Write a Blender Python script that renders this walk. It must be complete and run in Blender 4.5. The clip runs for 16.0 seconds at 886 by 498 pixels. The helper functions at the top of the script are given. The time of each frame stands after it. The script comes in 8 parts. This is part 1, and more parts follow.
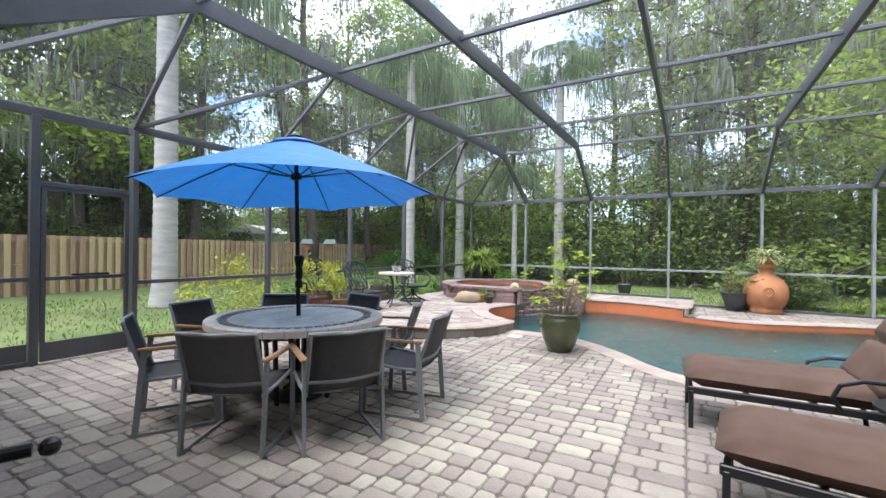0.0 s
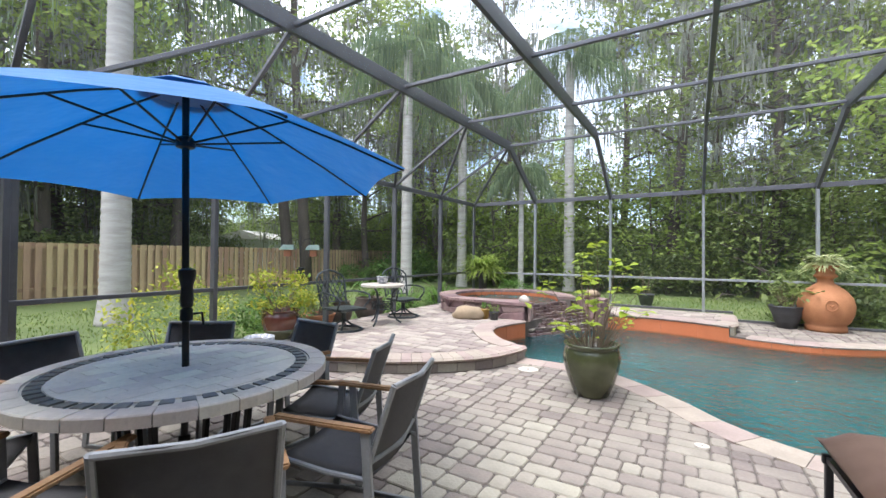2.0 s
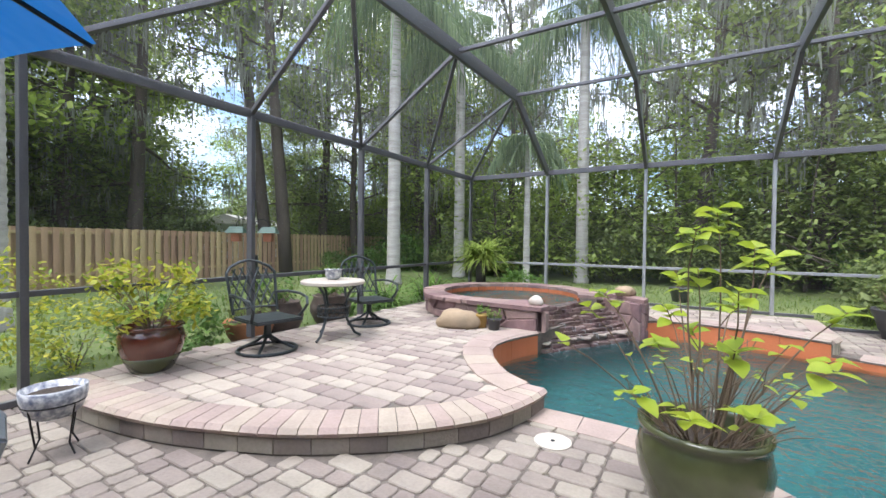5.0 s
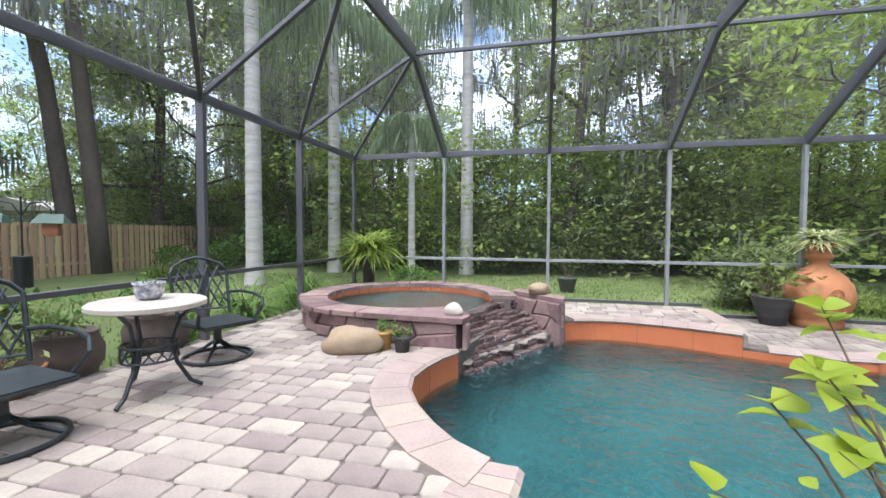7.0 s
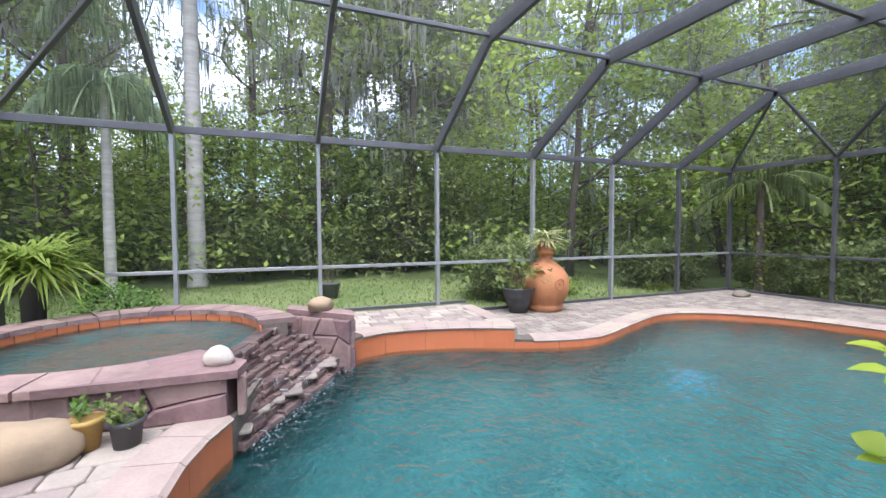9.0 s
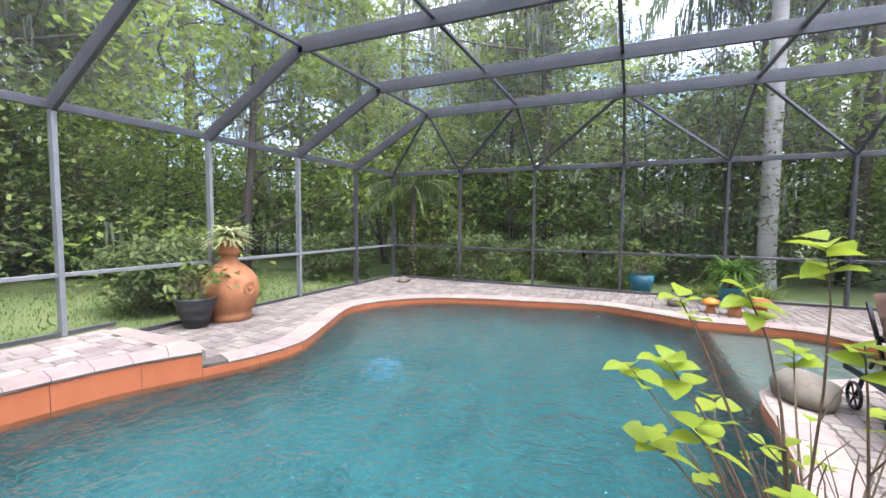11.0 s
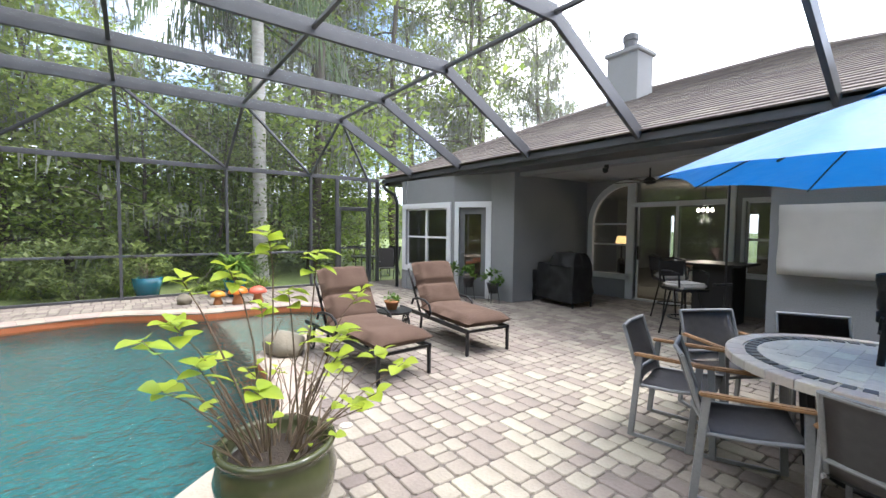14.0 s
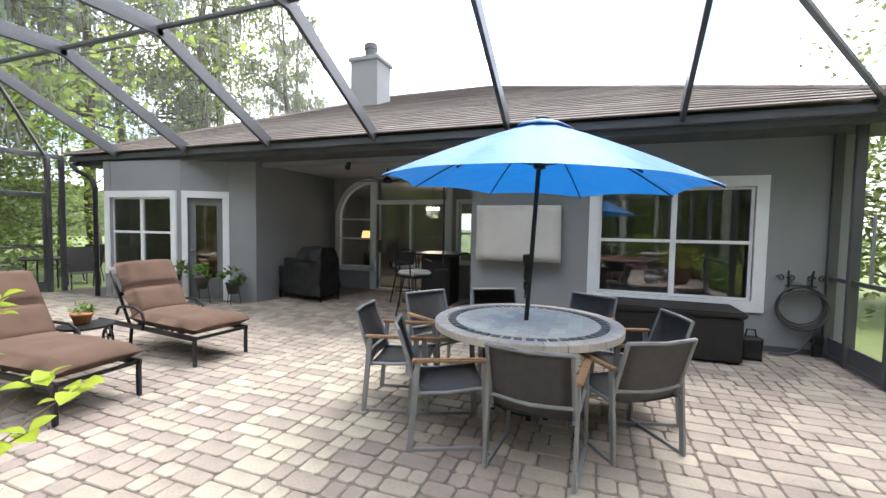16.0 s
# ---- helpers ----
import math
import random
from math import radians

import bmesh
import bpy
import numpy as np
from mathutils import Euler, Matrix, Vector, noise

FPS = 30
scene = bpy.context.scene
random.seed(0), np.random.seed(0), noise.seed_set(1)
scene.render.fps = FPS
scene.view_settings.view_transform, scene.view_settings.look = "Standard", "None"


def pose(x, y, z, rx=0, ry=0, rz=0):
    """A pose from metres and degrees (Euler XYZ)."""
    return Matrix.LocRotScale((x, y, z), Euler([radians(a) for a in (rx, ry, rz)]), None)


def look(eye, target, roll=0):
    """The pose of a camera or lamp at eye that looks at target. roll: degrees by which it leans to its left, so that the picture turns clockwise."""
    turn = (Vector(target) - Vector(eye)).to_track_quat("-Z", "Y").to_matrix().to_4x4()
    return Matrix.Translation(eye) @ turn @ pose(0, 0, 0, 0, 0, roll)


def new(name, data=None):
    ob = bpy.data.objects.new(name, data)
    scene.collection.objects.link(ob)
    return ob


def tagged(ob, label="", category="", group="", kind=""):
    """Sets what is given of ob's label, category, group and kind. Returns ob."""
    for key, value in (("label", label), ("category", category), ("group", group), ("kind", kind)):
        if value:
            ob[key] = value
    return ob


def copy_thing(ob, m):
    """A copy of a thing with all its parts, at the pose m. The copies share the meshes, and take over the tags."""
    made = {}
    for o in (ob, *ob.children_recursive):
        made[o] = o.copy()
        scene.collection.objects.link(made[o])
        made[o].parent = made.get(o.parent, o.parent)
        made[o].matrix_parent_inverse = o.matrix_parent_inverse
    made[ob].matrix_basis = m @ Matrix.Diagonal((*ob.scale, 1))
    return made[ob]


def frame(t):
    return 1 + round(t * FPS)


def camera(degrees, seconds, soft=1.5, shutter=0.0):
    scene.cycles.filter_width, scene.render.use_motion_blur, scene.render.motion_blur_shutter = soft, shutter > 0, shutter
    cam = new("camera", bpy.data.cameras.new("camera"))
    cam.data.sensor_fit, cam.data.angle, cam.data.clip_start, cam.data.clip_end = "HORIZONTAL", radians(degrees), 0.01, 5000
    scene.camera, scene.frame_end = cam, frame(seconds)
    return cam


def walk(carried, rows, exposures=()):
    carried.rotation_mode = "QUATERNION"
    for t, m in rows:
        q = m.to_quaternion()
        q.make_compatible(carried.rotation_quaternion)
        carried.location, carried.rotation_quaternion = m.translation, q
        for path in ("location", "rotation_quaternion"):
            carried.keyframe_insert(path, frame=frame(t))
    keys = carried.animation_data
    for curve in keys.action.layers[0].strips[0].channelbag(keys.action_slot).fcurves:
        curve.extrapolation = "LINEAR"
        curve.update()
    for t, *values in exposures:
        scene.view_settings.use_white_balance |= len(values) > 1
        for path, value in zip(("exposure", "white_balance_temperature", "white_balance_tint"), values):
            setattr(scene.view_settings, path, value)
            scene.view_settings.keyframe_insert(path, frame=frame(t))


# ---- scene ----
cam = camera(93.6, 16.0)
PATH = [
    (0, (0.195, 0.216, 1.383), (-0.81, 1.945, 1.384), 0.75),
    (0.5, (0.061, 0.591, 1.402), (-0.962, 2.309, 1.404), 0.75),
    (1, (-0.126, 0.889, 1.417), (-1.14, 2.612, 1.425), 0.7),
    (1.5, (-0.253, 1.256, 1.409), (-1.265, 2.981, 1.427), 0.7),
    (2, (-0.425, 1.604, 1.402), (-1.448, 3.323, 1.43), 0.55),
    (2.5, (-0.513, 1.952, 1.416), (-1.57, 3.649, 1.45), 0.65),
    (3, (-0.628, 2.303, 1.435), (-1.735, 3.967, 1.452), 0.85),
    (5.5, (-1.607, 4.079, 1.355), (-2.562, 5.836, 1.294), 0.7),
    (6, (-1.881, 4.385, 1.372), (-2.687, 6.214, 1.295), 0.55),
    (6.5, (-2.051, 4.651, 1.382), (-2.71, 6.538, 1.305), 0.4),
    (7, (-2.269, 4.921, 1.398), (-2.73, 6.865, 1.319), 0.3),
    (7.5, (-2.464, 5.151, 1.41), (-2.681, 7.137, 1.327), 0.1),
    (8, (-2.642, 5.387, 1.415), (-2.57, 7.384, 1.334), 0.1),
    (8.2, (-2.706, 5.513, 1.434), (-2.504, 7.501, 1.354), -0.1),
    (10.3, (-2.82, 6.397, 1.499), (-1.298, 7.689, 1.379), 0.5),
    (10.5, (-2.803, 6.45, 1.525), (-1.188, 7.623, 1.398), 0.5),
    (11, (-2.789, 6.565, 1.573), (-0.969, 7.384, 1.443), 0.5),
    (11.5, (-2.869, 6.509, 1.574), (-0.927, 6.975, 1.471), 0.7),
    (12, (-2.9, 6.537, 1.555), (-0.904, 6.636, 1.487), 0.7),
    (12.5, (-3.025, 6.65, 1.568), (-1.042, 6.398, 1.516), 0.5),
    (13, (-3.171, 6.556, 1.558), (-1.255, 5.984, 1.508), 0.5),
    (13.5, (-3.285, 6.556, 1.571), (-1.502, 5.655, 1.502), 0.5),
    (14, (-3.342, 6.577, 1.552), (-1.745, 5.377, 1.452), 0.6),
    (14.5, (-3.396, 6.563, 1.526), (-2.032, 5.105, 1.402), 0.7),
    (15, (-3.444, 6.529, 1.513), (-2.339, 4.867, 1.381), 0.8),
    (15.5, (-3.488, 6.522, 1.524), (-2.62, 4.724, 1.4), 0.9),
    (16, (-3.496, 6.511, 1.521), (-2.804, 4.637, 1.419), 1.0),
]
walk(cam, [(t, look(eye, target, roll)) for t, eye, target, roll in PATH],
     exposures=[(0.0, 1.12, 5800, 12), (1.5, 1.03, 5850, 12), (3.0, 1.08, 5950, 12), (5.5, 1.01, 5850, 13), (8.0, 1.03, 5750, 14), (10.5, 1.29, 5700, 19), (12.5, 1.27, 5850, 15), (14.0, 1.40, 6050, 12), (16.0, 1.48, 6250, 11)])

# ---- world and sun ----
SUN_EL, SUN_AZ = 69.0, 205.0          # degrees; azimuth from +y towards +x
world = bpy.data.worlds.new("sky")
scene.world = world
world.use_nodes = True
wn, wl = world.node_tree.nodes, world.node_tree.links
wn.clear()
sky = wn.new("ShaderNodeTexSky")
sky.sky_type = "NISHITA"
sky.sun_disc = False
sky.sun_elevation, sky.sun_rotation = radians(SUN_EL), radians(SUN_AZ)
wtc = wn.new("ShaderNodeTexCoord")
wmap = wn.new("ShaderNodeMapping")
wmap.inputs["Scale"].default_value = (1.0, 1.0, 2.2)
cloud = wn.new("ShaderNodeTexNoise")
cloud.inputs["Scale"].default_value = 2.6
cloud.inputs["Detail"].default_value = 7
cloud.inputs["Roughness"].default_value = 0.6
cramp = wn.new("ShaderNodeValToRGB")
cramp.color_ramp.elements[0].position, cramp.color_ramp.elements[1].position = 0.40, 0.60
wmix = wn.new("ShaderNodeMixRGB")
wbg = wn.new("ShaderNodeBackground")
wbg.inputs["Strength"].default_value = 0.15
# the cloud veil is brighter round the sun than across from it
wdot = wn.new("ShaderNodeVectorMath")
wdot.operation = "DOT_PRODUCT"
wdot.inputs[1].default_value = (math.sin(radians(SUN_AZ)) * math.cos(radians(SUN_EL)), math.cos(radians(SUN_AZ)) * math.cos(radians(SUN_EL)), math.sin(radians(SUN_EL)))
wrange = wn.new("ShaderNodeMapRange")
wrange.inputs["From Min"].default_value, wrange.inputs["From Max"].default_value = 0.1, 0.9
wglow = wn.new("ShaderNodeMixRGB")
wglow.inputs["Color1"].default_value = (7.5, 7.8, 8.5, 1)
wglow.inputs["Color2"].default_value = (21.0, 20.6, 20.2, 1)
wl.new(wtc.outputs["Generated"], wdot.inputs[0])
wl.new(wdot.outputs["Value"], wrange.inputs["Value"])
wl.new(wrange.outputs["Result"], wglow.inputs["Fac"])
wl.new(wglow.outputs["Color"], wmix.inputs["Color2"])
wout = wn.new("ShaderNodeOutputWorld")
wl.new(wtc.outputs["Generated"], wmap.inputs["Vector"])
wl.new(wmap.outputs["Vector"], cloud.inputs["Vector"])
wl.new(cloud.outputs["Fac"], cramp.inputs["Fac"])
wl.new(cramp.outputs["Color"], wmix.inputs["Fac"])
wl.new(sky.outputs["Color"], wmix.inputs["Color1"])
wl.new(wmix.outputs["Color"], wbg.inputs["Color"])
wl.new(wbg.outputs["Background"], wout.inputs["Surface"])

sun = new("sun", bpy.data.lights.new("sun", "SUN"))
sun.data.energy, sun.data.angle, sun.data.color = 1.9, radians(22), (1.0, 0.95, 0.87)
az, el = radians(SUN_AZ), radians(SUN_EL)
sun.matrix_world = look((0, 0, 30), (-math.sin(az) * math.cos(el), -math.cos(az) * math.cos(el), 30 - math.sin(el)))

# ---- materials ----
def mat(name, base, second=None, scale=8.0, rough=0.6, metal=0.0, bump=0.15, bump_scale=60.0, stretch=(1, 1, 1),
        island=0.0, objrand=0.0, spots=0.0, coat=0.0):
    """A procedural surface: two base colours mixed by large noise, fine grain, bump, and a spread of tone by piece."""
    m = bpy.data.materials.new(name)
    m.use_nodes = True
    n, l = m.node_tree.nodes, m.node_tree.links
    b = n["Principled BSDF"]
    b.inputs["Metallic"].default_value = metal
    b.inputs["Coat Weight"].default_value = coat
    tc = n.new("ShaderNodeTexCoord")
    mp = n.new("ShaderNodeMapping")
    mp.inputs["Scale"].default_value = stretch
    l.new(tc.outputs["Object"], mp.inputs["Vector"])
    big = n.new("ShaderNodeTexNoise")
    big.inputs["Scale"].default_value, big.inputs["Detail"].default_value = scale, 6
    fine = n.new("ShaderNodeTexNoise")
    fine.inputs["Scale"].default_value, fine.inputs["Detail"].default_value = bump_scale, 4
    l.new(mp.outputs["Vector"], big.inputs["Vector"])
    l.new(mp.outputs["Vector"], fine.inputs["Vector"])
    second = second or tuple(c * 0.75 for c in base)
    ramp = n.new("ShaderNodeValToRGB")
    ramp.color_ramp.elements[0].position, ramp.color_ramp.elements[1].position = 0.3, 0.7
    ramp.color_ramp.elements[0].color, ramp.color_ramp.elements[1].color = (*base, 1), (*second, 1)
    l.new(big.outputs["Fac"], ramp.inputs["Fac"])
    col = ramp.outputs["Color"]
    gr = n.new("ShaderNodeHueSaturation")
    mr = n.new("ShaderNodeMapRange")
    mr.inputs["To Min"].default_value, mr.inputs["To Max"].default_value = 0.82, 1.18
    l.new(fine.outputs["Fac"], mr.inputs["Value"])
    l.new(mr.outputs["Result"], gr.inputs["Value"])
    l.new(col, gr.inputs["Color"])
    col = gr.outputs["Color"]
    for amount, node, sock in ((island, "ShaderNodeNewGeometry", "Random Per Island"), (objrand, "ShaderNodeObjectInfo", "Random")):
        if amount:
            src = n.new(node)
            r2 = n.new("ShaderNodeMapRange")
            r2.inputs["To Min"].default_value, r2.inputs["To Max"].default_value = 1 - amount, 1 + amount
            hs = n.new("ShaderNodeHueSaturation")
            l.new(src.outputs[sock], r2.inputs["Value"])
            l.new(r2.outputs["Result"], hs.inputs["Value"])
            r3 = n.new("ShaderNodeMath")
            r3.operation = "MULTIPLY_ADD"
            r3.inputs[1].default_value, r3.inputs[2].default_value = 0.045, 0.478
            l.new(src.outputs[sock], r3.inputs[0])
            l.new(r3.outputs[0], hs.inputs["Hue"])
            l.new(col, hs.inputs["Color"])
            col = hs.outputs["Color"]
    if spots:
        sp = n.new("ShaderNodeTexNoise")
        sp.inputs["Scale"].default_value, sp.inputs["Detail"].default_value = scale * 0.3, 8
        l.new(mp.outputs["Vector"], sp.inputs["Vector"])
        sr = n.new("ShaderNodeMapRange")
        sr.inputs["From Min"].default_value, sr.inputs["From Max"].default_value = 0.52, 0.7
        sr.inputs["To Min"].default_value, sr.inputs["To Max"].default_value = 1.0, 1.0 - spots
        l.new(sp.outputs["Fac"], sr.inputs["Value"])
        hs = n.new("ShaderNodeHueSaturation")
        l.new(sr.outputs["Result"], hs.inputs["Value"])
        l.new(col, hs.inputs["Color"])
        col = hs.outputs["Color"]
    l.new(col, b.inputs["Base Color"])
    rr = n.new("ShaderNodeMapRange")
    rr.inputs["To Min"].default_value, rr.inputs["To Max"].default_value = max(0.02, rough - 0.12), min(1, rough + 0.12)
    l.new(big.outputs["Fac"], rr.inputs["Value"])
    l.new(rr.outputs["Result"], b.inputs["Roughness"])
    if bump:
        bp = n.new("ShaderNodeBump")
        bp.inputs["Strength"].default_value, bp.inputs["Distance"].default_value = bump, 0.01
        l.new(fine.outputs["Fac"], bp.inputs["Height"])
        l.new(bp.outputs["Normal"], b.inputs["Normal"])
    return m


def leaf_mat(name, base, second, rough=0.5, through_light=0.35, scale=1.5):
    """Foliage: two greens by leaf and by clump, with light passing through the blade."""
    m = bpy.data.materials.new(name)
    m.use_nodes = True
    n, l = m.node_tree.nodes, m.node_tree.links
    n.clear()
    geo = n.new("ShaderNodeNewGeometry")
    tc = n.new("ShaderNodeTexCoord")
    nz = n.new("ShaderNodeTexNoise")
    nz.inputs["Scale"].default_value = scale
    l.new(tc.outputs["Object"], nz.inputs["Vector"])
    add = n.new("ShaderNodeMath")
    add.operation = "MULTIPLY_ADD"
    add.inputs[1].default_value = 0.5
    l.new(geo.outputs["Random Per Island"], add.inputs[0])
    half = n.new("ShaderNodeMath")
    half.operation = "MULTIPLY"
    half.inputs[1].default_value = 0.5
    l.new(nz.outputs["Fac"], half.inputs[0])
    l.new(half.outputs[0], add.inputs[2])
    ramp = n.new("ShaderNodeValToRGB")
    ramp.color_ramp.elements[0].position, ramp.color_ramp.elements[1].position = 0.2, 0.8
    ramp.color_ramp.elements[0].color, ramp.color_ramp.elements[1].color = (*base, 1), (*second, 1)
    l.new(add.outputs[0], ramp.inputs["Fac"])
    d = n.new("ShaderNodeBsdfPrincipled")
    d.inputs["Roughness"].default_value = rough
    d.inputs["Specular IOR Level"].default_value = 0.3
    tr = n.new("ShaderNodeBsdfTranslucent")
    mx = n.new("ShaderNodeMixShader")
    mx.inputs[0].default_value = through_light
    o = n.new("ShaderNodeOutputMaterial")
    l.new(ramp.outputs["Color"], d.inputs["Base Color"])
    l.new(ramp.outputs["Color"], tr.inputs["Color"])
    l.new(d.outputs[0], mx.inputs[1])
    l.new(tr.outputs[0], mx.inputs[2])
    l.new(mx.outputs[0], o.inputs["Surface"])
    return m


def glass_mat(name, tint, fac=1.0, rough=0.0):
    """Clear pane: lets light through with a tint, and mirrors by Fresnel."""
    m = bpy.data.materials.new(name)
    m.use_nodes = True
    n, l = m.node_tree.nodes, m.node_tree.links
    n.clear()
    t = n.new("ShaderNodeBsdfTransparent")
    t.inputs["Color"].default_value = (*tint, 1)
    g = n.new("ShaderNodeBsdfGlossy")
    g.inputs["Roughness"].default_value = rough
    lw = n.new("ShaderNodeLayerWeight")
    lw.inputs["Blend"].default_value = 0.5
    pw = n.new("ShaderNodeMath")
    pw.operation = "POWER"
    pw.inputs[1].default_value = 5.0
    l.new(lw.outputs["Facing"], pw.inputs[0])
    f = n.new("ShaderNodeMath")
    f.operation = "MULTIPLY_ADD"
    f.inputs[1].default_value, f.inputs[2].default_value = 0.96, 0.04
    l.new(pw.outputs[0], f.inputs[0])
    k = n.new("ShaderNodeMath")
    k.operation = "MULTIPLY"
    k.inputs[1].default_value = fac
    k.use_clamp = True
    mx = n.new("ShaderNodeMixShader")
    o = n.new("ShaderNodeOutputMaterial")
    l.new(f.outputs[0], k.inputs[0])
    l.new(k.outputs[0], mx.inputs[0])
    l.new(t.outputs[0], mx.inputs[1])
    l.new(g.outputs[0], mx.inputs[2])
    l.new(mx.outputs[0], o.inputs["Surface"])
    return m


def water_mat(name, tint):
    """Rippled water: bends what lies under it, and mirrors by Fresnel."""
    m = bpy.data.materials.new(name)
    m.use_nodes = True
    n, l = m.node_tree.nodes, m.node_tree.links
    n.clear()
    t = n.new("ShaderNodeBsdfRefraction")
    t.inputs["Color"].default_value = (*tint, 1)
    t.inputs["IOR"].default_value, t.inputs["Roughness"].default_value = 1.33, 0.0
    g = n.new("ShaderNodeBsdfGlossy")
    g.inputs["Roughness"].default_value = 0.02
    f = n.new("ShaderNodeFresnel")
    f.inputs["IOR"].default_value = 1.33
    tc = n.new("ShaderNodeTexCoord")
    bumps = None
    for scale, detail, height, stretch in ((3.4, 2, 0.037, (1.0, 1.5, 1.0)), (11.0, 3, 0.027, (1.5, 1.0, 1.0))):
        mp = n.new("ShaderNodeMapping")
        mp.inputs["Scale"].default_value = stretch
        nz = n.new("ShaderNodeTexNoise")
        nz.inputs["Scale"].default_value, nz.inputs["Detail"].default_value, nz.inputs["Distortion"].default_value = scale, detail, 0.8
        l.new(tc.outputs["Object"], mp.inputs["Vector"])
        l.new(mp.outputs["Vector"], nz.inputs["Vector"])
        bp = n.new("ShaderNodeBump")
        bp.inputs["Strength"].default_value, bp.inputs["Distance"].default_value = 1.0, height
        l.new(nz.outputs["Fac"], bp.inputs["Height"])
        if bumps:
            l.new(bumps.outputs["Normal"], bp.inputs["Normal"])
        bumps = bp
    for node in (t, g, f):
        l.new(bumps.outputs["Normal"], node.inputs["Normal"])
    mx = n.new("ShaderNodeMixShader")
    o = n.new("ShaderNodeOutputMaterial")
    l.new(f.outputs[0], mx.inputs[0])
    l.new(t.outputs[0], mx.inputs[1])
    l.new(g.outputs[0], mx.inputs[2])
    l.new(mx.outputs[0], o.inputs["Surface"])
    return m


def screen_mat(name, dark=0.72):
    """Insect screen: mostly open mesh, a thin grey veil."""
    m = bpy.data.materials.new(name)
    m.use_nodes = True
    n, l = m.node_tree.nodes, m.node_tree.links
    n.clear()
    t = n.new("ShaderNodeBsdfTransparent")
    d = n.new("ShaderNodeBsdfDiffuse")
    d.inputs["Color"].default_value = (0.42, 0.43, 0.45, 1)
    tr = n.new("ShaderNodeBsdfTranslucent")
    tr.inputs["Color"].default_value = (0.36, 0.36, 0.36, 1)
    both = n.new("ShaderNodeAddShader")
    l.new(d.outputs[0], both.inputs[0])
    l.new(tr.outputs[0], both.inputs[1])
    mx = n.new("ShaderNodeMixShader")
    mx.inputs[0].default_value = 1 - dark
    o = n.new("ShaderNodeOutputMaterial")
    l.new(t.outputs[0], mx.inputs[1])
    l.new(both.outputs[0], mx.inputs[2])
    l.new(mx.outputs[0], o.inputs["Surface"])
    return m


M_BRONZE = mat("bronze_aluminium", (0.078, 0.078, 0.086), (0.10, 0.10, 0.108), 3, 0.36, 0.2, 0.03)
M_PAVER = mat("tumbled_paver", (0.31, 0.268, 0.219), (0.235, 0.203, 0.169), 3, 0.85, 0, 0.6, 45, island=0.22, objrand=0.22, spots=0.25)
M_PAVER2 = mat("platform_paver", (0.325, 0.267, 0.228), (0.25, 0.205, 0.18), 3, 0.85, 0, 0.6, 45, island=0.26, objrand=0.26, spots=0.2)
M_COPING = mat("coping_stone", (0.385, 0.312, 0.252), (0.315, 0.257, 0.213), 4, 0.8, 0, 0.4, 50, island=0.05, objrand=0.05, spots=0.15)
M_MORTAR = mat("joint_sand", (0.15, 0.125, 0.105), (0.10, 0.085, 0.072), 12, 0.95, 0, 0.4, 120)
M_TILE = mat("terracotta_tile_band", (0.54, 0.165, 0.06), (0.47, 0.135, 0.05), 2, 0.5, 0, 0.1, 80)
# teal plaster; its strong pale mottle paints in the rippling light under water
M_PLASTER = mat("caustic_mottle_plaster", (0.006, 0.050, 0.056), (0.066, 0.195, 0.194), 3.6, 0.8, 0, 0.1, 10)
M_LEDGE = mat("grey_ledge_plaster", (0.20, 0.205, 0.17), (0.15, 0.16, 0.135), 6, 0.8, 0, 0.1, 30)
M_GRASS = mat("lawn", (0.085, 0.13, 0.032), (0.16, 0.19, 0.065), 0.5, 0.95, 0, 1.0, 24, spots=0.45)
M_STUCCO = mat("grey_stucco", (0.265, 0.27, 0.28), (0.24, 0.245, 0.255), 1.2, 0.9, 0, 0.55, 70, spots=0.06)
M_WHITE = mat("white_trim_paint", (0.74, 0.75, 0.77), (0.68, 0.69, 0.71), 3, 0.5, 0, 0.05, 60)
M_SHINGLE = mat("roof_shingle", (0.13, 0.10, 0.09), (0.10, 0.08, 0.075), 4, 0.9, 0, 0.6, 90, island=0.25, objrand=0.2)
M_FASCIA = mat("fascia_paint", (0.085, 0.087, 0.095), (0.07, 0.072, 0.08), 3, 0.55, 0, 0.05)
M_BLACK = mat("black_metal", (0.012, 0.012, 0.014), (0.02, 0.02, 0.022), 8, 0.4, 0.3, 0.03)
M_GREYMETAL = mat("grey_powder_coat", (0.25, 0.255, 0.26), (0.21, 0.215, 0.22), 8, 0.42, 0.2, 0.03)
M_SLING = mat("dark_sling_fabric", (0.088, 0.085, 0.086), (0.115, 0.11, 0.11), 20, 0.75, 0, 0.3, 400)
M_TEAK = mat("oiled_teak", (0.33, 0.19, 0.09), (0.24, 0.13, 0.06), 6, 0.55, 0, 0.2, 60, stretch=(1, 8, 8))
M_STONE = mat("flagstone", (0.29, 0.19, 0.17), (0.19, 0.125, 0.12), 5, 0.85, 0, 1.0, 26, island=0.22, objrand=0.22, spots=0.3)
M_SCREEN = screen_mat("insect_screen", 0.965)
M_SCREENWALL = screen_mat("wall_insect_screen", 0.985)
# paler than M_BRONZE: most far posts, the far chair rail, the door closer
M_PALEPOST = mat("pale_grey_aluminium", (0.30, 0.31, 0.31), (0.24, 0.25, 0.25), 4, 0.4, 0.2, 0.04)
M_WATER = water_mat("pool_water", (0.67, 0.90, 0.92))
M_GLASS = glass_mat("window_glass", (0.72, 0.75, 0.75), 3.6)
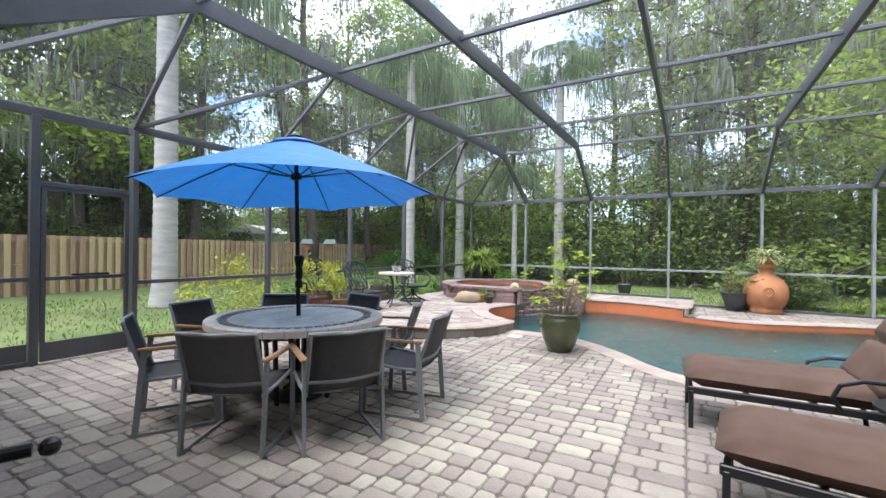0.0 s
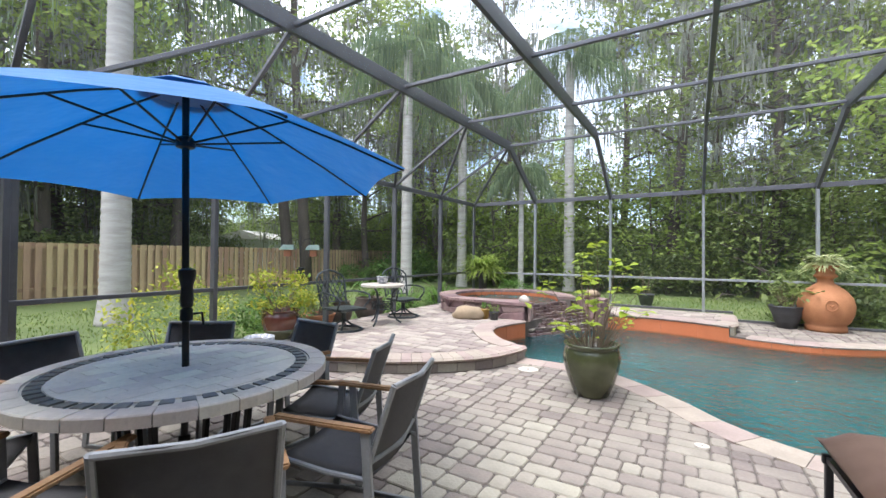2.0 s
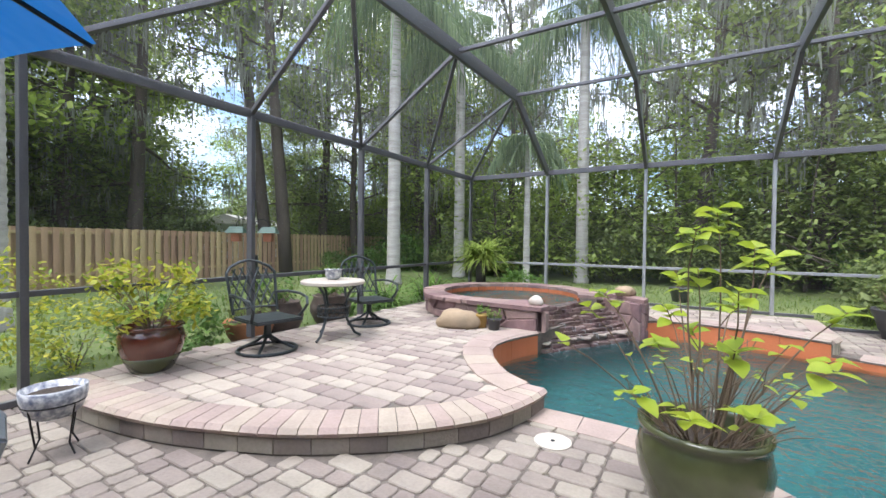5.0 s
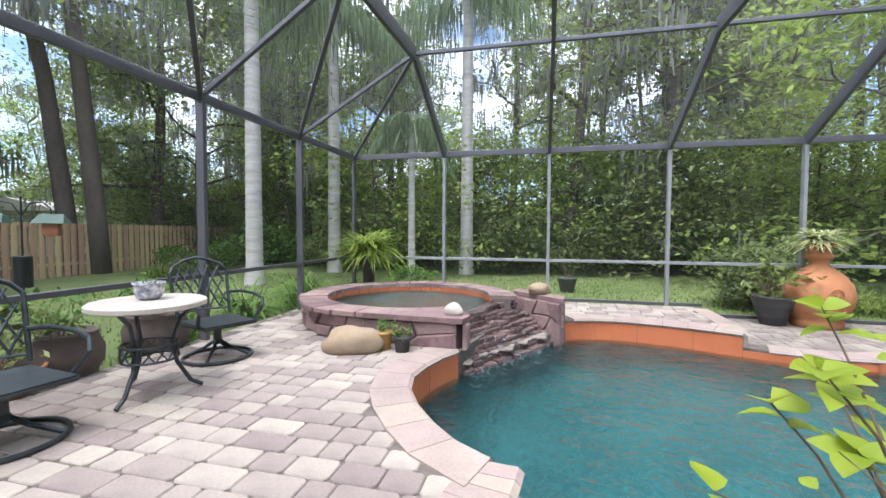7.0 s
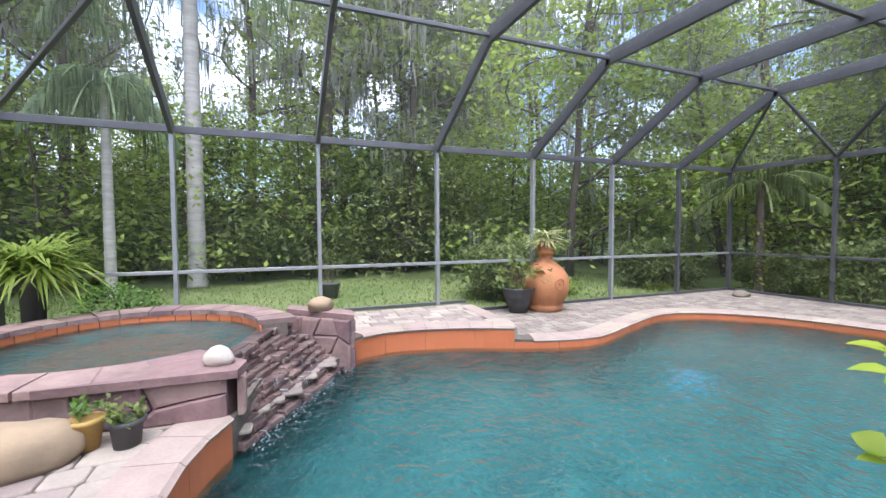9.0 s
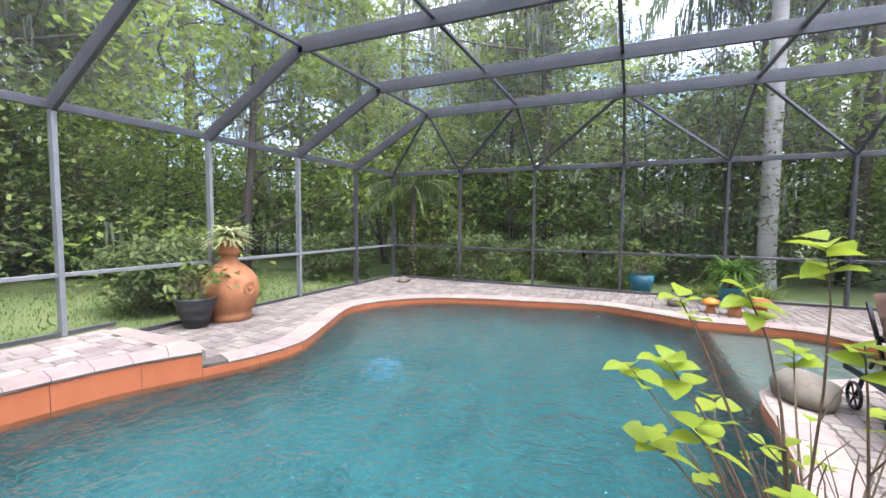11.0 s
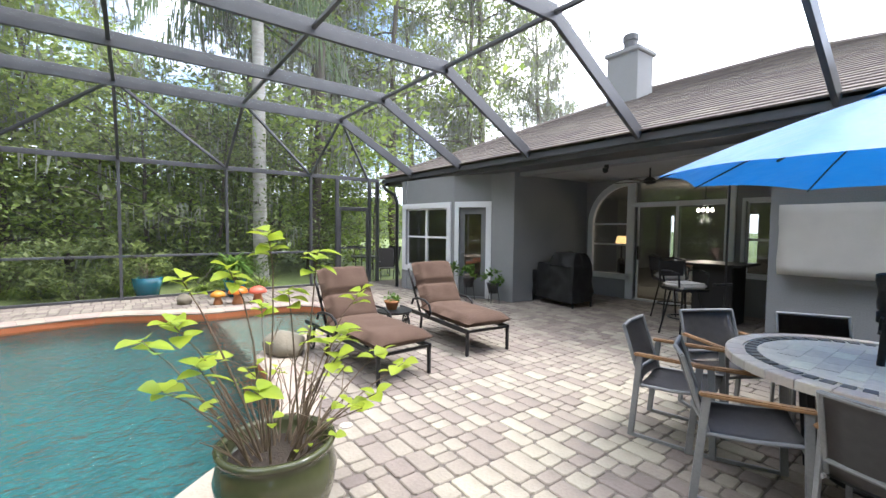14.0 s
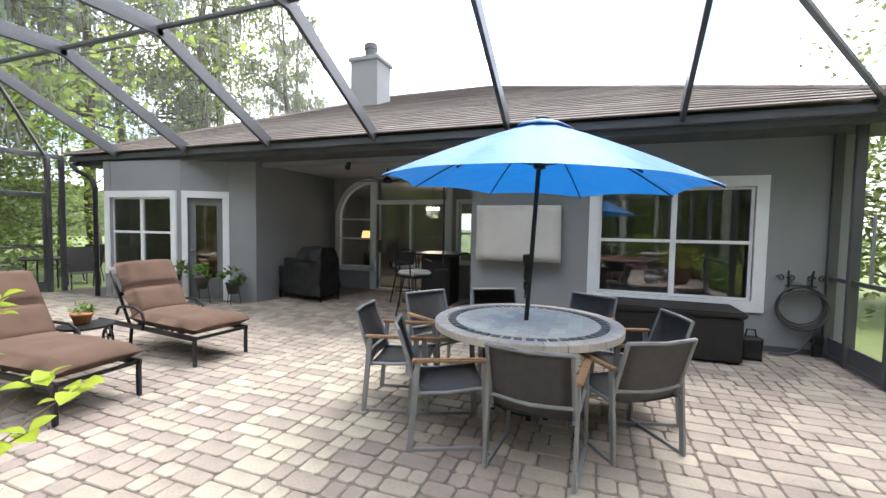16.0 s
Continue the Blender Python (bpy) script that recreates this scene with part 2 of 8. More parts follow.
M_CEIL = mat("grey_ceiling", (0.36, 0.365, 0.375), (0.32, 0.325, 0.335), 2, 0.9, 0, 0.1)

# ---- building helpers ----
def mesh_of(name, bm, material, smooth=False):
    me = bpy.data.meshes.new(name)
    bm.to_mesh(me)
    bm.free()
    if material:
        me.materials.append(material)
    if smooth:
        for p in me.polygons:
            p.use_smooth = True
    return me


def part(name, bm, material, parent=None, label="", smooth=False):
    """Links a bmesh as one mesh object, under a thing or a part."""
    ob = new(name, mesh_of(name, bm, material, smooth))
    if parent:
        ob.parent = parent
    if label:
        tagged(ob, label)
    return ob


def thing(name, label, category, at=(0, 0, 0), turn=0.0, group="", kind=""):
    ob = new(name)
    ob.matrix_world = pose(*at, 0, 0, turn)
    return tagged(ob, label, category, group, kind)


def bm_box(bm, lo, hi, m=None, bevel=0.0):
    c = [(a + b) / 2 for a, b in zip(lo, hi)]
    d = [abs(b - a) for a, b in zip(lo, hi)]
    g = bmesh.ops.create_cube(bm, size=1, matrix=(m or Matrix()) @ Matrix.Translation(c) @ Matrix.Diagonal((*d, 1)))
    if bevel:
        es = {e for v in g["verts"] for e in v.link_edges}
        bmesh.ops.bevel(bm, geom=list(es), offset=bevel, segments=2, affect="EDGES", clamp_overlap=True)
    return bm


def box(lo, hi, bevel=0.0, m=None):
    return bm_box(bmesh.new(), lo, hi, m, bevel)


def bm_bar(bm, a, b, w, h=None, bevel=0.0, up=(0, 0, 1)):
    """A bar of section w by h from a to b."""
    a, b = Vector(a), Vector(b)
    d = b - a
    z = d.normalized()
    u = Vector(up)
    if abs(z.dot(u)) > 0.99:
        u = Vector((0, 1, 0))
    x = u.cross(z).normalized()
    y = z.cross(x)
    m = Matrix((x, y, z)).transposed().to_4x4()
    m.translation = (a + b) / 2
    h = h or w
    g = bmesh.ops.create_cube(bm, size=1, matrix=m @ Matrix.Diagonal((w, h, d.length, 1)))
    if bevel:
        es = {e for v in g["verts"] for e in v.link_edges}
        bmesh.ops.bevel(bm, geom=list(es), offset=bevel, segments=1, affect="EDGES", clamp_overlap=True)
    return bm


def bar(a, b, w, h=None, bevel=0.0, up=(0, 0, 1)):
    return bm_bar(bmesh.new(), a, b, w, h, bevel, up)


def bm_tube(bm, pts, r, seg=8, closed=False, r_end=None):
    """A round tube along a line of points, tapering to r_end."""
    pts = [Vector(p) for p in pts]
    n = len(pts)
    rings = []
    prev = None
    for i, p in enumerate(pts):
        a = pts[(i - 1) % n] if (closed or i > 0) else p
        b = pts[(i + 1) % n] if (closed or i < n - 1) else p
        z = (b - a).normalized()
        if prev is None:
            ref = Vector((0, 0, 1)) if abs(z.z) < 0.9 else Vector((1, 0, 0))
            x = ref.cross(z).normalized()
        else:
            x = (prev - z * prev.dot(z)).normalized()
        prev = x
        y = z.cross(x)
        rad = r if r_end is None else r + (r_end - r) * i / max(1, n - 1)
        rings.append([bm.verts.new(p + (x * math.cos(k * 2 * math.pi / seg) + y * math.sin(k * 2 * math.pi / seg)) * rad) for k in range(seg)])
    m = n if closed else n - 1
    for i in range(m):
        r0, r1 = rings[i], rings[(i + 1) % n]
        for k in range(seg):
            bm.faces.new((r0[k], r0[(k + 1) % seg], r1[(k + 1) % seg], r1[k]))
    if not closed:
        bm.faces.new(rings[0][::-1])
        bm.faces.new(rings[-1])
    return bm


def tube(pts, r, seg=8, closed=False, r_end=None):
    return bm_tube(bmesh.new(), pts, r, seg, closed, r_end)


def lathe(profile, seg=40, center=(0, 0, 0), bm=None):
    """A turned body from (radius, height) pairs."""
    bm = bm or bmesh.new()
    cx, cy, cz = center
    rings = []
    for r, z in profile:
        rings.append([bm.verts.new((cx + r * math.cos(k * 2 * math.pi / seg), cy + r * math.sin(k * 2 * math.pi / seg), cz + z)) for k in range(seg)])
    for a, b in zip(rings, rings[1:]):
        for k in range(seg):
            bm.faces.new((a[k], a[(k + 1) % seg], b[(k + 1) % seg], b[k]))
    bm.faces.new(rings[0][::-1])
    bm.faces.new(rings[-1])
    return bm


def smooth_loop(pts, per=6, closed=True):
    """Catmull-Rom points through a plan line."""
    pts = [Vector((*p, 0)) if len(p) == 2 else Vector(p) for p in pts]
    n = len(pts)
    out = []
    for i in range(n if closed else n - 1):
        p0, p1 = pts[(i - 1) % n] if closed or i else pts[0], pts[i]
        p2 = pts[(i + 1) % n]
        p3 = pts[(i + 2) % n] if closed or i + 2 < n else pts[-1]
        for k in range(per):
            t = k / per
            out.append(0.5 * ((2 * p1) + (p2 - p0) * t + (2 * p0 - 5 * p1 + 4 * p2 - p3) * t * t + (3 * p1 - p0 - 3 * p2 + p3) * t ** 3))
    if not closed:
        out.append(pts[-1])
    return out


def inside(x, y, poly):
    hit = False
    j = len(poly) - 1
    for i in range(len(poly)):
        xi, yi, xj, yj = poly[i][0], poly[i][1], poly[j][0], poly[j][1]
        if (yi > y) != (yj > y) and x < (xj - xi) * (y - yi) / (yj - yi) + xi:
            hit = not hit
        j = i
    return hit


def edge_distance(x, y, poly, closed=True):
    best = 1e9
    n = len(poly)
    for i in range(n if closed else n - 1):
        ax, ay = poly[i][0], poly[i][1]
        bx, by = poly[(i + 1) % n][0], poly[(i + 1) % n][1]
        dx, dy = bx - ax, by - ay
        q = dx * dx + dy * dy
        t = max(0, min(1, ((x - ax) * dx + (y - ay) * dy) / q)) if q else 0
        best = min(best, math.hypot(x - ax - t * dx, y - ay - t * dy))
    return best


def slab(poly, z0, z1, holes=()):
    """A flat slab with the plan outline poly between heights z0 and z1, with holes."""
    bm = bmesh.new()
    es = []
    for loop in (poly, *holes):
        vs = [bm.verts.new((p[0], p[1], z1)) for p in loop]
        es += [bm.edges.new((vs[i], vs[(i + 1) % len(vs)])) for i in range(len(vs))]
    bmesh.ops.triangle_fill(bm, use_beauty=True, use_dissolve=False, edges=es)
    for f in bm.faces:
        if f.normal.z < 0:
            f.normal_flip()
    g = bmesh.ops.extrude_face_region(bm, geom=bm.faces[:])
    bmesh.ops.translate(bm, vec=(0, 0, z0 - z1), verts=[v for v in g["geom"] if isinstance(v, bmesh.types.BMVert)])
    bmesh.ops.recalc_face_normals(bm, faces=bm.faces[:])
    return bm

# ---- plan ----
XL, XR, YF = -5.98, 7.446, 12.74            # cage: left wall, right wall, far wall
EAVE, KNEE = 2.89, 3.98                     # wall top beam, upper bars
FX = [-4.1, -2.155, -0.173, 1.794, 3.748, 5.693]        # frames across the pool
PY = [10.79, 8.77, 6.755, 4.74, 2.72]       # bars along the roof
SY = [10.80, 8.856, 6.894, 4.87, 2.86]      # posts of the left wall
RY = [10.69, 8.74, 6.75, 4.775, 2.80]       # posts of the right wall
XD = -6.22                                  # left wall beside the house
UP = 0.165                                  # height of the raised terrace
WATER = -0.13
POOL = smooth_loop([(-2.38, 7.1), (-1.75, 7.08), (-1.17, 6.9), (-0.55, 6.36), (-0.1, 5.82), (0.38, 5.52), (1.2, 5.42), (2.0, 5.36),
                    (2.45, 4.95), (2.8, 4.35), (3.4, 3.8), (4.3, 3.5), (5.0, 3.9), (5.15, 4.8), (5.15, 5.5), (5.5, 6.2), (5.83, 7.1),
                    (5.62, 8.4), (5.28, 9.9), (4.62, 10.85), (3.6, 11.3), (2.4, 10.9), (1.4, 10.5), (0.76, 10.56), (0.18, 10.76),
                    (-0.3, 11.0), (-0.95, 11.18), (-1.5, 11.22), (-2.02, 10.95), (-2.55, 10.2), (-3.05, 9.3), (-3.27, 8.8), (-3.35, 8.25),
                    (-3.15, 7.76), (-2.75, 7.28)], 5)
STEP = smooth_loop([(-2.38, 7.1), (-2.42, 6.8), (-2.56, 6.4), (-2.84, 6.03), (-3.17, 5.74), (-3.57, 5.47), (-4.0, 5.28), (-4.4, 5.14),
                    (-4.9, 5.04), (-5.4, 5.0), (XL, 4.97)], 5, closed=False)
SPA_C, SPA_R, SPA_IN, SPA_Z = (-4.15, 10.75), 1.52, 1.2, 0.5
# raised terrace: along the step, the left wall, the far wall to the small far step, back along the pool
i_far = min(range(len(POOL)), key=lambda i: (POOL[i] - Vector((0.18, 10.76, 0))).length)
pool_up = POOL[i_far:]                       # from the far step round to the tip
FARSTEP = smooth_loop([(0.18, 10.76), (0.30, 11.0), (0.33, 11.4), (0.36, 12.0), (0.38, YF)], 4, closed=False)
FALL_A, FALL_B, FALL_C = Vector((-3.08, 9.22, 0)), Vector((-2.03, 10.9, 0)), Vector((-2.68, 11.32, 0))
on_falls = lambda p: edge_distance(p.x, p.y, [FALL_A, FALL_B], False) < 0.14
k_b = next(k for k, p in enumerate(pool_up) if on_falls(p))
k_a = max(k for k, p in enumerate(pool_up) if on_falls(p))
TERRACE = [p for p in STEP] + [Vector((XL, YF, 0))] + FARSTEP[::-1] + pool_up[1:k_b] + [FALL_B, FALL_C, FALL_A] + pool_up[k_a + 1:]
DECK = [Vector(p) for p in ((-6.6, 0.0, 0), (-6.6, YF + 0.12, 0), (XR + 0.1, YF + 0.12, 0), (XR + 0.1, -0.2, 0), (2.74, -0.2, 0), (2.74, -3.2, 0), (-1.6, -3.2, 0), (-1.6, 0.0, 0))]

# ---- ground, decks, pool ----
def grown(loop, d):
    n = len(loop)
    out = []
    for i in range(n):
        t = (loop[(i + 1) % n] - loop[i - 1]).normalized()
        out.append(loop[i] + Vector((t.y, -t.x, 0)) * d)
    return out


HOLE = grown(POOL, 0.02)
if inside(HOLE[40].x, HOLE[40].y, POOL):
    HOLE = grown(POOL, -0.02)
big = [(-400, -400), (400, -400), (400, 400), (-400, 400)]
tagged(part("ground", slab(big, -0.32, -0.12, [DECK]), M_GRASS), "mown green lawn with bare sandy patches round the terrace", "lawn", kind="structure")
lower = tagged(part("floor", slab(DECK, -0.35, -0.012, [HOLE]), M_MORTAR), "lower pool terrace bed of dark jointing sand", "floor", kind="structure")
upper = tagged(part("floor_raised", slab(TERRACE, -0.012, UP - 0.012, [[Vector((SPA_C[0] + 1.3 * math.cos(k * math.pi / 18), SPA_C[1] + 1.3 * math.sin(k * math.pi / 18), 0)) for k in range(36)]]), M_MORTAR), "raised terrace bed of dark jointing sand", "floor", kind="structure")


def pool_shell():
    bm = bmesh.new()
    rings = []
    for d, z in ((0.0, -0.2), (0.0, -1.0), (-0.35, -1.45)):
        loop = POOL if d == 0 else [Vector((p.x + (1.0 - p.x) * 0.1, p.y + (8.2 - p.y) * 0.1, 0)) for p in POOL]
        rings.append([bm.verts.new((p.x, p.y, z)) for p in loop])
    n = len(POOL)
    for a, b in zip(rings, rings[1:]):
        for i in range(n):
            bm.faces.new((a[i], a[(i + 1) % n], b[(i + 1) % n], b[i]))
    f = bmesh.ops.triangle_fill(bm, use_beauty=True, edges=[bm.edges.get((rings[-1][i], rings[-1][(i + 1) % n])) for i in range(n)])
    bmesh.ops.recalc_face_normals(bm, faces=bm.faces[:])
    return bm


pool = thing("pool", "freeform swimming pool with teal plaster and terracotta tile band", "pool", kind="structure")
part("basin", pool_shell(), M_PLASTER, pool, smooth=True)
def flat_sheet(loop, z):
    bm = bmesh.new()
    vs = [bm.verts.new((p.x, p.y, z)) for p in loop]
    bmesh.ops.triangle_fill(bm, use_beauty=True, edges=[bm.edges.new((vs[i], vs[(i + 1) % len(vs)])) for i in range(len(vs))])
    for f in bm.faces:
        if f.normal.z < 0:
            f.normal_flip()
    return bm


part("water", flat_sheet(POOL, WATER), M_WATER, pool, "rippled teal pool water").visible_shadow = False
part("ledge", box((2.2, 3.3, -1.2), (5.3, 5.35, -0.42), 0.03), M_LEDGE, pool, "grey shallow sitting ledge under the water")


part("drain", lathe([(0.15, -1.45), (0.15, -1.42), (0.12, -1.40), (0.0001, -1.395)], 20, (2.4, 9.85, 0)), mat("pale_blue_plastic", (0.10, 0.45, 0.75), (0.08, 0.40, 0.70), 4, 0.5), pool, "pale blue round suction cover")


def tile_band(loop, z0, z1, closed=False, inset=0.012, name="tile_band"):
    bm = bmesh.new()
    n = len(loop)
    for i in range(n if closed else n - 1):
        a, b = loop[i], loop[(i + 1) % n]
        t = (b - a)
        if t.length < 1e-4:
            continue
        t.normalize()
        nrm = Vector((t.y, -t.x, 0))
        mid = (a + b) / 2 + nrm * 0.1
        if not inside(mid.x, mid.y, POOL):
            nrm = -nrm
        p = [a + t * (0.0025 if i % 5 == 0 else 0), b - t * (0.0025 if i % 5 == 4 else 0)]
        vs = []
        for off in (0.0, inset):
            for q, z in ((p[0], z0), (p[1], z0), (p[1], z1), (p[0], z1)):
                w = q + nrm * off
                vs.append(bm.verts.new((w.x, w.y, z)))
        for f in ((4, 5, 6, 7), (0, 1, 5, 4), (2, 3, 7, 6), (1, 2, 6, 5), (3, 0, 4, 7)):
            bm.faces.new([vs[k] for k in f])
    bmesh.ops.recalc_face_normals(bm, faces=bm.faces[:])
    return bm


part("tile_band", tile_band(POOL[:i_far + 1], WATER - 0.14, -0.045), M_TILE, pool, "terracotta tile band at the waterline")
part("tile_band", tile_band(pool_up[:k_b + 1], WATER - 0.14, UP - 0.05), M_TILE, pool, "tall terracotta tile band under the raised terrace")
part("tile_band", tile_band(pool_up[k_a:] + [POOL[0]], WATER - 0.14, UP - 0.05), M_TILE, pool, "tall terracotta tile band under the raised terrace")


def along(loop, step, closed=False):
    """Even steps along a plan line: (point, direction)."""
    pts = loop + ([loop[0]] if closed else [])
    out, carry = [], 0.0
    for a, b in zip(pts, pts[1:]):
        d = (b - a).length
        if d < 1e-6:
            continue
        t = (b - a) / d
        s = carry
        while s < d:
            out.append((a + t * s, t))
            s += step
        carry = s - d
    return out


def coping(loop, z, width, thick, over, length, material, parent, side_in, name="coping_stone", lip=0.03, flip=False):
    """Rounded edging stones along a line; the body lies on the side away from the pool or step."""
    stations = along(loop, length)
    for k in range(len(stations) - 1):
        (a, ta), (b, tb) = stations[k], stations[k + 1]
        bm = bmesh.new()
        prof = [(-over, -thick), (-over - 0.012, -thick * 0.5), (-over, -0.018), (-over + 0.02, 0.0), (width, 0.0), (width, -thick)]
        rows = []
        for p, t, e in ((a, ta, 0.003), (b, tb, -0.003)):
            nrm = side_in(p, t)
            rows.append([bm.verts.new(p + t * e + nrm * o + Vector((0, 0, z + h))) for o, h in prof])
        m = len(prof)
        for i in range(m):
            bm.faces.new((rows[0][i], rows[0][(i + 1) % m], rows[1][(i + 1) % m], rows[1][i]))
        bm.faces.new(rows[0][::-1])
        bm.faces.new(rows[1])
        bmesh.ops.recalc_face_normals(bm, faces=bm.faces[:])
        part(name, bm, material, parent)


def away_from_pool(p, t):
    n = Vector((t.y, -t.x, 0))
    q = p + n * 0.1
    return -n if inside(q.x, q.y, POOL) else n


def into_terrace(p, t):
    n = Vector((t.y, -t.x, 0))
    q = p + n * 0.12
    return n if inside(q.x, q.y, TERRACE) else -n

# ---- screen cage ----
cage = thing("screen_enclosure", "dark bronze aluminium pool cage with insect screen panels", "pool cage", kind="structure")


def member(name, a, b, w, h=None, up=(0, 0, 1), material=None):
    return part(name, bar(a, b, w, h, 0.004, up), material or M_BRONZE, cage)


deck_z = lambda x, y: UP if (inside(x, y, TERRACE) or (x < 0.3 and y > 5.0)) else 0.0
for x in [XL] + FX + [XR]:
    big_post = x in FX
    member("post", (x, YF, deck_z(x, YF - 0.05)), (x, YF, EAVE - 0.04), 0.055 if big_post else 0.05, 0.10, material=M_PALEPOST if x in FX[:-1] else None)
for y in SY:
    member("post", (XL, y, deck_z(XL + 0.05, y)), (XL, y, EAVE - 0.04), 0.10, 0.055)
for y in RY:
    member("post", (XR, y, 0), (XR, y, EAVE - 0.04), 0.10, 0.055)
# the left wall steps out beside the house: two fixed bays and the door
member("top_beam", (XD, 0.0, EAVE), (XD, 2.90, EAVE), 0.055, 0.10)
member("return_beam", (XD, 2.90, EAVE), (XL, 2.90, EAVE), 0.055, 0.10)
for y in (0.06, 0.52, 1.24):
    member("post", (XD, y, 0.0), (XD, y, EAVE - 0.05), 0.10, 0.055)
for y0, y1 in ((0.06, 0.52), (0.52, 1.24), (1.24, 1.95)):
    for z in (0.03, 0.98):
        member("chair_rail", (XD, y0, z), (XD, y1, z), 0.05, 0.05)
    member("kick_plate", (XD, y0 + 0.03, 0.15), (XD, y1 - 0.03, 0.15), 0.02, 0.20)
member("door_closer", (XD + 0.06, 0.98, 1.02), (XD + 0.06, 0.98, 1.72), 0.025, 0.03, material=M_PALEPOST)
for x in (XL, XR):
    member("top_beam", (x, 2.86 if x < 0 else 0.82, EAVE), (x, YF, EAVE), 0.055, 0.10)
    member("chair_rail", (x, 2.86 if x < 0 else 2.12, 0.90), (x, YF, 0.90), 0.05, 0.05)
    member("sill_rail", (x, 2.86 if x < 0 else 2.12, 0.03), (x, YF, 0.03), 0.05, 0.05)
    j0, j1 = (2.0, 2.93) if x < 0 else (1.14, 2.05)
    x = XD if x < 0 else x
    for y in (j0 - 0.03, j1 + 0.03) + ((0.86,) if x > 0 else ()):
        member("door_post", (x, y, 0.0), (x, y, EAVE - 0.04), 0.09, 0.08)
    member("door_header", (x, j0, 2.08), (x, j1, 2.08), 0.055, 0.055)
    screen_door = part("screen_door", box((x - 0.02, j0 + 0.03, 0.02), (x + 0.02, j1 - 0.03, 0.24), 0.004), M_BRONZE, cage, "dark screen door with a solid kick plate")
    for a, b in (((x, j0 + 0.05, 0.24), (x, j0 + 0.05, 2.04)), ((x, j1 - 0.05, 0.24), (x, j1 - 0.05, 2.04))):
        part("stile", bar(a, b, 0.035, 0.05, 0.003), M_BRONZE, screen_door)
    for z in (0.98, 2.03):
        part("cross_rail", bar((x, j0 + 0.05, z), (x, j1 - 0.05, z), 0.035, 0.045, 0.003), M_BRONZE, screen_door)
    part("handle", bar((x + (0.04 if x < 0 else -0.04), j0 + 0.06 + 0.62, 1.02), (x + (0.04 if x < 0 else -0.04), j0 + 0.30, 1.02), 0.02, 0.03, 0.004), M_BLACK, screen_door)
member("top_beam", (XL, YF, EAVE), (XR, YF, EAVE), 0.055, 0.10)
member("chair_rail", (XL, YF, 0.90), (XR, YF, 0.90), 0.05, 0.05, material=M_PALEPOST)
member("sill_rail", (XL, YF, UP + 0.03), (0.38, YF, UP + 0.03), 0.05, 0.05)
member("sill_rail", (0.38, YF, 0.03), (XR, YF, 0.03), 0.05, 0.05)
DRIFT = {FX[0]: -0.30, FX[1]: -0.15, FX[2]: -0.07}     # the frames fan out a little towards the house
hx = lambda x, y: x + DRIFT.get(x, 0.0) * (PY[0] - y) / 10.0
for x in FX:
    member("far_leg", (x, YF, EAVE), (x, PY[0], KNEE), 0.055, 0.18)
    member("upper_bar", (x, PY[0] + 0.05, KNEE), (hx(x, PY[-1] - 0.05), PY[-1] - 0.05, KNEE), 0.055, 0.20)
    member("house_leg", (hx(x, PY[-1]), PY[-1], KNEE), (hx(x, 0.8), 0.80, 2.90), 0.055, 0.18)
for y in PY:
    member("purlin", (hx(FX[0], y), y, KNEE), (FX[-1], y, KNEE), 0.05, 0.05)
for side, wall, fx in ((-1, XL, FX[0]), (1, XR, FX[-1])):
    ys = SY if side < 0 else RY
    for k, y in enumerate(ys):
        member("brace", (wall, y, EAVE), (hx(fx, PY[k]), PY[k], KNEE), 0.05, 0.05)
    for k, j in ((0, 1), (1, 2), (3, 2), (4, 3)):
        member("brace", (wall, ys[k], EAVE), (hx(fx, PY[j]), PY[j], KNEE), 0.05, 0.05)
    member("brace", (wall, YF, EAVE), (fx, PY[0], KNEE), 0.05, 0.05)
    member("brace", (wall if side > 0 else XD, 1.15 if side > 0 else 0.9, EAVE), (hx(fx, PY[-1]), PY[-1], KNEE), 0.05, 0.05)


def sheet(name, quads):
    bm = bmesh.new()
    for q in quads:
        bm.faces.new([bm.verts.new(p) for p in q])
    ob = part(name, bm, M_SCREENWALL if name == "wall_screen" else M_SCREEN, cage, "fine dark insect screen")
    ob.visible_shadow = False
    return ob


sheet("wall_screen", [((XL, YF, 0), (XR, YF, 0), (XR, YF, EAVE), (XL, YF, EAVE))])
sheet("wall_screen", [((XL, 2.9, 0), (XL, YF, 0), (XL, YF, EAVE), (XL, 2.9, EAVE))])
sheet("wall_screen", [((XD, 0.02, 0), (XD, 2.9, 0), (XD, 2.9, EAVE), (XD, 0.02, EAVE)), ((XD, 2.9, 0), (XL, 2.9, 0), (XL, 2.9, EAVE), (XD, 2.9, EAVE))])
sheet("wall_screen", [((XR, 0.62, 0), (XR, YF, 0), (XR, YF, EAVE), (XR, 0.62, EAVE))])
sheet("roof_screen", [((FX[0], PY[0], KNEE), (FX[-1], PY[0], KNEE), (FX[-1], PY[-1], KNEE), (FX[0], PY[-1], KNEE)),
                      ((FX[0], PY[0], KNEE), (FX[-1], PY[0], KNEE), (FX[-1], YF, EAVE), (FX[0], YF, EAVE)),
                      ((FX[0], PY[-1], KNEE), (FX[-1], PY[-1], KNEE), (FX[-1], 0.6, 2.95), (FX[0], 0.6, 2.95))])
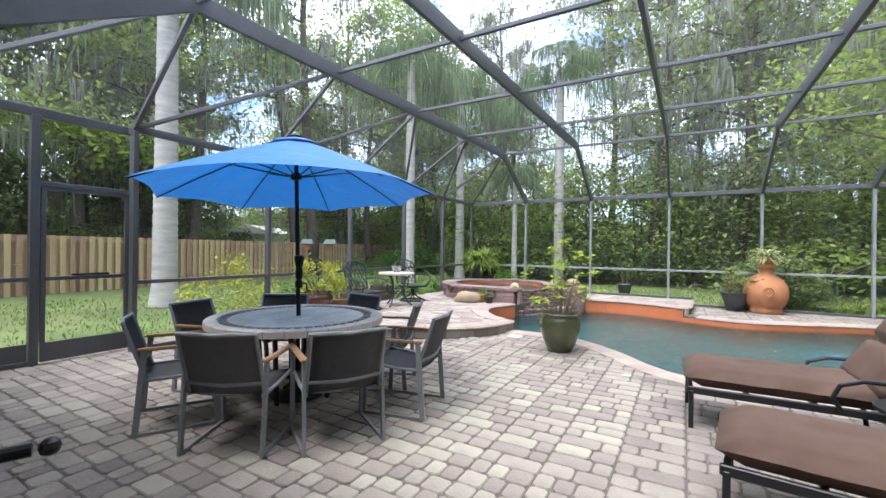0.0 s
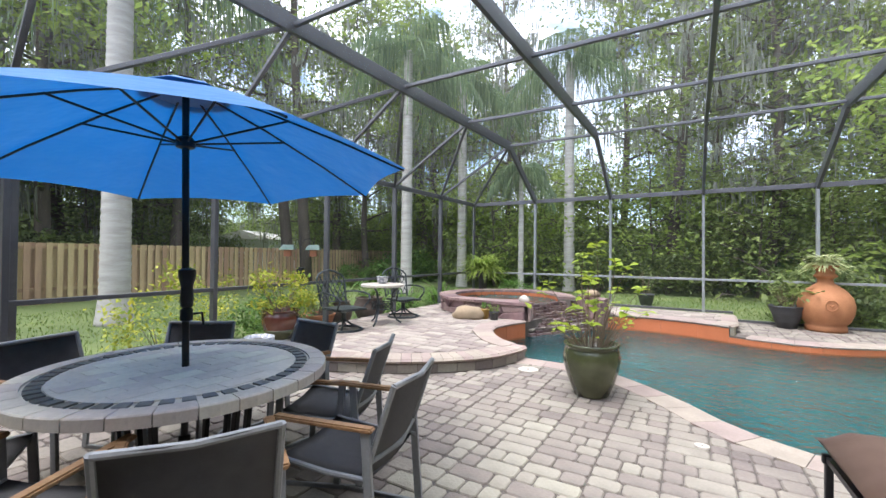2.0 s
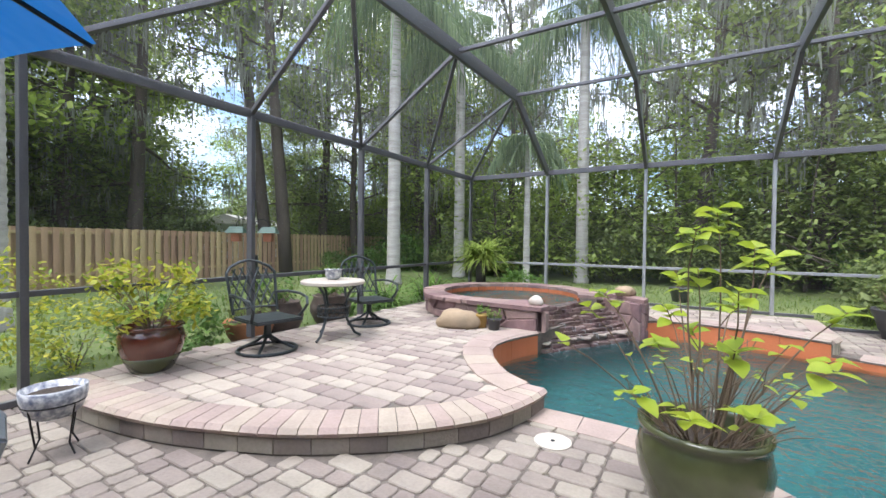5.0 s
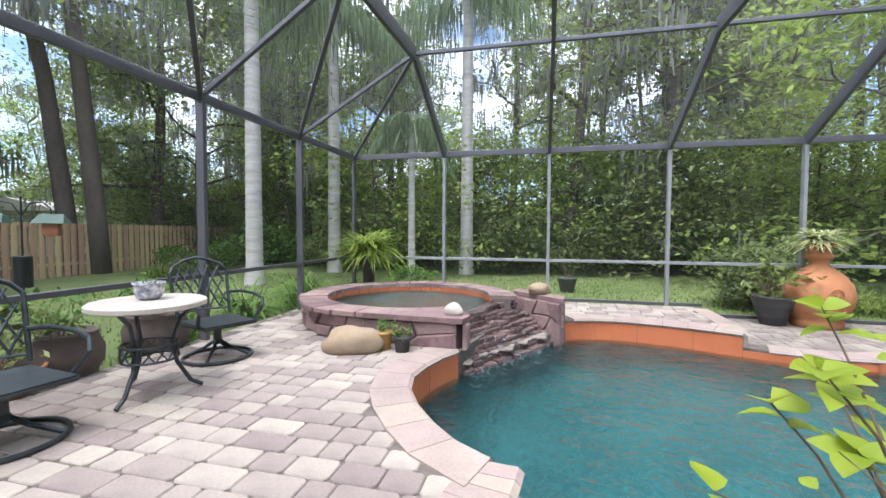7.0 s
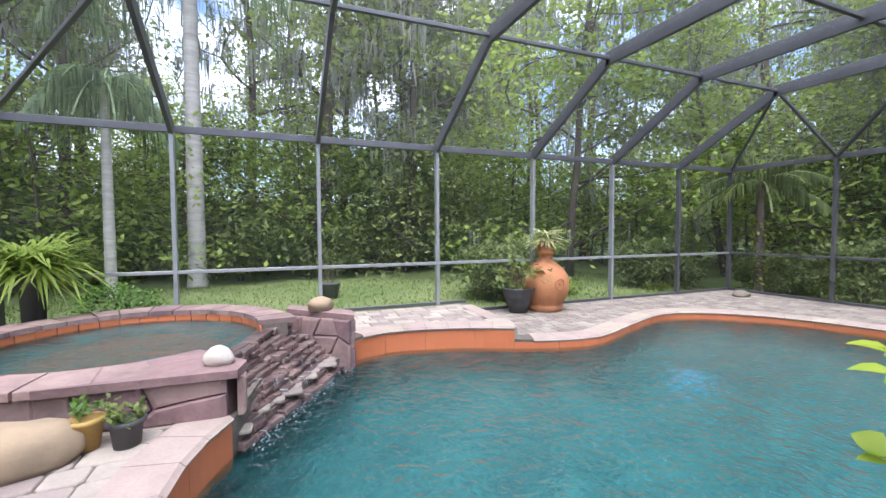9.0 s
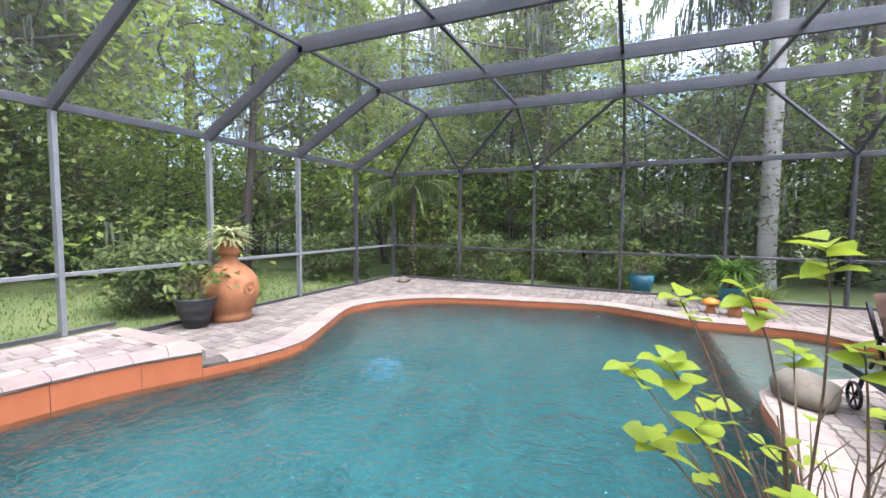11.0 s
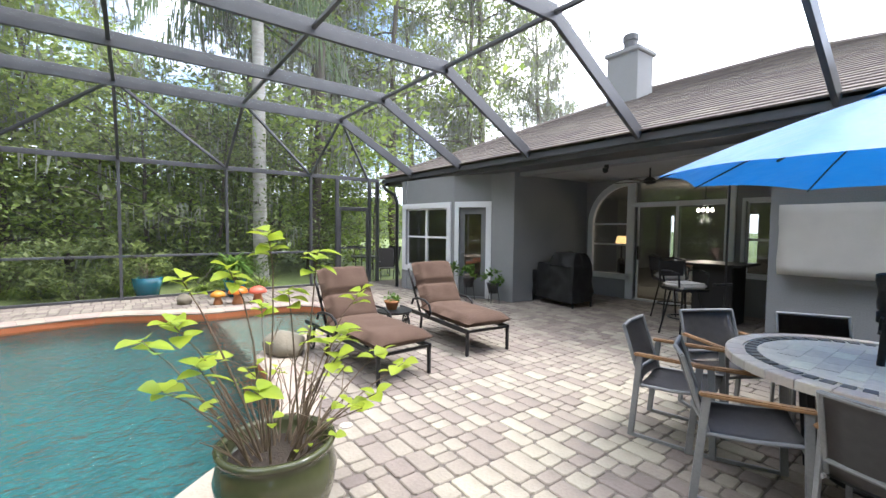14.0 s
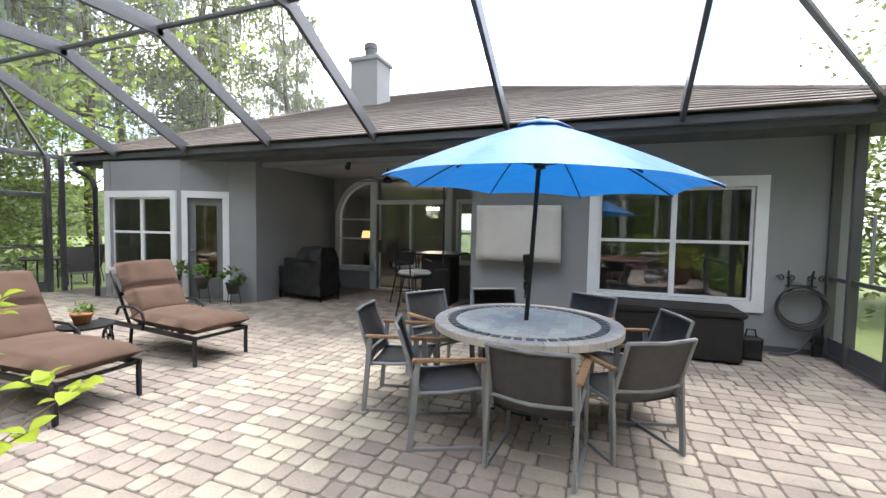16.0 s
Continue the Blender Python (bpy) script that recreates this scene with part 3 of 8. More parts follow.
sheet("roof_screen", [((FX[0], PY[0], KNEE), (FX[0], PY[-1], KNEE), (XL, 0.62, EAVE), (XL, YF, EAVE)), ((FX[0], PY[0], KNEE), (FX[0], YF, EAVE), (XL, YF, EAVE), (XL, YF - 0.01, EAVE))])
sheet("roof_screen", [((FX[-1], PY[0], KNEE), (FX[-1], PY[-1], KNEE), (XR, 0.62, EAVE), (XR, YF, EAVE))])

# ---- house ----
house = thing("house", "single storey grey stucco house with brown shingle roof", "house", kind="structure")
M_ROOM = mat("room_paint", (0.46, 0.43, 0.39), (0.40, 0.37, 0.335), 2, 0.9, 0, 0.1)
M_DOORGREY = mat("grey_door_paint", (0.17, 0.175, 0.18), (0.15, 0.155, 0.16), 3, 0.5, 0, 0.05)


def run_matrix(a, b):
    a, b = Vector((*a, 0)), Vector((*b, 0))
    t = (b - a).normalized()
    n = Vector((t.y, -t.x, 0))
    m = Matrix((t, n, Vector((0, 0, 1)))).transposed().to_4x4()
    m.translation = a
    return m, (b - a).length


def wall_run(name, a, b, z0, z1, thick, holes=(), material=None):
    """An upright wall from plan point a to b, its body to the right of that way; holes: (s0, s1, z0, z1)."""
    m, L = run_matrix(a, b)
    bm = bmesh.new()
    xs = sorted({0.0, L, *[h[0] for h in holes], *[h[1] for h in holes]})
    for s0, s1 in zip(xs, xs[1:]):
        mid = (s0 + s1) / 2
        z = z0
        for c0, c1 in sorted([(h[2], h[3]) for h in holes if h[0] < mid < h[1]]):
            if c0 > z + 1e-4:
                bm_box(bm, (s0, 0, z), (s1, thick, c0), m)
            z = c1
        if z < z1 - 1e-4:
            bm_box(bm, (s0, 0, z), (s1, thick, z1), m)
    bmesh.ops.remove_doubles(bm, verts=bm.verts[:], dist=1e-4)
    part(name, bm, material or M_STUCCO, house)
    return m


def mbox(m, lo, hi, bevel=0.004):
    return box(lo, hi, bevel, m)


def window_in(m, s0, s1, z0, z1, trim, mullions=(), bars=(), label="white framed window", depth=0.10, trim_bottom=None):
    """White trim, sash bars and glass in an opening of a wall run."""
    w = thing("window_1", label, "window", kind="structure")
    tb = trim if trim_bottom is None else trim_bottom
    o = -0.035
    part("trim", mbox(m, (s0 - trim, o, z1), (s1 + trim, 0.02, z1 + trim)), M_WHITE, w)
    if tb:
        part("trim", mbox(m, (s0 - trim, o, z0 - tb), (s1 + trim, 0.02, z0)), M_WHITE, w)
    for a, b in ((s0 - trim, s0), (s1, s1 + trim)):
        part("trim", mbox(m, (a, o, z0), (b, 0.02, z1)), M_WHITE, w)
    f = 0.035
    for lo, hi in (((s0, 0.03, z0), (s1, 0.08, z0 + f)), ((s0, 0.03, z1 - f), (s1, 0.08, z1)), ((s0, 0.03, z0 + f), (s0 + f, 0.08, z1 - f)), ((s1 - f, 0.03, z0 + f), (s1, 0.08, z1 - f))):
        part("sash", mbox(m, lo, hi), M_WHITE, w)
    for s in mullions:
        part("mullion", mbox(m, (s - 0.035, 0.02, z0 + f), (s + 0.035, 0.085, z1 - f)), M_WHITE, w)
    for z in bars:
        part("meeting_rail", mbox(m, (s0 + f, 0.026, z - 0.022), (s1 - f, 0.079, z + 0.022)), M_WHITE, w)
    xs = [s0 + f, *mullions, s1 - f]
    zs = [z0 + f, *bars, z1 - f]
    for a, b in zip(xs, xs[1:]):
        for c, d in zip(zs, zs[1:]):
            g = part("pane", mbox(m, (a, 0.052, c), (b, 0.056, d), 0), M_GLASS, w)
            g.visible_shadow = False
    return w


HZ = 2.74
m_main = wall_run("wall_main", (-6.42, 0.0), (-1.58, 0.0), -0.1, HZ, 0.2, [(1.0, 2.9, 0.62, 2.13)])
window_in(m_main, 1.0, 2.9, 0.62, 2.13, 0.14, (1.93,), (1.39,), "large white framed window with four panes")
wall_run("wall_niche_side", (-1.58, -0.2), (-1.58, -2.4), -0.1, HZ, 0.2)
m_back = wall_run("wall_niche_back", (-1.58, -2.4), (2.74, -2.4), -0.1, HZ + 0.1, 0.2,
                  [(0.45, 1.0, 0.75, 2.1), (1.30, 3.08, 0.0, 2.06), (1.30, 3.08, 2.16, 2.62), (3.26, 4.12, 0.55, 2.55)])
wall_run("wall_niche_side", (2.74, -2.4), (2.74, 0.16), -0.1, HZ, 0.2)
wall_run("wall_bay", (2.74, 0.16), (3.35, 0.25), -0.1, HZ, 0.2)
m_bd = wall_run("wall_bay", (3.35, 0.25), (4.05, 0.72), -0.1, HZ, 0.2, [(0.1, 0.72, 0.02, 2.02)])
m_bw = wall_run("wall_bay", (4.05, 0.72), (6.0, 0.9), -0.1, HZ, 0.2, [(0.22, 1.78, 0.60, 2.02)])
wall_run("wall_end", (-6.42, -12.5), (-6.42, -0.2), -0.1, HZ, 0.2)
wall_run("wall_end", (6.0, 0.9), (6.0, -9.0), -0.1, HZ, 0.2)
window_in(m_bw, 0.22, 1.78, 0.60, 2.02, 0.13, (1.0,), (1.33,), "white framed bay window with four panes")
bd = thing("door_1", "grey half-glazed back door in white trim", "door", kind="structure")
part("trim", mbox(m_bd, (-0.02, -0.035, 2.02), (0.82, 0.02, 2.15)), M_WHITE, bd)
part("trim", mbox(m_bd, (-0.02, -0.035, 0.0), (0.1, 0.02, 2.02)), M_WHITE, bd)
part("trim", mbox(m_bd, (0.72, -0.035, 0.0), (0.82, 0.02, 2.02)), M_WHITE, bd)
leaf_bm = bmesh.new()
for lo, hi in (((0.1, 0.05, 0.03), (0.72, 0.09, 0.45)), ((0.1, 0.05, 1.88), (0.72, 0.09, 2.02)), ((0.1, 0.05, 0.45), (0.22, 0.09, 1.88)), ((0.60, 0.05, 0.45), (0.72, 0.09, 1.88))):
    bm_box(leaf_bm, lo, hi, m_bd)
dl = part("leaf", leaf_bm, M_DOORGREY, bd)
g = part("pane", mbox(m_bd, (0.22, 0.066, 0.45), (0.60, 0.07, 1.88), 0), M_GLASS, bd)
g.visible_shadow = False
part("knob", lathe([(0.012, -0.03), (0.026, -0.02), (0.03, 0.0), (0.02, 0.02)], 14, m_bd @ Vector((0.66, 0.02, 1.0))), M_GREYMETAL, dl)

# arched window, sliding door and transom at the back of the covered porch
def arch_trim():
    bm = bmesh.new()
    cx, cz = 3.26, 1.69
    n = 14
    for k in range(n):
        pts = []
        for kk in (k, k + 1):
            a = kk * math.pi / 2 / n
            for r in (0.86, 0.99):
                for d in (-0.04, 0.05):
                    pts.append(m_back @ Vector((cx + r * math.sin(a), d, cz + r * math.cos(a))))
        v = [bm.verts.new(p) for p in pts]
        for f in ((0, 1, 3, 2), (4, 6, 7, 5), (0, 2, 6, 4), (1, 5, 7, 3), (0, 4, 5, 1), (2, 3, 7, 6)):
            bm.faces.new([v[i] for i in f])
    bmesh.ops.remove_doubles(bm, verts=bm.verts[:], dist=1e-4)
    bm_box(bm, (4.12, -0.04, 0.55), (4.25, 0.05, 1.69), m_back)
    bm_box(bm, (3.13, -0.04, 0.43), (4.25, 0.05, 0.55), m_back)
    return bm


def arch_spandrel():
    """Wall that fills the corner over the quarter arch."""
    bm = bmesh.new()
    cx, cz, n = 3.26, 1.69, 14
    for k in range(n):
        a, b = k * math.pi / 2 / n, (k + 1) * math.pi / 2 / n
        p = [(cx + 0.9 * math.sin(a), cz + 0.9 * math.cos(a)), (cx + 0.9 * math.sin(b), cz + 0.9 * math.cos(b))]
        quad = [p[0], p[1], (4.13, p[1][1]), (4.13, p[0][1])]
        bm.faces.new([bm.verts.new(m_back @ Vector((s, 0.02, z))) for s, z in quad])
    return bm


aw = thing("window_2", "quarter-arched white framed window beside the sliding door", "window", kind="structure")
part("trim", arch_trim(), M_WHITE, aw)
part("spandrel", arch_spandrel(), M_STUCCO, aw)
for z in (1.22, 1.69):
    part("glazing_bar", mbox(m_back, (3.26, 0.02, z - 0.02), (4.12, 0.06, z + 0.02)), M_WHITE, aw)
for c, d in ((0.55, 1.2), (1.24, 1.67), (1.71, 2.55)):
    g = part("pane", mbox(m_back, (3.26, 0.038, c), (4.12, 0.042, d), 0), M_GLASS, aw)
    g.visible_shadow = False
sd = thing("door_2", "white framed sliding glass door with a transom light", "door", kind="structure")
for lo, hi in (((3.08, -0.04, 0.0), (3.26, 0.06, 2.7)), ((1.16, -0.04, 0.0), (1.30, 0.06, 2.7)), ((1.30, -0.04, 2.06), (3.08, 0.06, 2.16)), ((1.30, -0.04, 2.62), (3.08, 0.06, 2.7)), ((1.30, 0.0, 0.0), (3.08, 0.08, 0.04))):
    part("frame", mbox(m_back, lo, hi), M_WHITE, sd)
for a, b, d in ((1.30, 2.24, 0.03), (2.16, 3.08, 0.07)):
    s_ = part("sliding_panel", mbox(m_back, (a, d, 0.04), (a + 0.05, d + 0.03, 2.06)), M_WHITE, sd)
    part("stile", mbox(m_back, (b - 0.05, d, 0.04), (b, d + 0.03, 2.06)), M_WHITE, s_)
    g = part("pane", mbox(m_back, (a + 0.05, d + 0.012, 0.06), (b - 0.05, d + 0.016, 2.05), 0), M_GLASS, s_)
    g.visible_shadow = False
g = part("pane", mbox(m_back, (1.30, 0.04, 2.16), (3.08, 0.044, 2.62), 0), M_GLASS, sd)
g.visible_shadow = False
part("handle", mbox(m_back, (3.0, 0.0, 0.9), (3.03, 0.06, 1.2)), M_BLACK, sd)
window_in(m_back, 0.45, 1.0, 0.75, 2.1, 0.06, (), (1.4,), "narrow white framed window in the porch")

# header over the porch, soffit, fascia, roof, chimney
part("header", box((-1.58, -0.2, 2.66), (2.74, 0.0, HZ)), M_STUCCO, house)
part("porch_ceiling", box((-1.8, -2.4, 2.70), (2.74, -0.2, 2.735)), M_CEIL, house)
part("soffit", box((-6.95, -0.2, HZ), (7.3, 0.68, HZ + 0.03)), M_FASCIA, house)
part("fascia", box((-6.95, 0.68, HZ - 0.02), (7.3, 0.71, HZ + 0.19), 0.004), M_FASCIA, house)
part("gutter", box((-6.95, 0.71, HZ + 0.06), (7.3, 0.80, HZ + 0.17), 0.01), M_FASCIA, house)


def shingle_roof():
    """Courses of shingles that overlap like low steps, on a hipped roof."""
    bm = bmesh.new()
    eave = [(-6.95, 0.85, 2.94), (7.35, 0.85, 2.94)]
    ridge = [(-0.45, -6.2, 5.85), (3.3, -6.2, 5.85)]
    rows = 34
    for k in range(rows):
        f0, f1 = k / rows, (k + 1) / rows + 0.004
        lerp = lambda p, q, f: Vector(p).lerp(Vector(q), f)
        a0, b0 = lerp(eave[0], ridge[0], f0), lerp(eave[1], ridge[1], f0)
        a1, b1 = lerp(eave[0], ridge[0], f1), lerp(eave[1], ridge[1], f1)
        lift = Vector((0, 0.006, 0.018))
        n = max(4, int((b0 - a0).length / 0.9))
        off = 0.37 * (k % 3)
        for j in range(n):
            u0, u1 = j / n, (j + 1) / n
            q = [a0.lerp(b0, u0) + lift, a0.lerp(b0, u1) + lift, a1.lerp(b1, u1), a1.lerp(b1, u0)]
            low = [q[0] - lift * 1.2, q[1] - lift * 1.2]
            v = [bm.verts.new(p) for p in q + low]
            bm.faces.new(v[:4])
            bm.faces.new((v[4], v[5], v[1], v[0]))
    back = [bm.verts.new(p) for p in ((-6.95, -13, 2.94), (7.35, -13, 2.94), eave[0], eave[1], ridge[0], ridge[1])]
    bm.faces.new((back[3], back[1], back[5]))
    bm.faces.new((back[0], back[2], back[4]))
    bm.faces.new((back[1], back[0], back[4], back[5]))
    return bm


part("roof", shingle_roof(), M_SHINGLE, house)
ridge_cap = tube([(-0.45, -6.2, 5.86), (3.3, -6.2, 5.86)], 0.07, 6)
bm_tube(ridge_cap, [(3.3, -6.2, 5.86), (7.35, 0.85, 2.95)], 0.05, 6)
bm_tube(ridge_cap, [(-0.45, -6.2, 5.86), (-6.95, 0.85, 2.95)], 0.05, 6)
part("ridge_cap", ridge_cap, M_SHINGLE, house)
ch = part("chimney", box((2.42, -4.75, 3.4), (3.28, -3.95, 6.2), 0.01), M_STUCCO, house)
part("cap", box((2.36, -4.81, 6.2), (3.34, -3.89, 6.32), 0.02), M_STUCCO, ch)
part("flue", lathe([(0.17, 6.32), (0.17, 6.62), (0.2, 6.64), (0.2, 6.78), (0.12, 6.84)], 18, (2.85, -4.35, 0)), M_FASCIA, ch)
part("base_line", box((-6.40, 0.004, -0.05), (-1.60, 0.018, 0.06), 0.004), M_FASCIA, house)
# rooms behind the glass
REAR = -12.4
room = bmesh.new()
for lo, hi in (((-6.2, -4.2, -0.08), (-1.8, -4.1, 2.7)), ((2.95, -3.0, -0.08), (6.0, -2.9, 2.7)), ((-6.2, REAR, -0.1), (6.0, -0.2, -0.08)), ((-6.2, REAR, 2.76), (6.0, -0.2, 2.8)), ((-1.72, -4.1, -0.08), (-1.62, -2.6, 2.76)), ((5.9, REAR, -0.08), (5.99, 0.3, 2.76))):
    bm_box(room, lo, hi)
REAR_OPEN = ((-3.6, -3.0), (2.1, 2.6), (5.15, 5.3))
edge = -6.2
for x0, x1 in REAR_OPEN:
    bm_box(room, (edge, REAR - 0.1, -0.08), (x0, REAR, 2.76))
    bm_box(room, (x0, REAR - 0.1, -0.08), (x1, REAR, 0.35))
    bm_box(room, (x0, REAR - 0.1, 2.2), (x1, REAR, 2.76))
    edge = x1
bm_box(room, (edge, REAR - 0.1, -0.08), (6.0, REAR, 2.76))
part("room_walls", room, M_ROOM, house)

# downpipe at the corner
dp = thing("downpipe", "black downpipe bent round the house corner", "downpipe", kind="structure")
part("pipe", tube([(7.0, 0.72, 2.82), (7.0, 0.9, 2.70), (6.6, 1.02, 2.55), (6.22, 1.0, 2.42), (6.12, 0.98, 2.2), (6.12, 0.98, 0.0)], 0.045, 10), M_BLACK, dp)

# ---- outdoors: trees, palms, shrubs, fence ----
M_BARK = mat("oak_bark", (0.13, 0.105, 0.085), (0.085, 0.07, 0.058), 3, 0.95, 0, 0.9, 22, stretch=(1, 1, 0.25))
M_PALMBARK = mat("palm_bark", (0.46, 0.44, 0.41), (0.34, 0.32, 0.295), 5, 0.9, 0, 0.6, 30, stretch=(0.4, 0.4, 2.5), spots=0.25)
M_LEAF_OAK = leaf_mat("oak_leaf", (0.095, 0.135, 0.042), (0.30, 0.36, 0.11), 0.5, 0.5)
M_LEAF_SPRING = leaf_mat("spring_leaf", (0.13, 0.20, 0.04), (0.37, 0.46, 0.10), 0.5, 0.55)
M_LEAF_DARK = leaf_mat("shade_leaf", (0.075, 0.105, 0.040), (0.22, 0.27, 0.09), 0.5, 0.5)
M_MOSS = leaf_mat("hanging_moss", (0.20, 0.21, 0.17), (0.33, 0.34, 0.28), 0.9, 0.4)
M_FROND = leaf_mat("palm_frond", (0.075, 0.12, 0.055), (0.22, 0.30, 0.14), 0.4, 0.4)
M_FERN = leaf_mat("fern_leaf", (0.05, 0.12, 0.02), (0.17, 0.28, 0.05), 0.45, 0.35)
M_LIME = leaf_mat("lime_leaf", (0.17, 0.30, 0.025), (0.46, 0.50, 0.05), 0.4, 0.45, 9)
M_YELLOW = leaf_mat("yellow_green_leaf", (0.15, 0.25, 0.02), (0.55, 0.50, 0.06), 0.45, 0.4, 6)
M_WOODFENCE = mat("weathered_cedar", (0.45, 0.30, 0.185), (0.34, 0.225, 0.14), 2, 0.85, 0, 0.4, 40, stretch=(3, 3, 0.3), island=0.2, objrand=0.2)


def mesh_np(name, verts, faces, material, smooth=False):
    me = bpy.data.meshes.new(name)
    me.from_pydata(verts, [], faces)
    me.materials.append(material)
    if smooth:
        me.polygons.foreach_set("use_smooth", [True] * len(me.polygons))
    me.update()
    return me


def leaf_cloud(centres, length, width, rng, droop=0.3, spread=0.4):
    """Leaf blades, four-cornered and pointed, one at each centre."""
    n = len(centres)
    ang = rng.uniform(0, 2 * np.pi, n)
    tilt = rng.normal(-droop, spread, n)
    ln = length * rng.uniform(0.6, 1.3, n)
    wd = width * rng.uniform(0.6, 1.3, n)
    d = np.stack([np.cos(ang) * np.cos(tilt), np.sin(ang) * np.cos(tilt), np.sin(tilt)], 1)
    s = np.stack([-np.sin(ang), np.cos(ang), rng.normal(0, 0.5, n)], 1)
    s /= np.linalg.norm(s, axis=1)[:, None]
    v = np.empty((n, 4, 3))
    v[:, 0] = centres
    v[:, 1] = centres + d * (ln * 0.5)[:, None] + s * (wd * 0.5)[:, None]
    v[:, 2] = centres + d * ln[:, None]
    v[:, 3] = centres + d * (ln * 0.5)[:, None] - s * (wd * 0.5)[:, None]
    return v.reshape(-1, 3)


def quads(n):
    return np.arange(n * 4).reshape(-1, 4).tolist()


def strands(tops, rng, length=1.0, width=0.05, per=7, spread=0.12):
    """Hanks of moss: narrow tapering blades that hang straight down."""
    out = []
    for p in tops:
        m = rng.integers(per // 2, per + 1)
        L = length * rng.uniform(0.4, 1.4)
        for _ in range(m):
            a = rng.uniform(0, np.pi)
            o = rng.normal(0, spread, 3) * (1, 1, 0.5)
            w = width * rng.uniform(0.5, 1.3)
            l2 = L * rng.uniform(0.4, 1.0)
            dx = np.array([np.cos(a), np.sin(a), 0]) * w
            q = p + o
            sway = rng.normal(0, 0.05, 3) * (1, 1, 0)
            out += [q - dx * 0.6, q + dx * 0.6, q + sway + dx * 0.35 - (0, 0, l2), q + sway - dx * 0.25 - (0, 0, l2 * 0.9)]
    return np.array(out)


def limb_line(a, d, length, rng, n=6, wander=0.25, lift=0.0):
    pts = [np.array(a, float)]
    d = np.array(d, float)
    for k in range(n):
        d = d + rng.normal(0, wander, 3) * (1, 1, 0.6) + np.array((0, 0, lift))
        d /= np.linalg.norm(d)
        pts.append(pts[-1] + d * length / n)
    return pts


def tree_meshes(seed, height, trunk_r, crown_from, spread, leaves, leaf, moss, leaf_material, bare=0.0, lean=0.04):
    """Trunk with limbs as one mesh, crown of leaves, and the moss that hangs in it."""
    rng = np.random.default_rng(seed)
    bm = bmesh.new()
    trunk = limb_line((0, 0, -0.2), (rng.normal(0, lean), rng.normal(0, lean), 1), height, rng, 9, 0.05, 0.1)
    bm_tube(bm, trunk, trunk_r, 9, r_end=trunk_r * 0.25)
    ends, moss_at = [], []
    for k in range(15):
        f = crown_from + (1 - crown_from) * (k + rng.uniform(0, 1)) / 15
        i = min(len(trunk) - 2, int(f * (len(trunk) - 1)))
        u = f * (len(trunk) - 1) - i
        p = trunk[i] * (1 - u) + trunk[i + 1] * u
        a = rng.uniform(0, 2 * np.pi)
        L = spread * (1.15 - 0.7 * f) * rng.uniform(0.6, 1.2)
        line = limb_line(p, (np.cos(a), np.sin(a), rng.uniform(0.0, 0.6)), L, rng, 5, 0.25)
        bm_tube(bm, line, trunk_r * 0.3 * (1.2 - f * 0.6), 5, r_end=0.015)
        ends += line[2:]
        moss_at += [q for q in line[1:]]
        for _ in range(2 if not bare else 4):
            j = rng.integers(1, 5)
            a2 = a + rng.normal(0, 0.9)
            l2 = limb_line(line[j], (np.cos(a2), np.sin(a2), rng.uniform(-0.1, 0.7)), L * 0.5, rng, 4, 0.3)
            bm_tube(bm, l2, 0.03, 4, r_end=0.008)
            ends += l2[1:]
            moss_at += [l2[2], l2[4]]
            for _ in range(int(bare * 4)):
                a3 = a2 + rng.normal(0, 0.8)
                l3 = limb_line(l2[rng.integers(1, 4)], (np.cos(a3), np.sin(a3), rng.uniform(0.0, 0.9)), L * 0.28, rng, 3, 0.3)
                bm_tube(bm, l3, 0.016, 3, r_end=0.006)
    ends.append(trunk[-1])
    ends = np.array(ends)
    wood = mesh_of("trunk", bm, M_BARK, True)
    pick = ends[rng.integers(0, len(ends), leaves)]
    sub = rng.normal(0, 1, (max(8, leaves // 14), 3)) * (0.85, 0.85, 0.30)
    off = sub[rng.integers(0, len(sub), leaves)] + rng.normal(0, 1, (leaves, 3)) * (0.30, 0.30, 0.075)
    c = pick + off
    crown = mesh_np("crown", leaf_cloud(c, leaf, leaf * 0.6, rng).tolist(), quads(leaves), leaf_material)
    mm = None
    if moss:
        at = np.array(moss_at)[rng.integers(0, len(moss_at), moss)] + rng.normal(0, 0.25, (moss, 3))
        sv = strands(at, rng, 0.85, 0.055, 9, 0.15)
        mm = mesh_np("moss", sv.tolist(), quads(len(sv) // 4), M_MOSS)
    return wood, crown, mm


def plant_tree(name, label, meshes, x, y, turn, size, group="", z=-0.12):
    t = thing(name, label, "tree", (x, y, z), turn, group)
    t.scale = (size, size, size)
    for nm, me in zip(("trunk", "crown", "moss"), meshes):
        if me:
            o = new(nm, me)
            o.parent = t
            if nm != "trunk":
                tagged(o, kind="stuff")
    return t


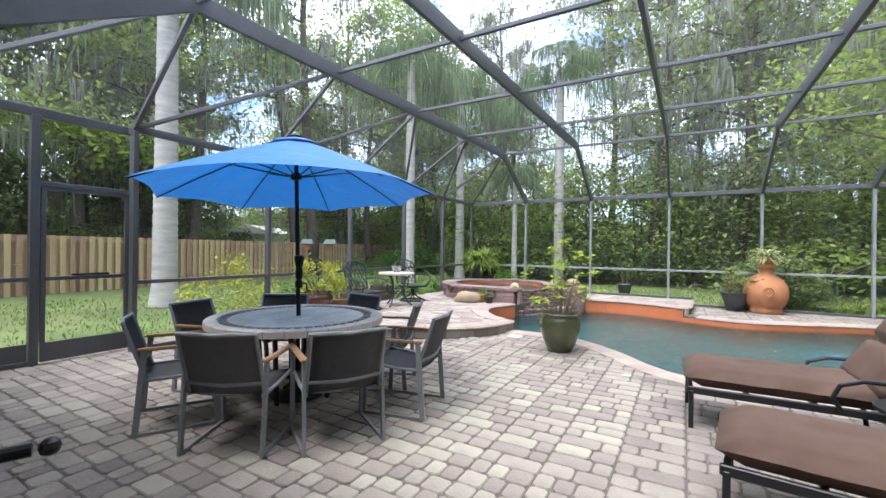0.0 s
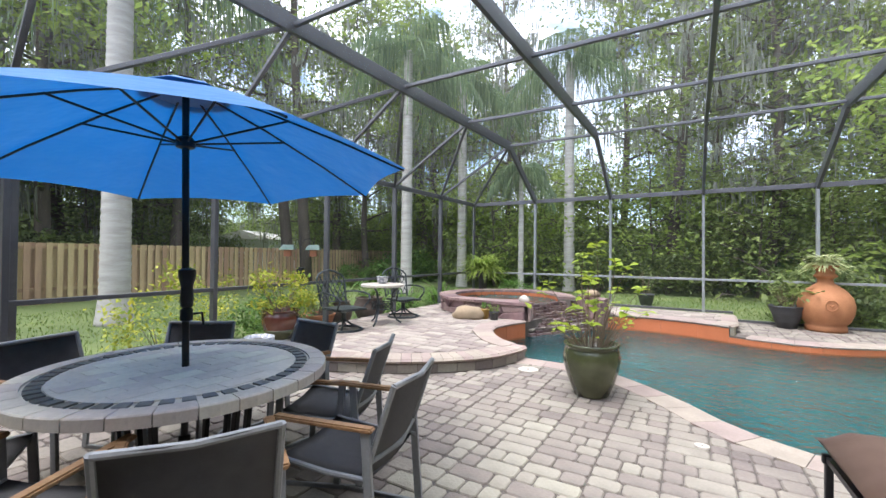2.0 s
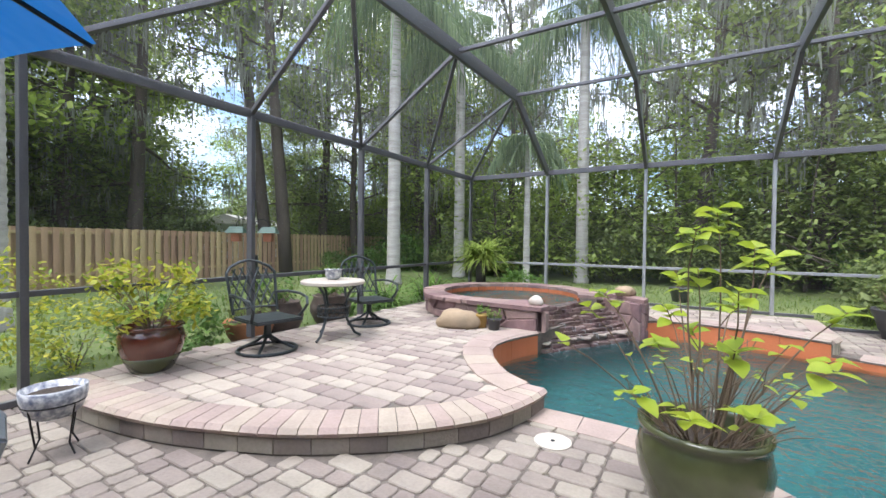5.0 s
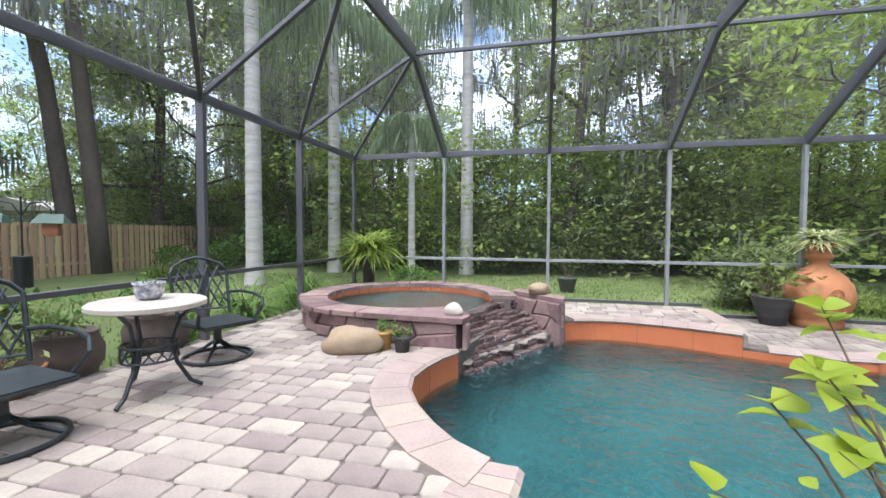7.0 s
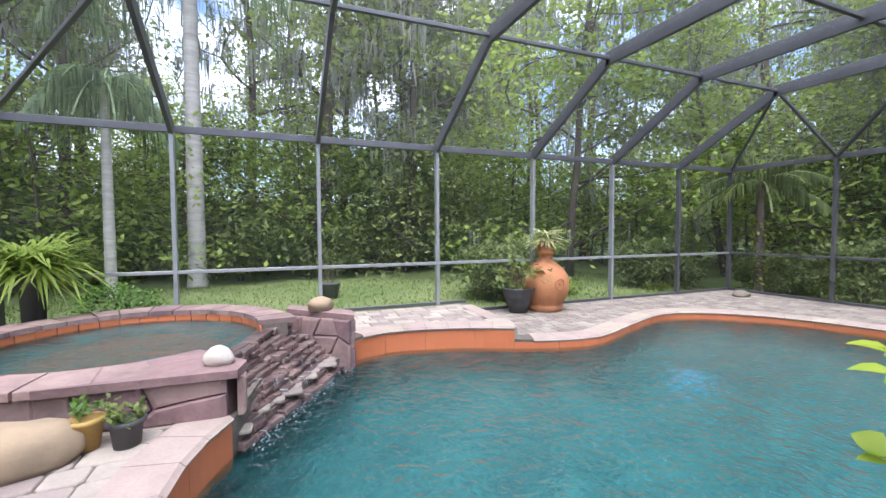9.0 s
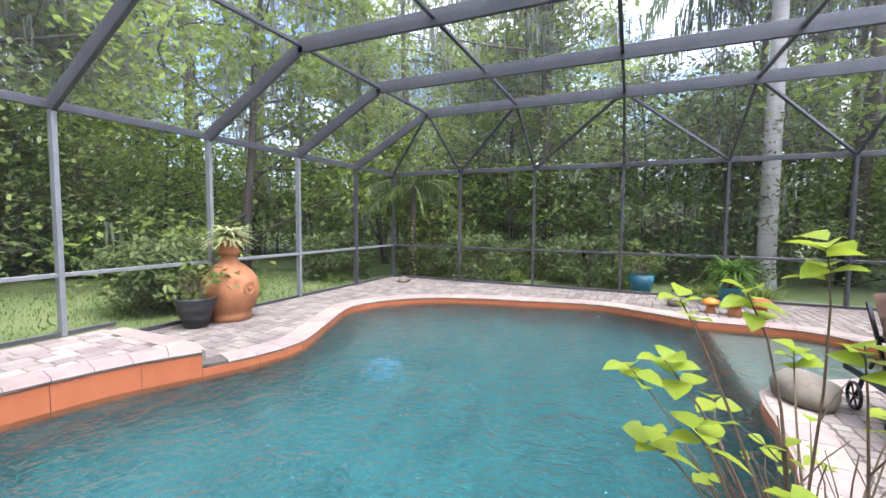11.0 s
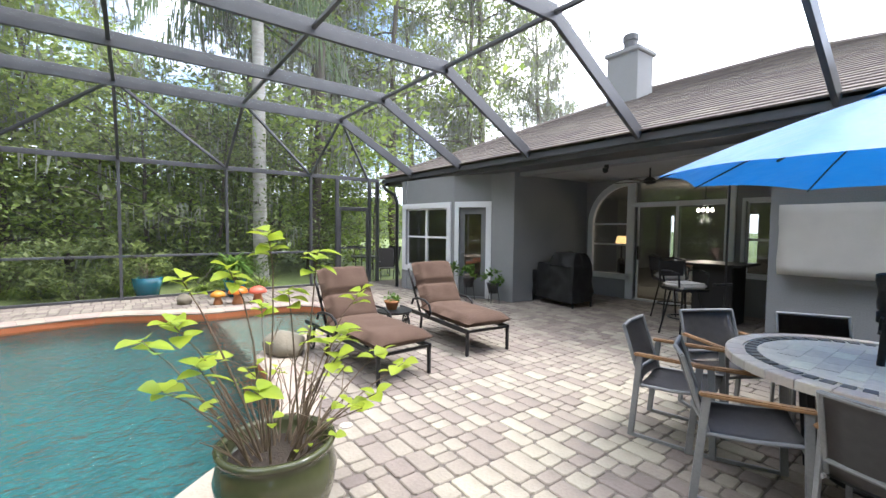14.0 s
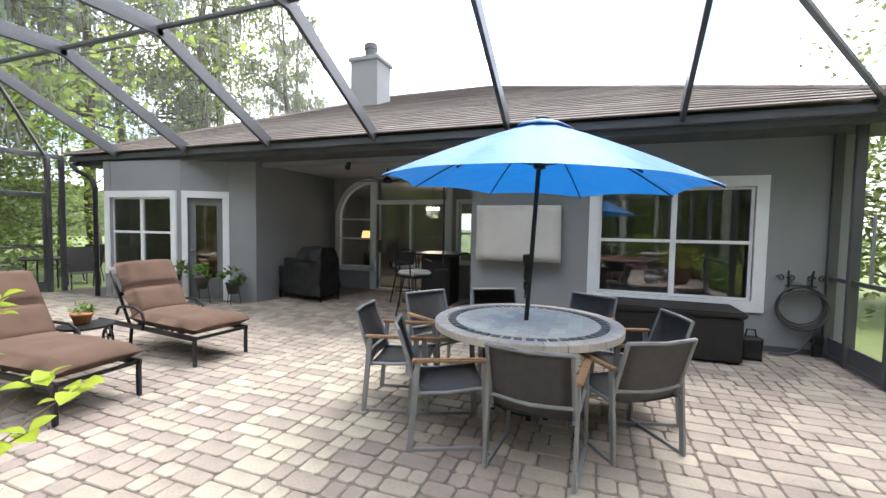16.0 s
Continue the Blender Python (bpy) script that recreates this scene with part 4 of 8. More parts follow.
OAKS = [tree_meshes(11, 15, 0.26, 0.22, 5.4, 7000, 0.27, 190, M_LEAF_OAK),
        tree_meshes(12, 17, 0.24, 0.20, 4.8, 7000, 0.27, 170, M_LEAF_SPRING),
        tree_meshes(13, 19, 0.25, 0.30, 4.6, 4800, 0.26, 280, M_LEAF_OAK, 0.3),
        tree_meshes(14, 12, 0.16, 0.10, 4.4, 6500, 0.26, 80, M_LEAF_SPRING),
        tree_meshes(15, 18, 0.22, 0.30, 4.8, 2400, 0.20, 360, M_LEAF_OAK, 1.0),
        tree_meshes(16, 14, 0.24, 0.20, 7.0, 8000, 0.20, 420, M_LEAF_SPRING),
        tree_meshes(17, 20, 0.30, 0.42, 4.2, 3500, 0.22, 340, M_LEAF_SPRING, 0.2, 0.004)]
YOUNG = [tree_meshes(21, 6.0, 0.07, 0.08, 2.6, 2700, 0.22, 0, M_LEAF_SPRING),
         tree_meshes(22, 7.0, 0.08, 0.10, 2.8, 2700, 0.22, 30, M_LEAF_DARK),
         tree_meshes(23, 5.0, 0.06, 0.06, 2.4, 2700, 0.21, 0, M_LEAF_OAK)]
OAK_LABEL = ["tall live oak draped with grey hanging moss", "tall tree with fresh green spring leaves and moss", "tall moss-hung cypress at the wood's edge",
             "slender spring-green tree at the wood's edge", "bare-crowned tall tree hung with grey moss", "wide-limbed oak with fresh leaves and long hanging moss", "tall straight pine-like trunk hung with moss"]
YOUNG_LABEL = ["young bright green tree in the understorey", "dark green understorey tree in the wood", "bushy green sapling at the wood's edge"]


def scatter(n, area, kinds, pool_of, labels, group, size=(0.8, 1.2), gap=2.0, seed=3):
    rng = np.random.default_rng(seed)
    done = []
    tries = 0
    while len(done) < n and tries < n * 40:
        tries += 1
        x, y = area(rng)
        if pool_of is OAKS and inside(x, y, [(-4.5, 20), (-8.5, 20), (-11.5, 54), (-4.5, 54)]):
            continue
        if edge_distance(x, y, [(-10, 10), (-33.5, 25.3)], False) < 2.6 or inside(x, y, [(-15.5, -12), (-15.5, 2), (-18, 22), (-14, 22), (-8, 12)]):
            continue
        if all((x - a) ** 2 + (y - b) ** 2 > gap * gap for a, b in done):
            done.append((x, y))
            k = kinds[rng.integers(0, len(kinds))]
            plant_tree("tree", labels[k], pool_of[k], x, y, rng.uniform(0, 360), rng.uniform(*size), group)


scatter(26, lambda r: (r.uniform(-26, 16), r.uniform(23, 40)), [0, 1, 2, 4, 4, 4], OAKS, OAK_LABEL, "woodland trees", (0.85, 1.15), 3.0, 1)
scatter(18, lambda r: (r.uniform(-42, -21), r.uniform(-8, 30)), [0, 1, 2, 2, 4], OAKS, OAK_LABEL, "woodland trees", (0.85, 1.15), 3.2, 2)
scatter(26, lambda r: (r.uniform(12.5, 32), r.uniform(-6, 30)), [4, 4, 4, 2, 3], OAKS, OAK_LABEL, "woodland trees", (0.75, 1.05), 2.8, 3)
scatter(6, lambda r: (r.uniform(-30, 20), r.uniform(38, 50)), [0, 1, 3], OAKS, OAK_LABEL, "woodland trees", (1.0, 1.3), 3.5, 9)
scatter(6, lambda r: (r.uniform(-50, -38), r.uniform(-5, 40)), [0, 1, 3], OAKS, OAK_LABEL, "woodland trees", (1.0, 1.25), 3.5, 10)
scatter(5, lambda r: (r.uniform(11, 20), r.uniform(-20, -8)), [4, 4, 2], OAKS, OAK_LABEL, "woodland trees", (0.8, 1.05), 3.0, 4)
scatter(52, lambda r: (r.uniform(-24, 14), r.uniform(20.5, 30)), [0, 0, 0, 2], YOUNG, YOUNG_LABEL, "understorey trees", (0.7, 1.1), 1.5, 5)
scatter(40, lambda r: (r.uniform(-33, -18.5), r.uniform(-8, 30)), [1, 1, 2], YOUNG, YOUNG_LABEL, "understorey trees", (0.8, 1.2), 1.6, 6)
scatter(44, lambda r: (r.uniform(11.0, 22), r.uniform(-2, 24)), [0, 0, 1, 2], YOUNG, YOUNG_LABEL, "understorey trees", (0.6, 1.0), 1.5, 7)

# far woods, a ring behind the trees
bm = bmesh.new()
ring = []
for k in range(72):
    a = k * math.pi / 36
    ring.append([bm.verts.new((62 * math.cos(a), 8 + 62 * math.sin(a), z)) for z in (-1, 4.0, 6.0 + 3 * noise.noise((k * 0.7, 0, 3)))])
for k in range(72):
    a, b = ring[k], ring[(k + 1) % 72]
    if 47 <= k <= 61:
        continue
    for i in range(2):
        bm.faces.new((a[i], b[i], b[i + 1], a[i + 1]))
M_FAR = mat("far_woods", (0.10, 0.13, 0.055), (0.20, 0.23, 0.11), 0.4, 1.0, 0, 0.8, 3.0)
tagged(part("backdrop", bm, M_FAR), "dark green distant woods behind the trees", "woods", kind="structure")


def palm_meshes(seed, height, r, fronds, flen, leaflet, material, droop=1.0):
    rng = np.random.default_rng(seed)
    bm = bmesh.new()
    n = int(height / 0.16)
    prof = []
    for k in range(n + 1):
        f = k / n
        rr = r * (1.25 - 0.35 * f + 0.3 * max(0, 0.06 - f) / 0.06)
        prof += [(rr * 1.03, f * height - 0.02), (rr * 0.97, f * height + 0.05)]
    lathe(prof, 14, bm=bm)
    trunk = mesh_of("trunk", bm, M_PALMBARK if height > 4 else M_BARK, True)
    verts = []
    for k in range(fronds):
        a = k * 2.399 + rng.uniform(-0.2, 0.2)
        up = rng.uniform(-0.2, 1.25)
        d = np.array([np.cos(a), np.sin(a), 0])
        s = np.array([-np.sin(a), np.cos(a), 0])
        m = 34
        last = None
        for j in range(m):
            t = j / (m - 1)
            rad = flen * (t * (0.66 + 0.2 * (1 - abs(up)))) * (1 if up < 0.9 else 0.75)
            z = height + flen * (up * t * 0.85 - 0.85 * droop * t * t)
            p = d * rad + np.array([0, 0, z])
            if last is not None and j % 2 == 0:
                w = s * 0.02
                verts += [last - w, last + w, p + w, p - w]
                last = p
            elif last is None:
                last = p
            if t > 0.12:
                for side in (-1, 1):
                    L = leaflet * (0.5 + 0.9 * math.sin(math.pi * min(1, t * 0.9 + 0.08))) * rng.uniform(0.8, 1.15)
                    out = s * side * rng.uniform(0.25, 0.7) + d * 0.35
                    tip = p + out * L * 0.6 + np.array([0, 0, -L * rng.uniform(0.55, 0.95)])
                    mid = p + out * L * 0.5 + np.array([0, 0, -L * 0.12])
                    w = d * 0.032
                    verts += [p, mid + w, tip, mid - w]
    v = np.array(verts)
    crown = mesh_np("crown", v.tolist(), quads(len(v) // 4), material)
    return trunk, crown


def palm(x, y, seed, height, r=0.17, fronds=20, flen=3.6, leaflet=1.15, label="tall grey-trunked palm with drooping feathery fronds", z=-0.12, droop=1.0):
    t = thing("palm_tree", label, "palm", (x, y, z), 0, "garden palms")
    for nm, me in zip(("trunk", "crown"), palm_meshes(seed, height, r, fronds, flen, leaflet, M_FROND if droop > 0.9 else M_LEAF_DARK, droop)):
        o = new(nm, me)
        o.parent = t
    return t


palm(-10.8, 5.6, 1, 9.5, 0.225)
palm(-10.15, 15.1, 2, 9.6, 0.19)
palm(-9.85, 19.2, 3, 9.8, 0.19)
palm(-4.9, 19.7, 4, 9.8, 0.19)
palm(-6.4, 17.9, 5, 5.0, 0.10, 16, 1.7, 0.6, "short slim palm with a drooping green crown")
palm(10.2, 3.4, 6, 9.4, 0.17)
palm(8.2, 12.5, 7, 2.75, 0.10, 18, 1.7, 0.4, "small date palm with ivy on its trunk", droop=0.62)

for x_, y_, k_ in ((-18.7, 16.4, 6), (-17.5, 16.5, 6), (13.5, 9.3, 2), (12.5, 1.0, 1)):
    plant_tree("tree", "tall bare-trunked tree hung with grey moss", OAKS[k_], x_, y_, x_ * 40, 1.05, "woodland trees")

for x_, y_, k_, s_ in ((-20.5, 11.5, 0, 1.15), (-19.6, 6.8, 1, 1.05), (-19.5, 20.5, 0, 1.1), (-20.5, 2.2, 0, 1.1), (-14.5, 24.5, 0, 1.1), (15.5, -4.5, 2, 0.95), (18.5, -1.5, 2, 1.0), (14.2, -9.0, 2, 0.9)):
    plant_tree("tree", OAK_LABEL[k_], OAKS[k_], x_, y_, x_ * 33, s_, "woodland trees")

for x_, y_, k_, s_ in ((6.6, 17.6, 3, 0.95), (2.2, 22.5, 4, 1.0), (-21.5, 9.5, 5, 1.05), (-17.8, 21.5, 5, 0.95), (-20.8, 4.5, 5, 1.0), (11.5, 15.5, 3, 0.8)):
    plant_tree("tree", OAK_LABEL[k_], OAKS[k_], x_, y_, x_ * 51, s_, "woodland trees")

# thicket past the end of the house
for x_, y_, k_, s_ in ((-10.5, -2.6, 1, 0.8), (-11.5, -4.6, 0, 0.9), (-9.6, -4.4, 2, 0.9), (-12.8, -2.8, 2, 1.0), (-11.2, -7.2, 1, 1.0), (-9.2, -6.8, 0, 0.8), (-13.5, -5.5, 0, 1.0)):
    plant_tree("tree", YOUNG_LABEL[k_], YOUNG[k_], x_, y_, x_ * 77, s_, "understorey trees")

# grass blades on the lawn by the screen
gr_rng = np.random.default_rng(5)
gn = 26000
gx = np.concatenate([gr_rng.uniform(-14, -6.7, gn // 2), gr_rng.uniform(-8, 8, gn // 2)])
gy = np.concatenate([gr_rng.uniform(0.5, 18, gn // 2), gr_rng.uniform(13.0, 19.5, gn // 2)])
gc = np.stack([gx, gy, np.full(gn, -0.125)], 1)
gv = leaf_cloud(gc, 0.085, 0.022, gr_rng, -1.0, 0.35)
tagged(new("grass", mesh_np("grass", gv.tolist(), quads(gn), leaf_mat("grass_blade", (0.09, 0.15, 0.032), (0.22, 0.27, 0.075), 0.6, 0.3, 0.6))), "short green grass blades across the lawn", "grass", kind="stuff")

ivy_rng = np.random.default_rng(4)
ia, iz = ivy_rng.uniform(0, 6.28, 260), ivy_rng.uniform(0.2, 1.9, 260)
ivy = mesh_np("ivy", leaf_cloud(np.stack([0.14 * np.cos(ia), 0.14 * np.sin(ia), iz], 1), 0.10, 0.07, ivy_rng).tolist(), quads(260), M_YELLOW)
o = tagged(new("ivy", ivy), kind="stuff")
o.parent = bpy.data.objects["palm_tree.006"]

# board fence along the garden
fence = thing("fence", "shadowbox fence of weathered cedar boards", "fence")
board = mesh_of("board", box((-0.012, -0.07, 0), (0.012, 0.07, 1.80), 0.004), M_WOODFENCE)
rail = mesh_of("rail", box((-0.02, -1.2, -0.045), (0.02, 1.2, 0.045)), M_WOODFENCE)
for k in range(300):
    o = new("board", board)
    o.parent = fence
    o.matrix_world = pose(-15.6 - 0.127 * (-8 + k * 0.125) + (0.045 if k % 2 else -0.045), -8 + k * 0.125, -0.16 + 0.02 * noise.noise((k * 0.9, 1, 2)))
for k in range(16):
    for z in (0.3, 1.5):
        o = new("rail", rail)
        o.parent = fence
        o.matrix_world = pose(-15.6 - 0.127 * (-6.8 + k * 2.4), -6.8 + k * 2.4, z, 0, 0, 7.2)

# garden shed beyond the fence
shed = thing("garden_shed", "small white shed with a pale gabled roof beyond the fence", "shed", (-33.5, 25.3, -0.12), -60)
shed.scale = (1.5, 1.3, 1.15)
part("wall", box((-2.2, -1.6, 0), (2.2, 1.6, 2.35)), M_WHITE, shed)
bm = bmesh.new()
pv = [bm.verts.new(p) for p in ((-2.5, -1.9, 2.30), (2.5, -1.9, 2.30), (2.5, 1.9, 2.30), (-2.5, 1.9, 2.30), (-2.5, 0, 2.95), (2.5, 0, 2.95))]
for f in ((0, 1, 5, 4), (2, 3, 4, 5), (0, 4, 3), (1, 2, 5), (3, 2, 1, 0)):
    bm.faces.new([pv[k] for k in f])
part("roof", bm, mat("pale_roof", (0.62, 0.60, 0.57), (0.55, 0.53, 0.50), 3, 0.8), shed)
part("door", box((-0.5, -1.64, 0), (0.5, -1.6, 1.9), 0.01), M_FASCIA, shed)


def shrub_mesh(seed, r, h, n, leaf, material, blade=False):
    """Stems and leaves of a shrub; blade: long arching leaves from the base."""
    rng = np.random.default_rng(seed)
    if blade:
        out = []
        for k in range(n):
            a = rng.uniform(0, 2 * np.pi)
            d = np.array([np.cos(a), np.sin(a), 0])
            s = np.array([-np.sin(a), np.cos(a), 0])
            L = leaf * rng.uniform(0.6, 1.2)
            b = np.array([*(rng.normal(0, 0.12, 2) * r), 0])
            up = rng.uniform(0.4, 1.2)
            pts = [b + d * L * t * (0.35 + 0.5 * t) + np.array([0, 0, L * (up * t - 0.75 * t * t)]) for t in (0, 0.35, 0.7, 1.0)]
            ws = (0.4, 1.0, 0.8, 0.08)
            for i in range(3):
                w0, w1 = s * ws[i] * 0.02, s * ws[i + 1] * 0.02
                out += [pts[i] - w0, pts[i] + w0, pts[i + 1] + w1, pts[i + 1] - w1]
        v = np.array(out)
        return mesh_np("leaves", v.tolist(), quads(len(v) // 4), material)
    k = max(12, n // 40)
    cl = rng.normal(0, 1, (k, 3))
    cl /= np.linalg.norm(cl, axis=1)[:, None]
    cl *= rng.uniform(0.55, 1.0, (k, 1)) ** 0.5
    cl = cl * (r, r, h * 0.5) + (0, 0, h * 0.55)
    c = cl[rng.integers(0, k, n)] + rng.normal(0, 0.16, (n, 3)) * (r, r, h * 0.5)
    c[:, 2] = np.maximum(c[:, 2], 0.02)
    return mesh_np("leaves", leaf_cloud(c, leaf, leaf * 0.55, rng, 0.0, 0.6).tolist(), quads(n), material)


def shrub(x, y, me, label, turn=0, size=1.0, z=-0.12, name="shrub", group=""):
    t = thing(name, label, "shrub", (x, y, z), turn, group)
    t.scale = (size, size, size)
    o = new("leaves", me)
    o.parent = t
    rng = np.random.default_rng(int(abs(x * 31 + y * 17)) + 1)
    bm = bmesh.new()
    for k in range(6):
        a = k * 1.05
        bm_tube(bm, [(0.04 * math.cos(a), 0.04 * math.sin(a), -0.02), (0.15 * math.cos(a), 0.15 * math.sin(a), 0.25), (0.28 * math.cos(a), 0.28 * math.sin(a), 0.5)], 0.012, 5, r_end=0.004)
    part("stem", bm, M_BARK, t)
    return t


SH_YEL = shrub_mesh(31, 0.75, 1.5, 950, 0.10, M_YELLOW)
SH_GRN = shrub_mesh(32, 0.8, 1.0, 1800, 0.12, M_FERN)
SH_DRK = shrub_mesh(33, 1.0, 1.3, 2000, 0.14, M_LEAF_DARK)
SH_BLADE = shrub_mesh(34, 0.8, 1.0, 90, 1.15, M_FERN, True)
SH_SWORD = shrub_mesh(35, 1.0, 1.0, 120, 0.85, M_LEAF_SPRING, True)
for k, (x, y, me, lab, s) in enumerate([
        (-7.1, 4.75, SH_YEL, "leggy yellow-green shrub outside the screen", 0.85), (-7.3, 5.6, SH_YEL, "leggy yellow-green shrub outside the screen", 0.7),
        (-7.0, 3.3, SH_BLADE, "grassy clump of arching leaves at the screen", 0.6), (-6.8, 6.4, SH_GRN, "low green shrub at the screen", 0.7), (-15.2, 17.4, SH_GRN, "rounded green shrub by the fence", 0.9), (-14.6, 16.2, SH_SWORD, "bright fern clump by the fence", 1.2),
        (-7.0, 9.6, SH_BLADE, "tall grassy clump at the screen", 1.0),
        (-7.1, 11.0, SH_BLADE, "tall grassy clump at the screen", 1.2), (-6.9, 12.2, SH_BLADE, "tall grassy clump at the screen", 1.15),
        (-7.6, 13.4, SH_BLADE, "tall grassy clump at the screen", 1.2), (-5.2, 14.2, SH_GRN, "low green shrub on the lawn edge", 0.7),
        (-12.5, 21.5, SH_GRN, "rounded green shrub by the fence", 1.2), (-14.5, 18.5, SH_GRN, "rounded green shrub by the fence", 1.0),
        (-3.6, 22.0, SH_YEL, "bright yellow-green shrub across the lawn", 0.9), (-6.0, 22.3, SH_YEL, "bright yellow-green shrub across the lawn", 0.9)]):
    shrub(x, y, me, lab, k * 67, s)
rs = np.random.default_rng(77)
for k in range(16):
    shrub(rs.uniform(1.5, 8.5), rs.uniform(13.7, 15.6), SH_SWORD if k % 3 else SH_DRK, "sword fern clump under the trees", rs.uniform(0, 360), rs.uniform(0.6, 1.0), group="ferns")
for k in range(30):
    shrub(rs.uniform(8.3, 11.0), rs.uniform(3.5, 14), SH_SWORD if k % 3 else SH_DRK, "sword fern clump under the trees", rs.uniform(0, 360), rs.uniform(0.6, 1.0), group="ferns")
for k in range(26):
    shrub(rs.uniform(-20, 10), rs.uniform(20.5, 24), SH_DRK if k % 2 else SH_GRN, "dense shrub at the wood's edge", rs.uniform(0, 360), rs.uniform(0.9, 1.7), group="wood edge shrubs")
for k in range(14):
    shrub(rs.uniform(-23, -19), rs.uniform(-4, 28), SH_DRK, "dense shrub behind the fence", rs.uniform(0, 360), rs.uniform(1.0, 1.9), group="wood edge shrubs")

# ---- dining set ----
TABLE = (-2.95, 2.93)
M_TABLETILE = mat("grey_stone_tile", (0.74, 0.67, 0.56), (0.65, 0.58, 0.48), 5, 0.85, 0, 0.25, 40, island=0.10, objrand=0.10, spots=0.15)
M_TABLEEDGE = mat("buff_stone_edge", (0.58, 0.52, 0.45), (0.50, 0.44, 0.38), 6, 0.6, 0, 0.25, 40, objrand=0.08)
M_DARKTILE = mat("dark_mosaic_tile", (0.15, 0.15, 0.145), (0.10, 0.10, 0.10), 8, 0.45, 0, 0.2, 40, objrand=0.25)
M_CUSHION = mat("brown_cushion_cloth", (0.098, 0.057, 0.037), (0.078, 0.044, 0.029), 4, 0.9, 0, 0.35, 220)
M_OLIVE = mat("olive_glaze", (0.055, 0.062, 0.024), (0.085, 0.09, 0.04), 3, 0.22, 0, 0.04, 20, coat=0.5)
M_BROWNGLAZE = mat("brown_glaze", (0.085, 0.022, 0.012), (0.12, 0.035, 0.018), 3, 0.15, 0, 0.03, 20, coat=0.7)
M_SOIL = mat("potting_soil", (0.05, 0.035, 0.025), (0.03, 0.022, 0.016), 30, 0.95, 0, 0.9, 90)
M_CLAY = mat("terracotta_clay", (0.46, 0.20, 0.085), (0.36, 0.15, 0.065), 4, 0.8, 0, 0.3, 50, spots=0.3)
M_GREYPOT = mat("dark_grey_pot", (0.05, 0.05, 0.052), (0.07, 0.07, 0.072), 6, 0.6, 0, 0.2)
M_BLUEPOT = mat("teal_glaze", (0.012, 0.13, 0.19), (0.02, 0.17, 0.22), 3, 0.2, 0, 0.03, coat=0.5)
M_BOULDER = mat("sandstone_boulder", (0.34, 0.25, 0.155), (0.25, 0.19, 0.125), 3, 0.9, 0, 0.7, 14, spots=0.35)
M_ROCKGREY = mat("grey_brown_rock", (0.22, 0.19, 0.14), (0.15, 0.13, 0.10), 5, 0.9, 0, 0.7, 20, spots=0.3)
M_BRONZECAST = mat("cast_aluminium", (0.045, 0.052, 0.058), (0.07, 0.08, 0.085), 9, 0.38, 0.6, 0.1, 60)
M_STEM = mat("plant_stem", (0.17, 0.125, 0.08), (0.12, 0.085, 0.055), 20, 0.8, 0, 0.3)
M_COVER = mat("black_vinyl_cover", (0.006, 0.006, 0.007), (0.010, 0.010, 0.011), 4, 0.62, 0, 0.3, 9)
M_TVCOVER = mat("beige_canvas_cover", (0.50, 0.485, 0.46), (0.44, 0.425, 0.40), 3, 0.85, 0, 0.2, 200)
M_RESIN = mat("dark_resin", (0.010, 0.009, 0.009), (0.016, 0.014, 0.014), 8, 0.65, 0, 0.1, 60)
M_CREAM = mat("cream_ceramic", (0.52, 0.47, 0.40), (0.46, 0.41, 0.35), 6, 0.4, 0, 0.05)
M_BLUEWHITE = mat("blue_patterned_ceramic", (0.62, 0.62, 0.62), (0.06, 0.075, 0.13), 26, 0.25, 0, 0.02)

table = thing("dining_table", "round stone-tiled patio table with a dark mosaic ring", "table", (*TABLE, 0))


def wedge(r0, r1, a0, a1, z0, z1, seg=2):
    bm = bmesh.new()
    rows = []
    for k in range(seg + 1):
        a = a0 + (a1 - a0) * k / seg
        c, s = math.cos(a), math.sin(a)
        rows.append([bm.verts.new((r * c, r * s, z)) for r, z in ((r0, z0), (r1, z0), (r1, z1 - 0.006), (r1 - 0.006, z1), (r0, z1))])
    for a, b in zip(rows, rows[1:]):
        for i in range(5):
            bm.faces.new((a[i], a[(i + 1) % 5], b[(i + 1) % 5], b[i]))
    bm.faces.new(rows[0][::-1])
    bm.faces.new(rows[-1])
    bmesh.ops.recalc_face_normals(bm, faces=bm.faces[:])
    return bm


top = part("tabletop", lathe([(0.30, 0.695), (0.755, 0.695), (0.755, 0.732), (0.0001, 0.732)], 64), M_TABLEEDGE, table)
edge_me = mesh_of("edge_tile", wedge(0.685, 0.785, 0.004, 2 * math.pi / 30 - 0.004, 0.685, 0.742), M_TABLEEDGE)
ring_me = mesh_of("mosaic_tile", wedge(0.606, 0.672, 0.022, 2 * math.pi / 48 - 0.022, 0.732, 0.7415, 1), M_DARKTILE)
for k in range(30):
    o = new("edge_tile", edge_me)
    o.parent = top
    o.matrix_basis = pose(0, 0, 0, 0, 0, k * 12)
for k in range(48):
    o = new("mosaic_tile", ring_me)
    o.parent = top
    o.matrix_basis = pose(0, 0, 0, 0, 0, k * 7.5)
tiles = bmesh.new()
for i in range(-6, 6):
    for j in range(-4, 5):
        cx, cy = i * 0.115 + 0.0575, j * 0.19 + (0.095 if i % 2 else 0.0)
        if all(math.hypot(cx + sx * 0.056, cy + sy * 0.0935) < 0.594 for sx in (-1, 1) for sy in (-1, 1)):
            bm_box(tiles, (cx - 0.056, cy - 0.0935, 0.732), (cx + 0.056, cy + 0.0935, 0.7405))
